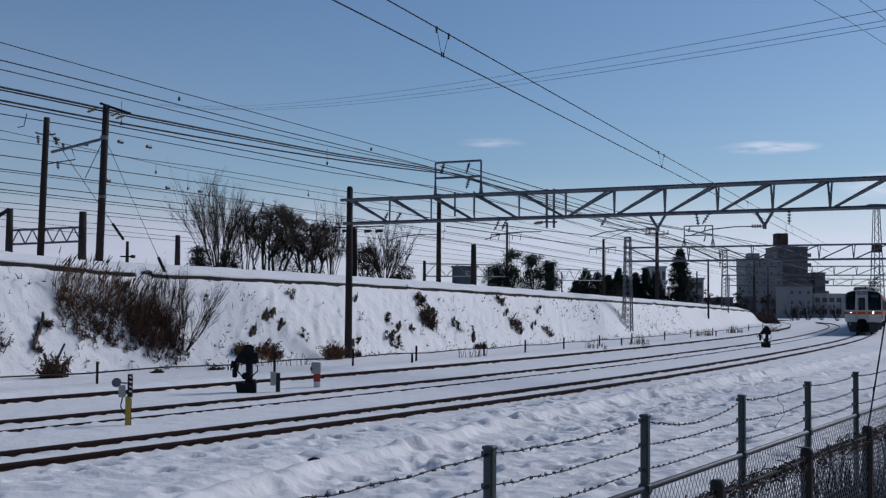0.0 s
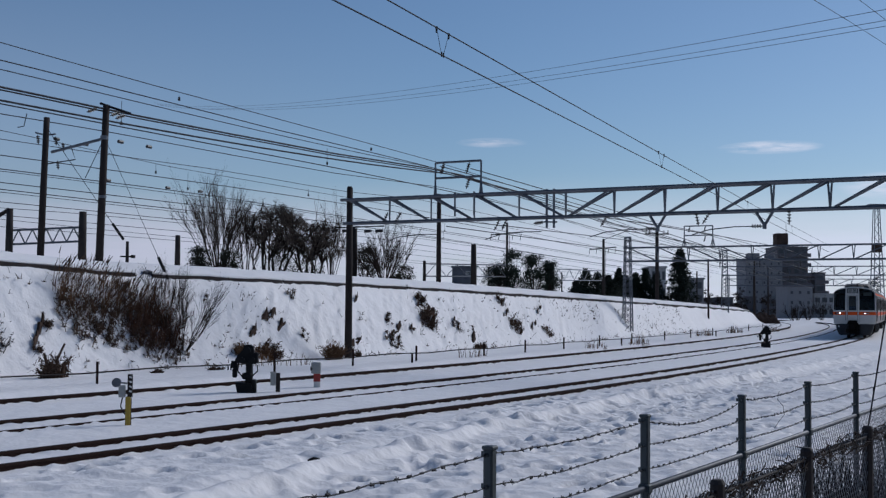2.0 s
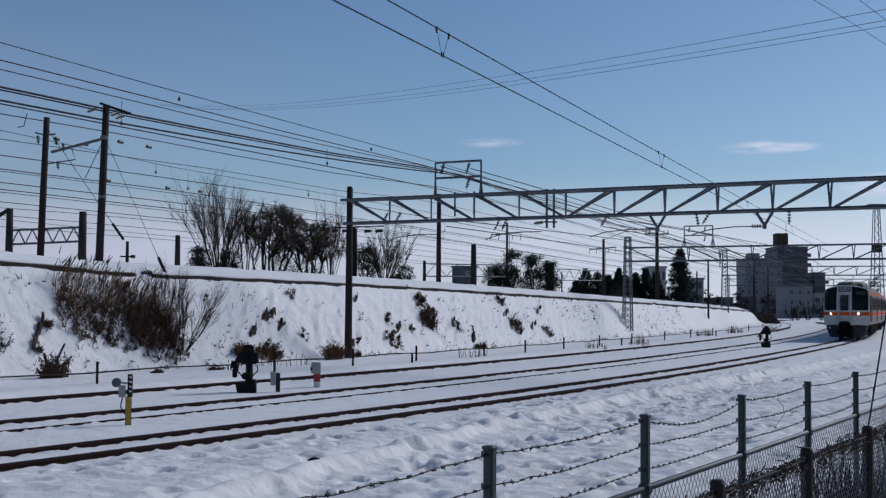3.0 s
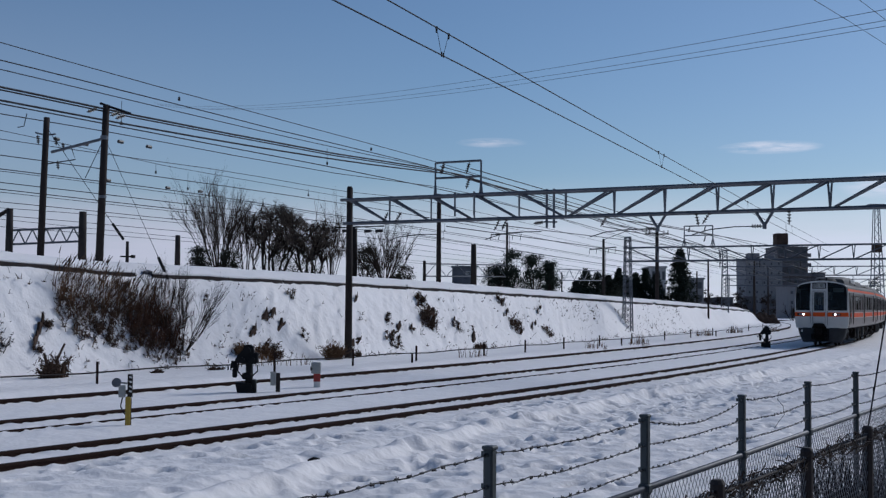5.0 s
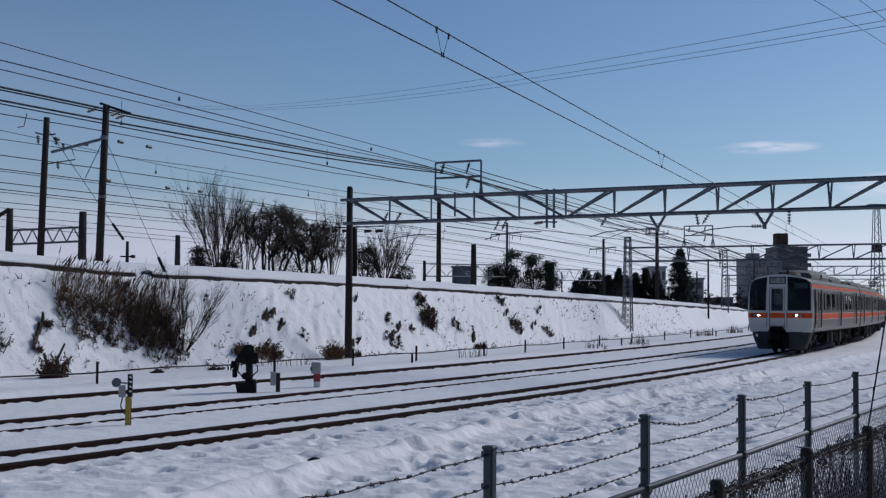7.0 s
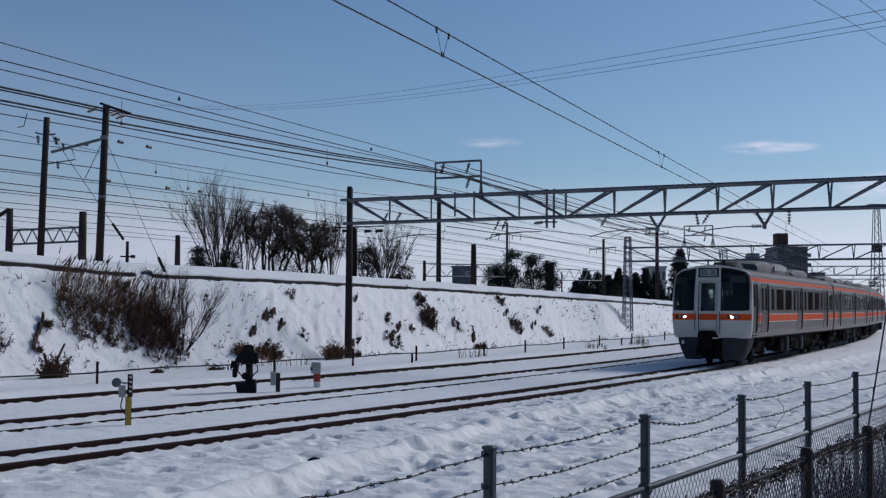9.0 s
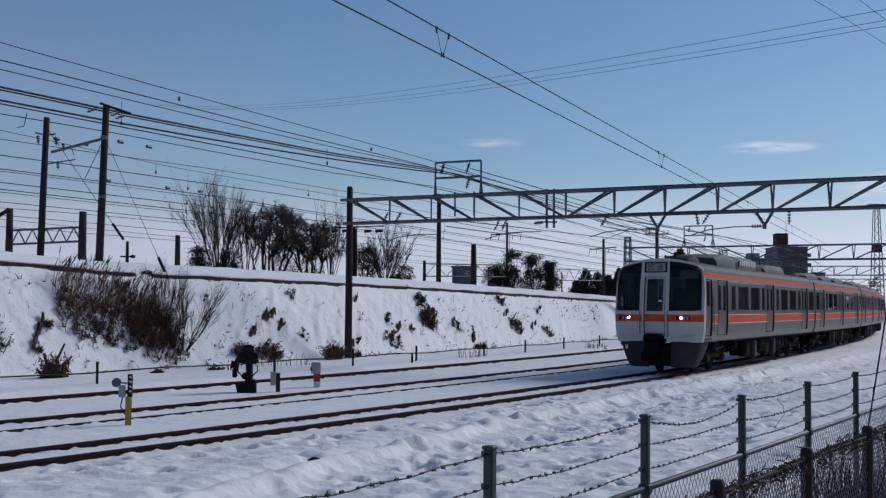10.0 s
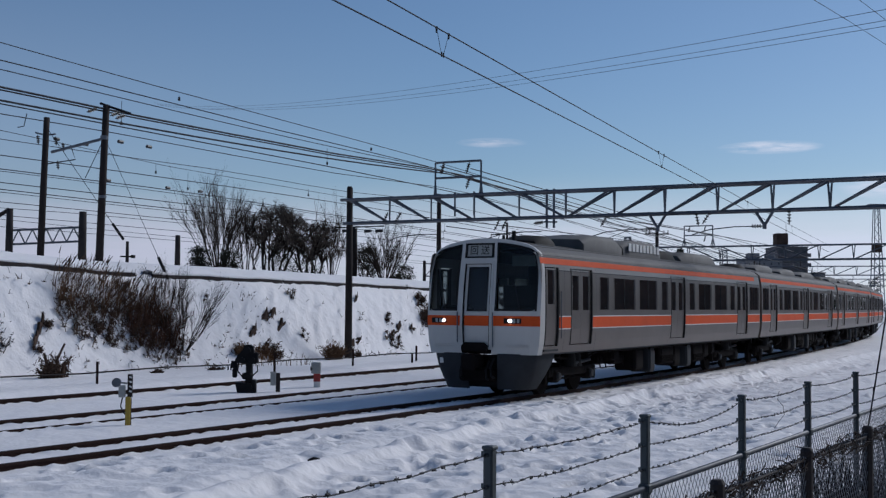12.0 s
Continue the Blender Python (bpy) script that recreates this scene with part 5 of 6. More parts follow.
# ---- near fence: posts, barbed wire, rail and chain link ----
FD = Vector((1.052, 1.737, 0)).normalized()
FN = Vector((FD.y, -FD.x, 0))
F0 = Vector((0.234, 5.75, 0))
STEP, TOP1, RAIL1 = 2.03, 1.45, 1.0


def chain_link(p, d, length, z0, z1, cell, r):
    """Two sets of slanting wires, woven."""
    sh = Shape()
    h = z1 - z0
    pitch = cell * 1.35
    n = int(length / pitch)
    side = Vector((d.y, -d.x, 0)) * r * 1.2
    for k in range(-int(h / cell * 0.62) - 1, n + 1):
        for sgn in (1, -1):
            a, b = k * pitch, k * pitch + h * 0.8
            za, zb = z0, z1
            if a < 0:
                za, a = z0 + h * (0 - a) / (b - a), 0.0
            if b > length:
                zb, b = za + (zb - za) * (length - a) / (b - a), length
            if b <= a:
                continue
            if sgn < 0:
                sh.tube([p + d * (length - a) + Vector((0, 0, za)) - side, p + d * (length - b) + Vector((0, 0, zb)) - side], r, sides=3, cap=False)
            else:
                sh.tube([p + d * a + Vector((0, 0, za)) + side, p + d * b + Vector((0, 0, zb)) + side], r, sides=3, cap=False)
    return sh


fence = thing("barbed_wire_fence", F0, "green-grey steel fence with chain link and three barbed wires", "fence")
rnd = random.Random(5)
for i in range(-2, 9):
    o = FD * (STEP * i)
    post = part("post", Shape().box(o + Vector((0, 0, 0.68)), (0.052, 0.052, 1.54), rz=math.atan2(FD.y, FD.x), chamfer=0.008), M["fence"], fence)
    part("post_cap", Shape().box(o + Vector((0, 0, TOP1 + 0.006)), (0.062, 0.062, 0.02), rz=math.atan2(FD.y, FD.x), chamfer=0.006), M["fence"], post)
    for z in (TOP1 - 0.025, TOP1 - 0.18, TOP1 - 0.33):
        part("wire_hook", Shape().tube([o - FD * 0.05 + FN * 0.0 + Vector((0, 0, z)), o + FD * 0.05 + Vector((0, 0, z))], 0.009, sides=5).tube([o - FN * 0.035 + Vector((0, 0, z - 0.012)), o - FN * 0.035 + Vector((0, 0, z + 0.012))], 0.012, sides=5), M["fence"], post)
    part("rail_clip", Shape().box(o + Vector((0, 0, RAIL1)), (0.075, 0.075, 0.06), rz=math.atan2(FD.y, FD.x), chamfer=0.01), M["fence"], post)
    if i == 8:
        continue
    for k, z in enumerate((TOP1 - 0.025, TOP1 - 0.18, TOP1 - 0.33)):
        sag = (0.02, 0.015, 0.012)[k] + rnd.uniform(0, 0.012) + (0.06 if (i == 1 and k == 0) else 0)
        pts = [o + FD * (STEP * q / 14) + Vector((0, 0, z - sag * 4 * (q / 14) * (1 - q / 14) + (0.012 if q % 14 else 0) * rnd.uniform(-0.6, 0.6))) for q in range(15)]
        w = part("barbed_wire", Shape().tube(pts, 0.0034, sides=4), M["wire"], fence)
        barbs = Shape()
        for q in range(21):
            u_ = (q + 0.5 + rnd.uniform(-0.15, 0.15)) / 21
            c = o + FD * (STEP * u_) + Vector((0, 0, z - sag * 4 * u_ * (1 - u_)))
            for _ in range(2):
                d = Vector((rnd.uniform(-1, 1), rnd.uniform(-1, 1), rnd.uniform(-1, 1))).normalized() * 0.015
                barbs.tube([c - d, c + d], 0.002, sides=3)
            barbs.tube([c - FD * 0.012, c + FD * 0.012], 0.006, sides=4)
        tagged(part("barbing", barbs, M["wire"], w), kind="stuff")
part("top_rail", Shape().tube([FD * (-2 * STEP) + Vector((0, 0, RAIL1)), FD * (8 * STEP) + Vector((0, 0, RAIL1))], 0.021, sides=10), M["steel"], fence, "grey tubular top rail", smooth=True)
part("loose_wire", Shape().tube([FD * (STEP * a) + Vector((0, 0, z)) for a, z in ((2.52, 1.43), (2.50, 1.36), (2.58, 1.30), (2.60, 1.22), (2.52, 1.18), (2.45, 1.13), (2.47, 1.1))], 0.0026, sides=4), M["wire"], fence, "loose dangling strand")
tagged(part("chain_link", chain_link(FD * (-2 * STEP), FD, STEP * 10, -0.05, RAIL1, 0.056, 0.0022), M["mesh"], fence, "grey chain-link netting"), kind="stuff")

# second, lower fence beside the path
G0 = Vector((1.5, 6.45, 0))
GD = Vector((0.93, 1.47, 0)).normalized()
fence2 = thing("chain_link_fence", G0, "dark brown chain-link fence beside the barbed wire fence", "fence")
for i in range(-2, 9):
    o = GD * (1.77 * i)
    post = part("post", Shape().tube([o + Vector((0, 0, -0.15)), o + Vector((0, 0, 1.19))], 0.042, sides=10), M["brownpost"], fence2)
    part("post_cap", Shape().tube([o + Vector((0, 0, 1.185)), o + Vector((0, 0, 1.21))], 0.047, 0.03, sides=10), M["brownpost"], post)
for z in (1.13, 0.55):
    part("rail", Shape().tube([GD * (-3.6) + Vector((0, 0, z)), GD * 14.2 + Vector((0, 0, z))], 0.008, sides=8), M["brownpost"], fence2)
tagged(part("chain_link", chain_link(GD * (-3.6), GD, 17.8, -0.05, 1.16, 0.045, 0.0032), M["mesh"], fence2, "dark chain-link netting"), kind="stuff")
curls = Shape()
for q in range(420):
    a = -3.6 + 17.8 * q / 420
    c = GD * a + Vector((0, 0, 1.14))
    curls.tube([c + Vector((0, 0, -0.03)), c + GD * 0.03 + Vector((0, 0, 0.018)), c + GD * 0.06 + Vector((0, 0, -0.03))], 0.0025, sides=3, cap=False)
tagged(part("selvedge", curls, M["brownpost"], fence2), kind="stuff")
# dead weeds standing between the two fences
weeds = Shape()
for q in range(1900):
    a = rnd.uniform(-1.5, 16)
    c = G0 + GD * a - FN * rnd.uniform(0.06, 0.5)
    hh = rnd.uniform(0.5, 0.98) * (0.75 + 0.25 * math.sin(a * 2.1))
    t_ = Vector((rnd.uniform(-0.12, 0.12), rnd.uniform(-0.12, 0.12), 0))
    weeds.tube([c + Vector((0, 0, -0.1)), c + t_ * 0.4 + Vector((0, 0, hh * 0.6)), c + t_ + Vector((0, 0, hh))], 0.009, 0.004, sides=3, cap=False)
solid("dead_weeds", weeds, M["vine"], "dense dark dead weeds behind the chain-link fence", "weeds", kind="stuff")
vine = Shape()
for q in range(1300):
    a = rnd.uniform(-2.5, 14)
    c = GD * a + Vector((0, 0, rnd.gauss(1.11, 0.03))) + FN * rnd.gauss(0, 0.03)
    d_ = (GD * rnd.choice((-1, 1)) + Vector((rnd.gauss(0, 0.12), rnd.gauss(0, 0.12), rnd.gauss(0, 0.16)))).normalized() * rnd.uniform(0.06, 0.2)
    vine.tube([c, c + d_ * 0.5 + Vector((0, 0, rnd.uniform(-0.02, 0.03))), c + d_], 0.006, 0.003, sides=3, cap=False)
tagged(part("withered_vine", vine, M["vine"], fence2, "dark withered vine along the top"), kind="stuff")
stay = thing("stay_wire", (4.2, 12.2, 0), "thin slanting stay wire beside the fence", "stay wire")
part("stay_cable", Shape().tube([(0, 0, -0.2), (0.45, 0.2, 2.0), (1.15, 0.5, 5.0)], 0.009, sides=5), M["wire"], stay)
part("stay_clip", Shape().box((0.30, 0.13, 1.3), (0.016, 0.016, 0.05)), M["wire"], stay)

# ---- things beside the tracks ----


def dwarf_signal(x, y, face, group="dwarf signals"):
    z = gz(x, y)
    s = thing("dwarf_signal", pose(x, y, z, 0, 0, face), "black dwarf signal on a plinth in the snow", "signal", group)
    part("plinth", Shape().prism([(-0.26, -0.2, 0.27), (0.14, -0.2, 0.24), (0.2, -0.2, 0.0), (0.2, -0.2, -0.1), (-0.18, -0.2, -0.1), (-0.2, -0.2, 0.0)], (0, 0.4, 0)), M["black"], s)
    part("plinth_foot", Shape().box((0.2, 0, 0.12), (0.12, 0.34, 0.42), chamfer=0.03), M["black"], s)
    part("column", Shape().tube([(0.08, 0, 0.2), (0.08, 0, 0.78)], 0.1, 0.085, sides=10).box((0.03, 0, 0.42), (0.26, 0.22, 0.16), chamfer=0.04), M["black"], s)
    head = part("signal_head", Shape().prism([(-0.27, -0.14, 0.75), (0.24, -0.14, 0.72), (0.27, -0.14, 0.78), (0.27, -0.14, 0.98), (0.2, -0.14, 1.0), (0.18, -0.14, 1.16), (0.1, -0.14, 1.21), (-0.04, -0.14, 1.2), (-0.08, -0.14, 1.08), (-0.2, -0.14, 0.95), (-0.27, -0.14, 0.84)], (0, 0.26, 0)), M["black"], s)
    part("head_box", Shape().box((0.24, 0, 0.88), (0.12, 0.24, 0.26), chamfer=0.02), M["black"], head)
    for a, b in ((-0.1, 0.83), (0.16, 0.82), (0.05, 1.07)):
        part("lens_hood", Shape().tube([(a, -0.08, b), (a, -0.26, b)], 0.07, 0.078, sides=12), M["black"], head)
    part("side_lamp", Shape().tube([(-0.3, 0, 0.62), (-0.3, 0, 0.8)], 0.1, 0.07, sides=10).box((-0.28, 0, 0.5), (0.12, 0.14, 0.24), chamfer=0.03), M["black"], s)
    grille = Shape()
    for k in range(4):
        grille.box((-0.44 + k * 0.07, -0.1, 0.62), (0.03, 0.03, 0.1))
    part("hood_teeth", grille, M["black"], s)
    part("cable", Shape().tube([(-0.18, -0.1, 0.78), (-0.2, -0.12, 0.55), (-0.08, -0.1, 0.4)], 0.018, sides=6).tube([(0.28, -0.1, 0.7), (0.3, -0.12, 0.55), (0.12, -0.1, 0.38)], 0.018, sides=6), M["black"], s)
    return s


dwarf_signal(-4.95, 29.85, 5)
dwarf_signal(18.2, 66.5, -10)
z = gz(-4.24, 30.05)
jb = thing("junction_box", pose(-4.24, 30.05, z, 0, 0, 8), "weathered grey junction box on a stake between the tracks", "junction box", "trackside boxes")
part("stake", Shape().box((0.07, 0, 0.2), (0.11, 0.1, 0.56), chamfer=0.01), M["concrete"], jb)
part("box_body", Shape().box((-0.05, -0.02, 0.33), (0.14, 0.16, 0.32), chamfer=0.02), M["boxgrey"], jb)
part("box_lid", Shape().box((-0.05, -0.02, 0.495), (0.16, 0.18, 0.03), chamfer=0.008), M["boxgrey"], jb)
z = gz(-3.4, 31.85)
rb = thing("trackside_telephone", pose(-3.4, 31.85, z, 0, 0, 6), "grey box on a red and white post between the tracks", "trackside box", "trackside boxes")
part("post_base", Shape().box((0.03, 0, 0.06), (0.18, 0.14, 0.2), chamfer=0.01), M["pale"], rb, "white post base")
part("post_band", Shape().box((0.03, 0, 0.26), (0.185, 0.145, 0.21), chamfer=0.01), M["red"], rb, "red post band")
part("box_body", Shape().box((0, -0.02, 0.52), (0.26, 0.2, 0.3), chamfer=0.025), M["boxgrey"], rb)
part("box_door", Shape().box((0.01, -0.125, 0.52), (0.2, 0.015, 0.24), chamfer=0.005), M["boxgrey"], rb)
part("latch", Shape().box((-0.11, -0.13, 0.5), (0.03, 0.03, 0.06)), M["black"], rb)
part("side_fitting", Shape().box((-0.13, 0, 0.5), (0.04, 0.08, 0.12), chamfer=0.01), M["black"], rb)
z = gz(-5.78, 21.69)
yp = thing("point_marker", pose(-5.78, 21.69, z, 0, 0, 10), "yellow marker post with a small disc and white box", "marker post")
part("lower_post", Shape().box((0.03, 0, 0.24), (0.095, 0.09, 0.56), chamfer=0.012), M["yellow"], yp, "yellow painted lower post")
# dark strip painting shade onto one side of the yellow post
part("painted_shade_strip", Shape().box((0.082, 0.01, 0.24), (0.012, 0.08, 0.5)), M["pole"], yp)
part("upper_post", Shape().box((0.06, 0, 0.72), (0.09, 0.08, 0.42), chamfer=0.01), M["pole"], yp, "dark upper post with pale stripes")
for k in range(4):
    part("stripe", Shape().box((0.07, -0.043, 0.62 + k * 0.085), (0.05, 0.006, 0.03), tilt=Matrix.Rotation(0.5, 4, "Y")), M["pale"], yp)
part("white_box", Shape().box((-0.08, -0.02, 0.62), (0.12, 0.1, 0.22), chamfer=0.015), M["boxgrey"], yp)
part("disc", Shape().tube([(-0.18, -0.06, 0.78), (-0.18, -0.03, 0.78)], 0.085, sides=18).tube([(-0.18, 0, 0.78), (0.05, 0, 0.76)], 0.015), M["steel"], yp, "round grey disc")
part("cable", Shape().tube([(-0.05, -0.05, 0.6), (-0.1, -0.05, 0.35), (-0.02, -0.06, 0.2)], 0.012), M["black"], yp)

# low cable fence at the embankment foot
lf = thing("low_wire_fence", (0, 0, 0), "low rusty fence of short posts and one rail below the embankment", "fence")
for s in (-13.5, -6.5, 1.0, 5.5, 10.0, 16.0, 20.5, 25.5, 31, 37, 44.5, 52, 60, 69, 80, 92):
    c = along(s, -10.0)
    zz = gz(c.x, c.y)
    part("post", Shape().box((c.x, c.y, zz + 0.2), (0.055, 0.055, 0.75), rz=0.5), M["rust"], lf)
pts = [along(s, -10.0, gz(*along(s, -10.0)[:2]) + 0.31 + 0.03 * math.sin(s)) for s in range(-40, 110, 3)]
part("rail", Shape().tube(pts, 0.022, sides=6), M["pole"], lf, "dark thin rail")
for s, hgt in ((8.6, 0.25), (58, 0.3), (33, 0.3)):
    c = along(s, -9.4)
    solid("stake", Shape().box((c.x, c.y, gz(c.x, c.y) + hgt / 2), (0.06, 0.06, hgt + 0.2), rz=0.3), M["rust"], "short rusty stake in the snow", "stake", "stakes")
# stick poking from the snow in front; short dark stub paints a shadow hole
for x, y, l, a in ((-1.78, 15.9, 0.16, 0.6), (-3.0, 14.2, 0.62, 0.95)):
    zz = gz(x, y)
    d = Vector((math.cos(a), math.sin(a), 0.05))
    solid("stick", Shape().tube([Vector((x, y, zz)), Vector((x, y, zz + 0.03)) + d * l * 0.5, Vector((x, y, zz + 0.01)) + d * l], 0.03 if l < 0.3 else 0.012, 0.02 if l < 0.3 else 0.006, sides=6), M["black"], "dark stick in the snow, the short one painting a shadow hole", "stick", "sticks")

# ---- plants on the slope ----


def reeds(name, x, y, w, h, n, label, seed):
    """Tall reeds that lean with the wind, each with a feathered head."""
    rr = random.Random(seed)
    stems, heads = Shape(), Shape()
    for _ in range(n):
        a, q = rr.uniform(0, 6.283), math.sqrt(rr.random()) * w / 2
        bx, by = x + (0.5 * math.cos(a) + 0.3 * math.sin(a)) * q, y + (0.866 * math.cos(a) - 0.17 * math.sin(a)) * q
        b = Vector((bx, by, gz0(bx, by) - 0.05))
        hh = h * rr.uniform(0.55, 1.0)
        t_ = Vector((rr.gauss(0.14, 0.13), rr.gauss(0, 0.12), 0)) * hh
        m, e = b + t_ * 0.3 + Vector((0, 0, hh * 0.6)), b + t_ + Vector((0, 0, hh))
        stems.tube([b, m, e], 0.006, 0.003, sides=3, cap=False)
        if rr.random() < 0.45:
            d = (e - m).normalized() + Vector((0.25, 0, 0))
            heads.tube([e - d * 0.05, e + d * 0.08, e + d * 0.2], 0.022, 0.004, sides=4, cap=False)
        for _k in range(2):
            c = b.lerp(m, rr.uniform(0.2, 1.0))
            o = Vector((rr.gauss(0, 0.5), rr.gauss(0, 0.5), 0.5)).normalized() * rr.uniform(0.2, 0.45)
            stems.face([c, c + Vector((0.012, 0.01, 0)), c + o])
    r = solid(name, stems, M["straw"], label, "dry plant", "plants on the slope")
    tagged(part("seed_heads", heads, M["weed"], r, "feathered dark seed heads"), "feathered dark seed heads", kind="stuff")
    return r


def earth_patch(s, v, w, h, seed):
    """Bare earth under a turf edge where the snow has slid off."""
    rr = random.Random(seed)
    c = along(s, v)
    t_, n_ = heading(s), 18
    rows = []
    for i in range(6):
        row = []
        for k in range(n_ + 1):
            a = 6.283 * (k % n_) / n_
            r_ = (i / 5) * (0.75 + 0.45 * noise.noise((math.cos(a) * 1.6 + seed, math.sin(a) * 1.6, seed * 0.37)))
            ds, dv = math.cos(a) * r_ * w / 2, math.sin(a) * r_ * h / 2 - 0.12 * r_ * math.cos(a)
            x_, y_ = c.x + ds * math.sin(t_) + dv * math.cos(t_), c.y + ds * math.cos(t_) - dv * math.sin(t_)
            bulge = 0.04 * (1 - (i / 5) ** 2) + 0.03 * noise.noise((x_ * 4, y_ * 4, seed)) * (i < 5)
            row.append((x_, y_, gz0(x_, y_) + bulge + (-0.05 if i == 5 else 0.05)))
        rows.append(row)
    e_ = solid("earth_patch", Shape().grid(rows), M["earth"], "bare brown earth where snow slid off the slope", "earth patch", "earth patches")
    tufts = Shape()
    for _ in range(int(14 * w)):
        ds, dv = rr.uniform(-0.55, 0.55) * w, rr.gauss(-0.1, 0.3) * h
        x_, y_ = c.x + ds * math.sin(t_) + dv * math.cos(t_), c.y + ds * math.cos(t_) - dv * math.sin(t_)
        b = Vector((x_, y_, gz0(x_, y_) + 0.02))
        o = Vector((rr.gauss(0.05, 0.09), rr.gauss(-0.10, 0.05), rr.uniform(-0.12, 0.07)))
        tufts.face([b, b + Vector((0.02, 0.01, 0)), b + o + Vector((0, 0, 0.04))])
    tagged(part("hanging_grass", tufts, M["weed"], e_, "dark dead grass fringe"), kind="stuff")
    return e_


def tuft(name, x, y, w, h, n, mat, label, seed, lean=0.35, r=0.008, kind=""):
    rr = random.Random(seed)
    sh = Shape()
    for _ in range(n):
        a, q = rr.uniform(0, 6.283), math.sqrt(rr.random()) * w / 2
        bx, by = x + (0.5 * math.cos(a) + 0.3 * math.sin(a)) * q, y + (0.866 * math.cos(a) - 0.17 * math.sin(a)) * q
        bz = gz0(bx, by)
        hh = h * rr.uniform(0.35, 1.0) * (1 - 0.4 * (2 * q / w) ** 2)
        t_ = Vector((rr.gauss(0, lean), rr.gauss(0, lean), 0)) * hh
        b = Vector((bx, by, bz - 0.05))
        sh.tube([b, b + t_ * 0.35 + Vector((0, 0, hh * 0.6)), b + t_ + Vector((0, 0, hh * rr.uniform(0.8, 1)))], r, r * 0.4, sides=3, cap=False)
    return solid(name, sh, mat, label, "dry plant", "plants on the slope", kind)


SX, SY = np.arange(-16, 40, 0.25), np.arange(28, 130, 0.25)
_mx, _my = np.meshgrid(SX, SY)
SLOPE = ground_height(_mx.ravel(), _my.ravel()).reshape(len(SY), len(SX))


def gz0(x, y):
    """Height of the slope, read off a ready grid."""
    return float(SLOPE[int(np.clip(round((y - 28) * 4), 0, len(SY) - 1)), int(np.clip(round((x + 16) * 4), 0, len(SX) - 1))])


def weed_bush(name, x, y, w, h, n, mat, label, seed, leaf=0.07):
    """A tangle of bent twigs with dead leaves."""
    rr = random.Random(seed)
    sh = Shape()
    for _ in range(n):
        a, q = rr.uniform(0, 6.283), math.sqrt(rr.random()) * w / 2
        bx, by = x + (0.5 * math.cos(a) + 0.3 * math.sin(a)) * q, y + (0.866 * math.cos(a) - 0.17 * math.sin(a)) * q
        b = Vector((bx, by, gz0(bx, by) - 0.05))
        d = Vector((rr.gauss(0, 0.4), rr.gauss(0, 0.4), 1)).normalized()
        hh = h * rr.uniform(0.4, 1.0) * (1 - 0.35 * (2 * q / w) ** 2)
        m = b + d * hh * 0.6
        e = m + (d + Vector((rr.gauss(0, 0.6), rr.gauss(0, 0.6), -0.1))).normalized() * hh * 0.45
        sh.tube([b, m, e], 0.011, 0.004, sides=3, cap=False)
        for k in range(9):
            c = b.lerp(m, rr.uniform(0.1, 1)) if k < 5 else m.lerp(e, rr.random())
            o = Vector((rr.uniform(-1, 1), rr.uniform(-1, 1), rr.uniform(-1, 1))).normalized()
            o2 = o.cross(Vector((rr.uniform(-1, 1), rr.uniform(-1, 1), rr.uniform(-1, 1)))) * leaf * 0.28
            tip = c + (o + Vector((0, 0, -0.3))) * leaf * rr.uniform(1.2, 2.6)
            sh.face([c - o2, c + o2, tip])
    return solid(name, sh, mat, label, "shrub", "plants on the slope")


weed_bush("dead_shrub", -11.03, 36.68, 2.4, 0.7, 230, M["weed"], "dark dead weed thicket on the snowy slope", 11)
weed_bush("dead_shrub", -10.23, 37.78, 2.6, 0.65, 250, M["weed"], "dense brown dead bramble thicket on the snowy slope", 12)
weed_bush("dead_shrub", -9.53, 38.89, 2.4, 1.1, 420, M["russet"], "rust-brown dead bush on the snowy slope", 13, 0.05)
weed_bush("dead_shrub", -9.13, 38.84, 2.2, 0.7, 170, M["weed"], "low dark bramble at the foot of a dead bush", 16, 0.06)
reeds("dry_reeds", -11.2, 37.11, 2.8, 0.95, 240, "tall pale dry reeds with feathered heads above a weed thicket", 21)
reeds("dry_reeds", -9.84, 39.04, 2.2, 0.9, 160, "rust-brown dry reeds with feathered heads above a thicket", 22)
reeds("dry_reeds", -10.51, 38.13, 1.8, 0.9, 90, "short dry reeds with feathered heads in a thicket", 23)
stump = weed_bush("dead_stump", -10.85, 33.0, 0.9, 0.95, 160, M["weed"], "dark withered plant stump at the slope's foot", 15)
for k, (dx, hh) in enumerate(((-0.22, 0.7), (0.05, 0.95), (0.25, 0.6))):
    x, y = -10.85 + dx, 33.0
    part("stem", Shape().tube([(x, y, gz(x, y) - 0.1), (x + 0.03, y, gz(x, y) + hh * 0.5), (x + 0.25 * (1 if k else -0.2), y, gz(x, y) + hh)], 0.055, 0.03, sides=7), M["weed"], stump)
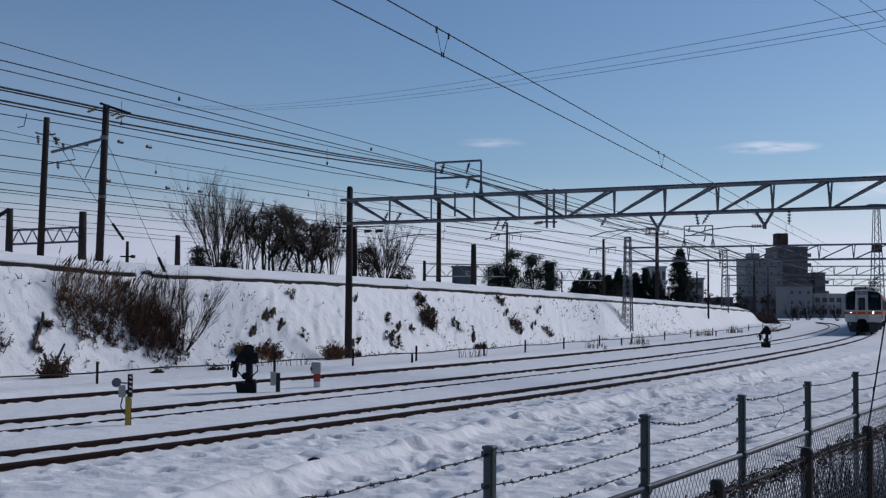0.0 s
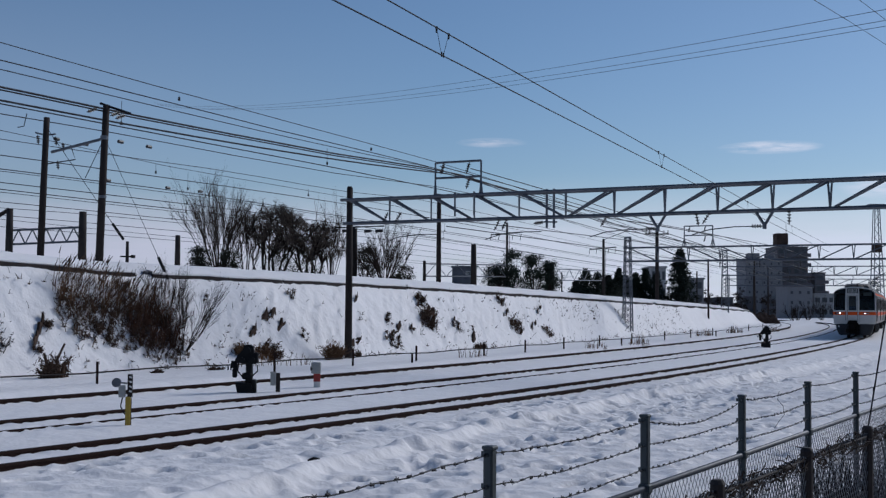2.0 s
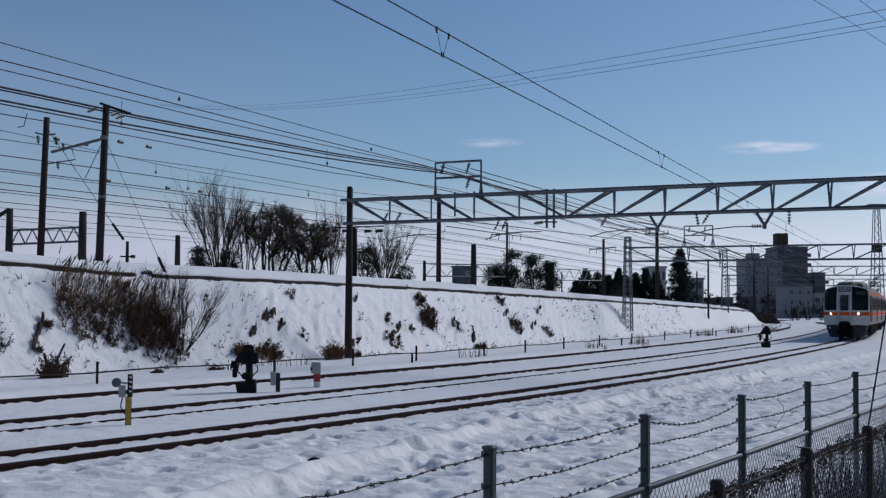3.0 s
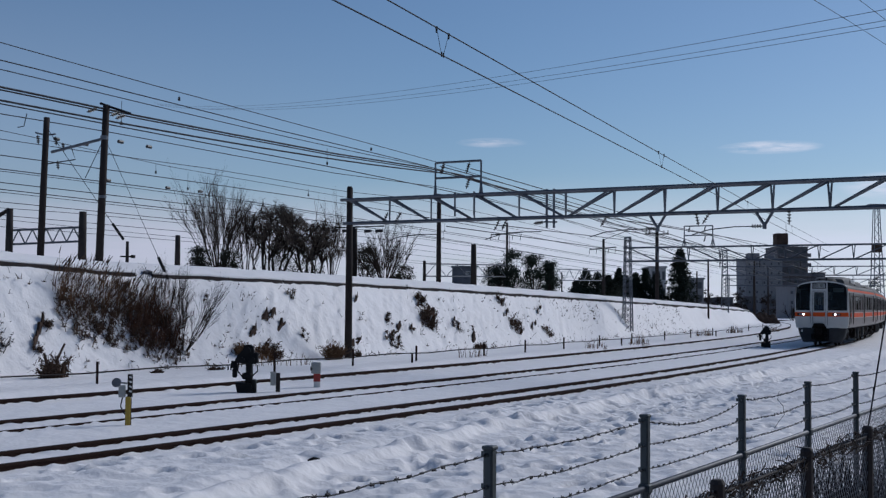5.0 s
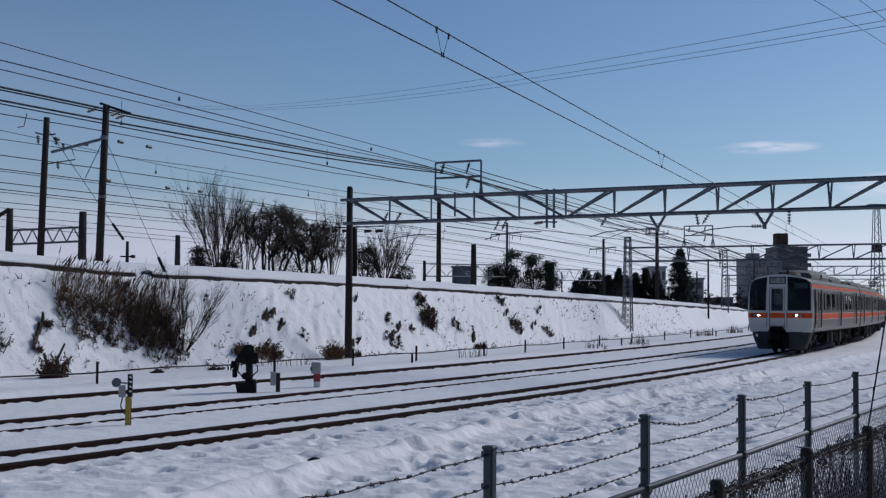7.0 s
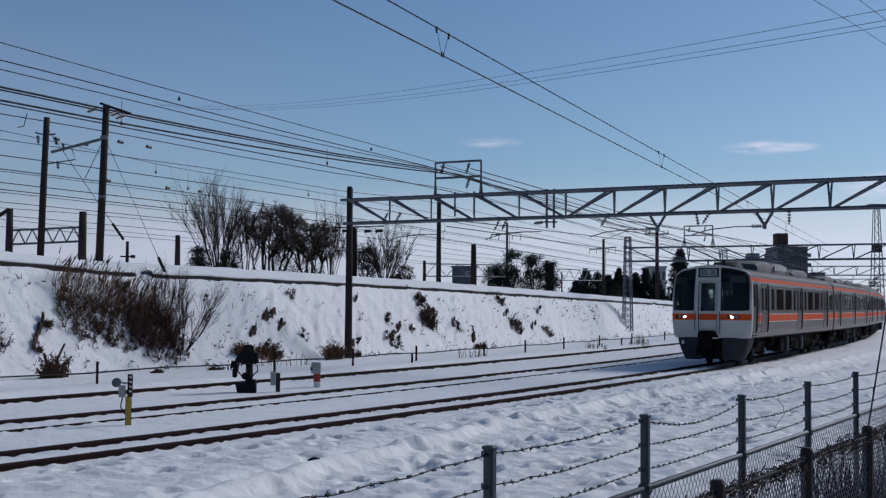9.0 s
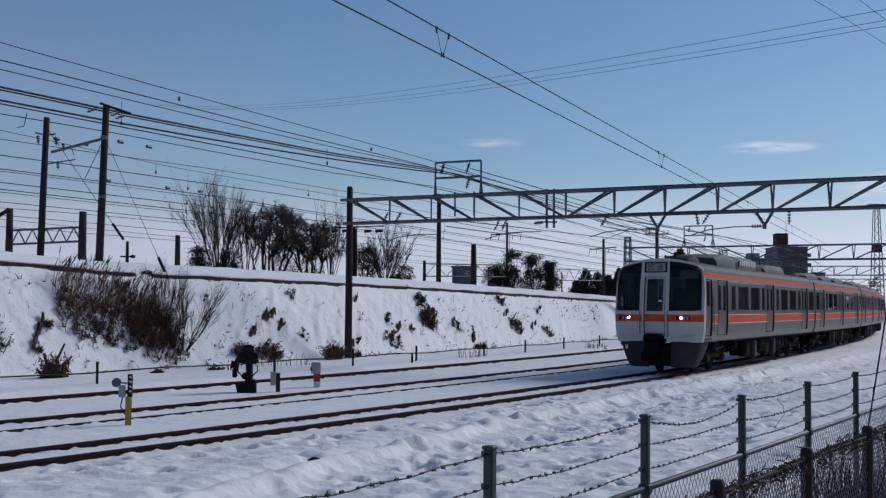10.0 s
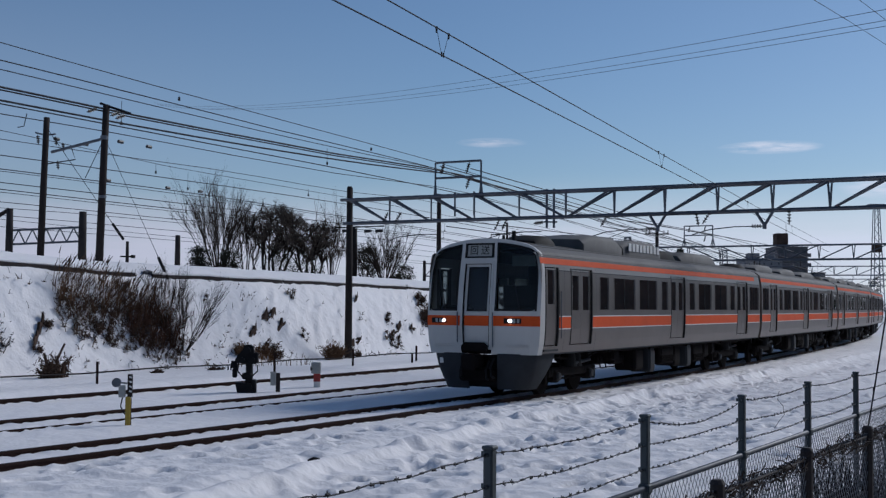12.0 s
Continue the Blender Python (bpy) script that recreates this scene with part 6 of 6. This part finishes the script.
for i, (x, y, w, h, n, m) in enumerate(((-6.47, 42.97, 1.0, 0.5, 130, "straw"), (-7.16, 41.96, 0.7, 0.55, 120, "straw"), (-6.25, 43.55, 1.1, 0.45, 150, "weed"), (-4.15, 45.39, 0.95, 0.95, 260, "straw"), (-3.68, 47.85, 1.2, 0.3, 120, "weed"),
                                        (-0.64, 55.63, 1.3, 0.75, 260, "weed"), (-1.01, 56.25, 1.0, 0.4, 120, "weed"), (1.85, 57.4, 0.9, 0.5, 160, "weed"), (0.74, 58.03, 1.0, 0.35, 80, "weed")) + ((3.97, 64.61, 1.4, 0.55, 160, "weed"), (3.22, 64.94, 1.0, 0.4, 90, "weed"), (6.15, 68.52, 1.3, 0.35, 120, "weed"),
                                        (-2.11, 51.69, 1.3, 0.3, 120, "weed"), (-2.43, 52.32, 0.6, 0.3, 60, "weed"), (-6.02, 46.76, 0.5, 0.35, 40, "weed"), (-11.81, 34.45, 0.35, 0.3, 60, "weed"), (-11.81, 35.19, 0.35, 0.3, 60, "weed"), (-12.59, 33.25, 0.9, 0.7, 60, "twig"), (-11.68, 36.4, 0.6, 0.3, 60, "weed"), (-8.6, 35.81, 0.5, 0.25, 40, "weed"), (-7.2, 37.6, 0.6, 0.3, 50, "weed"), (-5.35, 45.98, 0.5, 0.25, 40, "weed"), (-10.52, 38.87, 0.8, 0.3, 60, "weed"))):
    weed_bush("dead_weeds", x, y, w, h, n, M[m], "clump of dead brown weeds poking through the snow", 40 + i, 0.06)
for i, (x, y, n) in enumerate(((1.3, 48.6, 30), (7.8, 60.0, 40), (11.2, 67.0, 60), (19.5, 88.0, 60), (24.5, 99.0, 70), (31.5, 113.0, 60), (-6.3, 40.3, 20), (-5.0, 40.9, 20))):
    tuft("dry_grass", x, y, 1.3 + y * 0.02, 0.55 + y * 0.003, n, M["straw"], "thin dry grass standing in the snow", 80 + i, 0.2, 0.007 + y * 0.0001)
for i, (s, v, w, h) in enumerate(((20.9, -15.15, 2.18, 0.40), (20.4, -15.39, 1.14, 0.16), (7.4, -15.02, 1.80, 0.24), (7.9, -14.83, 1.33, 0.16), (6.0, -14.68, 0.95, 0.19), (24.4, -14.40, 1.33, 0.24), (24.9, -14.69, 0.66, 0.24), (17.0, -14.72, 1.71, 0.16),
                                (18.3, -14.67, 1.14, 0.13), (20.7, -14.83, 1.71, 0.13), (30.6, -15.17, 1.71, 0.19), (33.5, -14.74, 1.71, 0.16), (12.6, -14.34, 1.90, 0.16), (-4.3, -14.77, 0.53, 0.16), (-4.6, -14.54, 0.53, 0.16), (-0.9, -15.69, 0.66, 0.19), (23.0, -14.86, 1.14, 0.13), (36, -15.32, 1.33, 0.16), (4.0, -15.38, 0.76, 0.11), (14.5, -15.44, 0.76, 0.11))):
    earth_patch(s, v, w, h, 500 + i)
# sparse stalks over the whole slope
rs = random.Random(77)
stalks = Shape()
for q in range(1700):
    if q % 17 == 0:
        s0_, v0_, w0_ = rs.uniform(-12, 75), rs.uniform(-15.7, -13.6), rs.uniform(0.15, 0.9)
    s, v = (rs.uniform(-12, 75), rs.uniform(-15.9, -13.3)) if q % 4 == 0 else (s0_ + rs.gauss(0, w0_), min(-12.6, max(-15.9, v0_ + rs.gauss(0, 0.25 * w0_ + 0.05))))
    c = along(s, v)
    zz = gz0(c.x, c.y)
    hh = rs.uniform(0.04, 0.22)
    t_ = Vector((rs.gauss(0, 0.5), rs.gauss(0, 0.5), 0)) * hh
    c = Vector((c.x, c.y, zz - 0.03))
    stalks.tube([c, c + t_ * 0.4 + Vector((0, 0, hh * 0.7)), c + t_ + Vector((0, 0, hh))], 0.010, 0.004, sides=3, cap=False)
    if rs.random() < 0.35:
        for _k in range(6):
            o = Vector((rs.uniform(-1, 1), rs.uniform(-1, 1), rs.uniform(0, 0.7))) * 0.11
            o2 = Vector((rs.uniform(-1, 1), rs.uniform(-1, 1), rs.uniform(0, 1))) * 0.03
            stalks.face([c + o * 0.2, c + o + o2, c + o2])
solid("weed_stalks", stalks, M["weed"], "sparse dead stalks poking through the slope's snow", "weeds", kind="stuff")

# ---- trees ----


def bare_tree(name, x, y, top, spread, stems, seed, label, r0=0.05, mat=None, twigs=3):
    rr = random.Random(seed)
    z = gz(x, y)
    t = thing(name, (x, y, z), label, "tree", "bare trees")
    H_ = top - z
    trunk, crown_ = Shape(), Shape()

    def grow(p, d, length, r, level, sh):
        m = p + d * length * 0.5 + Vector((rr.gauss(0, 0.05), rr.gauss(0, 0.05), 0)) * length
        e = m + (d + Vector((rr.gauss(0, 0.10), rr.gauss(0, 0.10), 0.06))).normalized() * length * 0.5
        sh.tube([p, m, e], r, r * 0.55, sides=4 if level == 0 else 3, cap=False)
        if level < twigs:
            for _ in range(5 if level < 2 else 3):
                f_ = rr.uniform(0.35, 1)
                q = p.lerp(m, f_ * 2) if f_ < 0.5 else m.lerp(e, f_ * 2 - 1)
                nd = (d + Vector((rr.gauss(0, 0.24), rr.gauss(0, 0.24), 0.1))).normalized()
                grow(q, nd, length * rr.uniform(0.35, 0.6), r * 0.5, level + 1, crown_)

    for k in range(stems):
        a = 6.283 * k / stems + rr.uniform(-0.3, 0.3)
        o = math.sqrt(rr.uniform(0.01, 1)) * spread / H_
        d = Vector((math.cos(a) * o, math.sin(a) * o, 1)).normalized()
        grow(Vector((math.cos(a) * 0.15, math.sin(a) * 0.15, -0.2)), d, H_ * rr.uniform(0.6, 0.92), r0, 0, trunk)
    part("trunk", trunk, mat or M["twig"], t)
    tagged(part("crown", crown_, mat or M["twig"], t, "fine bare twigs"), kind="stuff")
    return t


def spreading_tree(name, x, y, top, w, trunks, seed, label, twig=0.32):
    """Several trunks that fork again and again into a rounded crown of fine twigs."""
    rr = random.Random(seed)
    z = gz(x, y)
    t = thing(name, (x, y, z), label, "tree", "broad trees")
    H_ = top - z
    wood, twigs = Shape(), Shape()

    def spray(p, d):
        for _ in range(4):
            o = (d * 0.6 + Vector((rr.gauss(0, 0.6), rr.gauss(0, 0.6), rr.gauss(0.1, 0.45)))).normalized() * twig * rr.uniform(0.5, 1.3)
            sd = Vector((rr.gauss(0, 1), rr.gauss(0, 1), rr.gauss(0, 1))).normalized() * 0.012
            twigs.face([p - sd, p + sd, p + o])
            q = p + o * rr.uniform(0.3, 0.8)
            for _k in range(1):
                o2 = (o.normalized() + Vector((rr.gauss(0, 0.7), rr.gauss(0, 0.7), rr.gauss(0, 0.5)))) * twig * 0.45
                twigs.face([q - sd * 0.7, q + sd * 0.7, q + o2])

    def grow(p, target, r, level):
        m = p.lerp(target, 0.5) + Vector((rr.gauss(0, 0.07), rr.gauss(0, 0.07), rr.gauss(0.02, 0.04))) * (target - p).length
        wood.tube([p, m, target], r, r * 0.6, sides=5 if level < 2 else 3, cap=False)
        d = (target - m).normalized()
        if level >= 2:
            spray(m, d)
        if level == 4:
            spray(target, d)
            return
        for _ in range(3 if level else 4):
            f_ = rr.uniform(0.55, 1.0)
            q = m.lerp(target, f_ * 2 - 1 if f_ > 0.5 else 0)
            nd = (d + Vector((rr.gauss(0, 0.55), rr.gauss(0, 0.55), rr.gauss(0.12, 0.35)))).normalized()
            e = q + nd * (target - p).length * rr.uniform(0.42, 0.68)
            # the crown keeps to an uneven dome
            k = math.hypot(e.x / (w * 0.5), e.y / (w * 0.5))
            lim = H_ * (1.0 - 0.45 * min(1.2, k) ** 2.0)
            e.z = min(e.z, lim * rr.uniform(0.72, 1.02))
            if k > 1.0:
                e.x, e.y = e.x / k, e.y / k
            grow(q, e, r * 0.58, level + 1)

    for k in range(trunks):
        a = 6.283 * k / trunks + rr.uniform(-0.4, 0.4)
        o = rr.uniform(0.25, 0.75) * w * 0.42
        b = Vector((math.cos(a) * w * 0.10, math.sin(a) * w * 0.10, -0.25))
        grow(b, Vector((math.cos(a) * o, math.sin(a) * o, H_ * rr.uniform(0.26, 0.6))), 0.075, 0)
    part("trunk", wood, M["twig"], t, "dark forking trunks")
    tagged(part("crown", twigs, M["greytwig"], t, "dense grey-brown twigs"), kind="stuff")
    return t


def leafy_tree(name, x, y, top, w, seed, label, clumps, leaf, mat, low=0.25, fill=60):
    rr = random.Random(seed)
    z = gz(x, y)
    t = thing(name, (x, y, z), label, "tree", "evergreen trees")
    H_ = top - z
    trunk, crown_ = Shape(), Shape()
    for c in range(clumps):
        a, q = rr.uniform(0, 6.283), math.sqrt(rr.random())
        k = rr.uniform(low, 1)
        cx, cy = math.cos(a) * q * w * 0.5 * math.sin(math.pi * min(1, 0.18 + k * 0.72)) ** 0.6, math.sin(a) * q * w * 0.4
        cz = H_ * k * (1 - 0.14 * q * rr.random())
        b = Vector((cx * 0.15, cy * 0.15, -0.2))
        e = Vector((cx, cy, cz))
        m = b.lerp(e, 0.5) + Vector((rr.gauss(0, 0.1), rr.gauss(0, 0.1), 0.2))
        if c % 4 == 0:
            trunk.tube([b, m, e], 0.055, 0.012, sides=4, cap=False)
        size = rr.uniform(0.3, 0.6) * (w / 5 + 0.5)
        for _ in range(fill):
            d = Vector((rr.gauss(0, 1), rr.gauss(0, 1), rr.gauss(0, 0.8))) * size * 0.5
            o = Vector((rr.uniform(-1, 1), rr.uniform(-1, 1), rr.uniform(-1, 1))) * leaf
            o2 = Vector((rr.uniform(-1, 1), rr.uniform(-1, 1), rr.uniform(-1, 1))) * leaf
            crown_.face([e + d, e + d + o, e + d + o2])
    part("trunk", trunk, M["twig"], t)
    tagged(part("crown", crown_, mat, t, "uneven dark foliage"), kind="stuff")
    return t


def conifer(name, x, y, top, w, seed, label, leaf=0.22, n=26):
    rr = random.Random(seed)
    z = gz(x, y)
    t = thing(name, (x, y, z), label, "tree", "conifers")
    H_ = top - z
    part("trunk", Shape().tube([(0, 0, -0.3), (0, 0, H_ * 0.6), (0, 0, H_)], 0.14, 0.02, sides=7), M["twig"], t)
    cr = Shape()
    for k in range(n):
        f_ = k / n
        zz = H_ * (0.06 + 0.93 * f_)
        reach = w * 0.5 * (1 - f_) ** 0.75 * rr.uniform(0.75, 1.15) + 0.12
        for q in range(7):
            a = rr.uniform(0, 6.283)
            d = Vector((math.cos(a), math.sin(a), -0.18))
            for _ in range(12):
                u_ = rr.uniform(0.1, 1)
                c = Vector((0, 0, zz)) + d * reach * u_ + Vector((rr.gauss(0, 0.08), rr.gauss(0, 0.08), rr.gauss(0, 0.1)))
                o = Vector((rr.uniform(-1, 1), rr.uniform(-1, 1), rr.uniform(-0.6, 0.6))) * leaf
                o2 = Vector((rr.uniform(-1, 1), rr.uniform(-1, 1), rr.uniform(-1, 0.3))) * leaf
                cr.face([c, c + o, c + o2])
    tagged(part("crown", cr, M["needle"], t, "dark needled boughs"), kind="stuff")
    return t


bare_tree("bare_shrub", -8.75, 39.72, gz(-8.75, 39.72) + 1.95, 1.5, 26, 44, "leafless dark twiggy shrub at the thicket's end", 0.014)
bare_tree("bare_shrub", -9.26, 39.94, gz(-9.26, 39.94) + 1.7, 1.0, 16, 45, "leafless thin shrub above the thicket", 0.011)
for i, (x, y) in enumerate(((62.0, 206), (64.5, 208), (67.5, 210), (60.2, 203), (71.0, 212))):
    bare_tree("bare_shrub", x, y, gz(x, y) + 2.2 + 0.5 * (i % 3), 1.6, 16, 150 + i, "leafless brown shrub beside the far tracks", 0.03)
bare_tree("bare_tree", -14.3, 75, 8.9, 2.4, 30, 3, "leafless upright tree with many thin stems", 0.032)
leafy_tree("bush", -15.3, 74.5, 5.9, 1.7, 4, "low dark evergreen bush under a bare tree", 36, 0.09, M["leaf"], 0.2, 90)
leafy_tree("bush", -13.6, 74.5, 5.7, 1.4, 5, "low dark evergreen bush under a bare tree", 30, 0.09, M["leaf"], 0.2, 90)
bare_tree("bare_tree", -13.0, 78, 7.6, 1.6, 9, 8, "small leafless shrub tree", 0.035)
spreading_tree("broad_tree", -11.4, 78, 9.9, 6.2, 11, 6, "broad dense grey-brown tree with forking dark trunks")
spreading_tree("broad_tree", -8.8, 78.5, 8.7, 4.6, 9, 7, "dense dark grey-brown tree beside a larger one")
leafy_tree("bush", -10.0, 77.5, 5.5, 4.4, 9, "low dark undergrowth below a broad tree", 36, 0.08, M["leaf"], 0.1, 90)
bare_tree("bare_tree", -7.6, 80, 8.0, 1.3, 9, 10, "thin leafless shrub tree", 0.03)
bare_tree("bare_tree", -4.0, 80, 6.8, 3.0, 30, 11, "spreading leafless shrub with fan of stems", 0.035)
leafy_tree("bush", -5.3, 80.5, 6.1, 1.7, 12, "small dark evergreen bush behind a pole", 36, 0.09, M["leaf"], 0.2, 90)
leafy_tree("bush", -2.7, 80.5, 4.9, 1.6, 17, "low dark undergrowth at a shrub's foot", 30, 0.09, M["leaf"], 0.1, 80)
for x, top, w, sd in ((4.0, 5.2, 1.8, 31), (5.2, 6.4, 1.7, 32), (6.9, 6.1, 2.0, 33), (8.0, 5.6, 1.2, 34)):
    leafy_tree("evergreen_shrub", x, 88, top, w, sd, "dark rounded evergreen shrub on the embankment top", 44, 0.10, M["needle"], 0.12, 110)
leafy_tree("bush", 8.3, 90, 4.2, 2.2, 36, "low dark bush on the embankment top", 14, 0.12, M["needle"], 0.3, 40)
for i, (x, y, top, w) in enumerate(((17.0, 140, 6.6, 2.6), (18.4, 140, 6.3, 2.4), (19.8, 141, 6.0, 2.4), (16.0, 141, 5.2, 2.0), (21.8, 146, 7.0, 2.0), (23.0, 148, 6.2, 2.2), (24.6, 150, 6.6, 2.2), (25.8, 150, 7.1, 2.0), (27.2, 150, 6.5, 2.0), (20.8, 143, 5.4, 2.0), (21.0, 150, 5.2, 2.6), (23.8, 149, 5.5, 2.4))):
    conifer("conifer", x, y, top, w * 1.35, 60 + i, "dark conifer in a row beyond the yard", 0.28, 30)
conifer("tall_conifer", 30.2, 150, 9.7, 4.8, 90, "tall dark conifer with drooping boughs", 0.34, 60)

# ---- buildings ----


def building(name, x0, x1, y, depth, h, storeys, bays, wall, label, win=(0.55, 0.5), base=0.0, group="buildings", balconies=False):
    b = thing(name, ((x0 + x1) / 2, y, base), label, "building", group)
    w = x1 - x0
    part("wall", Shape().box((0, depth / 2, h / 2 - 0.5), (w, depth, h + 1)), wall, b)
    part("roof", Shape().box((0, depth / 2, h + 0.15), (w + 0.4, depth + 0.4, 0.3), chamfer=0.05), wall, b)
    sh = h / storeys
    bw = w / bays
    for i in range(storeys):
        if balconies:
            part("balcony", Shape().box((0.2, -0.55, sh * i + 0.55), (w + 0.9, 1.1, 1.0), chamfer=0.04), wall, b)
        for j in range(bays):
            cx, cz = -w / 2 + bw * (j + 0.5), sh * (i + 0.55)
            wd = part("window", Shape().box((cx, 0.02, cz), (bw * win[0] + 0.15, 0.12, sh * win[1] + 0.15)), wall, b)
            part("pane", Shape().box((cx, -0.05, cz), (bw * win[0], 0.03, sh * win[1])), M["pane"], wd)
    return b


tower = building("apartment_tower", 93.8, 102.3, 330, 12, 19.2, 7, 4, M["walldark"], "dark apartment block with balconies behind the yard", balconies=True)
part("penthouse", Shape().box((-2.2, 4, 21.6), (3.2, 4, 3.4), chamfer=0.05), M["earth"], tower, "brown rooftop stair house")
part("aerial", Shape().tube([(-0.6, 4, 22), (-0.6, 4, 26.5)], 0.06), M["wire"], tower)
apt = building("apartment_block", 80.3, 90.0, 312, 10, 15.0, 6, 5, M["wallgrey"], "plain grey apartment block behind the yard", win=(0.22, 0.25))
part("roof_tank", Shape().box((-2.0, 4, 16.0), (3.0, 3, 1.6), chamfer=0.05), M["wallgrey"], apt)
part("roof_tank", Shape().box((2.5, 4, 15.8), (2.0, 3, 1.2), chamfer=0.05), M["wallgrey"], apt)
building("low_block", 104.5, 107.5, 331, 8, 12.0, 4, 1, M["walldark"], "dark lower block beside the apartment tower", balconies=True)
building("warehouse", 82.5, 90.5, 262, 10, 5.2, 2, 5, M["wallpale"], "pale low building with rows of windows", win=(0.7, 0.4))
building("warehouse", 75.5, 81.0, 258, 9, 6.6, 3, 3, M["wallgrey"], "grey low building beside the yard", win=(0.3, 0.3))
hs = building("house", 33.6, 36.0, 190, 8, 8.2, 3, 3, M["wallpale"], "pale house with dark windows beyond the embankment", base=0.3)
building("house", 39.6, 42.3, 191, 7, 6.4, 3, 2, M["wallgrey"], "grey house behind a tall conifer", base=0.3)
shed = thing("long_shed", (26.4, 168, 0.3), "long low shed with a snow-dusted roof", "shed")
part("wall", Shape().box((0, 3, 1.7), (6.8, 6, 3.6)), M["wallgrey"], shed)
part("roof", Shape().prism([(-3.6, -0.3, 3.5), (3.6, -0.3, 3.5), (3.2, 3, 4.3), (-3.2, 3, 4.3)], (0, 0.1, 0.12)), M["snow"], shed, "snow-dusted roof")
for i in range(16):
    x = 52 + i * 3.4
    rb_ = random.Random(200 + i)
    h_ = rb_.uniform(3.0, 6.5)
    building("far_house", x, x + rb_.uniform(2.4, 3.4), 292 + rb_.uniform(-6, 6), 6, h_, 2, 2, M["walldark"] if i % 3 else M["wallgrey"], "small far house in the haze beyond the yard", group="far houses")
for i in range(22):
    rb_ = random.Random(300 + i)
    leafy_tree("far_tree", 48 + i * 3.1 + rb_.uniform(-1, 1), 280 + rb_.uniform(-8, 8), 5.0 + rb_.uniform(0, 2.5), 3.6, 300 + i, "bare brown tree far beyond the yard", 16, 0.35, M["twig"], 0.2, 24)
for i in range(10):
    rb_ = random.Random(340 + i)
    leafy_tree("far_tree", 108 + i * 3.0, 300 + rb_.uniform(-8, 8), 9.0 + rb_.uniform(0, 2.5), 4.5, 340 + i, "dark tree far behind the train", 22, 0.4, M["leaf"], 0.1, 30)
# unseen tree belt, added so the far cars' windows reflect something dark
for i in range(26):
    rb_ = random.Random(380 + i)
    x, y = 82 + i * 4.4 + rb_.uniform(-1, 1), 205 - i * 3.4 + rb_.uniform(-3, 3)
    leafy_tree("far_tree", x, y, 8.0 + rb_.uniform(0, 3), 8.5, 380 + i, "dark tree in an unseen belt added for the train's reflections", 70, 0.5, M["leaf"], 0.03, 40)
# radio mast
mast = thing("radio_mast", (95.9, 260, 0), "tall pale lattice floodlight mast in the yard", "mast")
for i in (-1, 1):
    for j in (-1, 1):
        part("mast_leg", bar(Shape(), (i * 1.3, j * 1.3, 0), (i * 0.5, j * 0.5, 25.0), 0.16), M["steel"], mast)
for k in range(14):
    a, b = 1.3 - 0.8 * k / 14, 1.3 - 0.8 * (k + 1) / 14
    z0, z1 = 25 * k / 14, 25 * (k + 1) / 14
    part("lacing", bar(bar(Shape(), (-a, -a, z0), (b, -b, z1), 0.09, 3), (a, -a, z0), (-b, -b, z1), 0.09, 3), M["steel"], mast)
part("platform", Shape().box((0, 0, 25.1), (3.6, 2.0, 0.35), chamfer=0.05), M["steel"], mast)
part("platform", Shape().box((0, 0, 15.6), (1.6, 1.8, 2.0), chamfer=0.05), M["earth"], mast)

# the two sidings that swing away beyond the embankment's end
FAR_MIDDLE = [(37.0, 114.0), (43.6, 131.5), (50.3, 152), (56, 174), (59, 196), (60, 220), (56, 242)]
FAR_OUTER = [(29.9, 109.5), (36.2, 126), (42.5, 146), (47.5, 166), (50, 188), (49, 213), (42, 236)]


def far_line(line, i, side):
    k = min(int(i), len(line) - 2)
    f_ = i - k
    p = [Vector(line[max(0, min(len(line) - 1, k + d))]) for d in (-1, 0, 1, 2)]
    q = 0.5 * ((2 * p[1]) + (p[2] - p[0]) * f_ + (2 * p[0] - 5 * p[1] + 4 * p[2] - p[3]) * f_ ** 2 + (-p[0] + 3 * p[1] - 3 * p[2] + p[3]) * f_ ** 3)
    t_ = ((p[2] - p[0]) * (1 - f_) + (p[3] - p[1]) * f_).normalized()
    return Vector((q.x + side * t_.y, q.y - side * t_.x, 0.0))


for line, v_, s_ in ((FAR_MIDDLE, -3.85, 92), (FAR_OUTER, -8.97, 84)):
    e_ = along(s_, v_)
    line[0] = (e_.x, e_.y)
    sid = thing("railway_track", (0, 0, 0), "far siding curving away past the embankment's end", "railway track", "parallel tracks")
    for side in (-0.567, 0.567):
        rows = []
        for i in range(37):
            c = far_line(line, i / 6, side) + Vector((0, 0, 0.10 if v_ < -5 else 0.03) ) * min(1, i / 4)
            rows.append([c + Vector((a, 0, b)) for a, b in RAIL + RAIL[:1]])
        part("rail", Shape().grid(rows), M["rust"], sid)

motions()
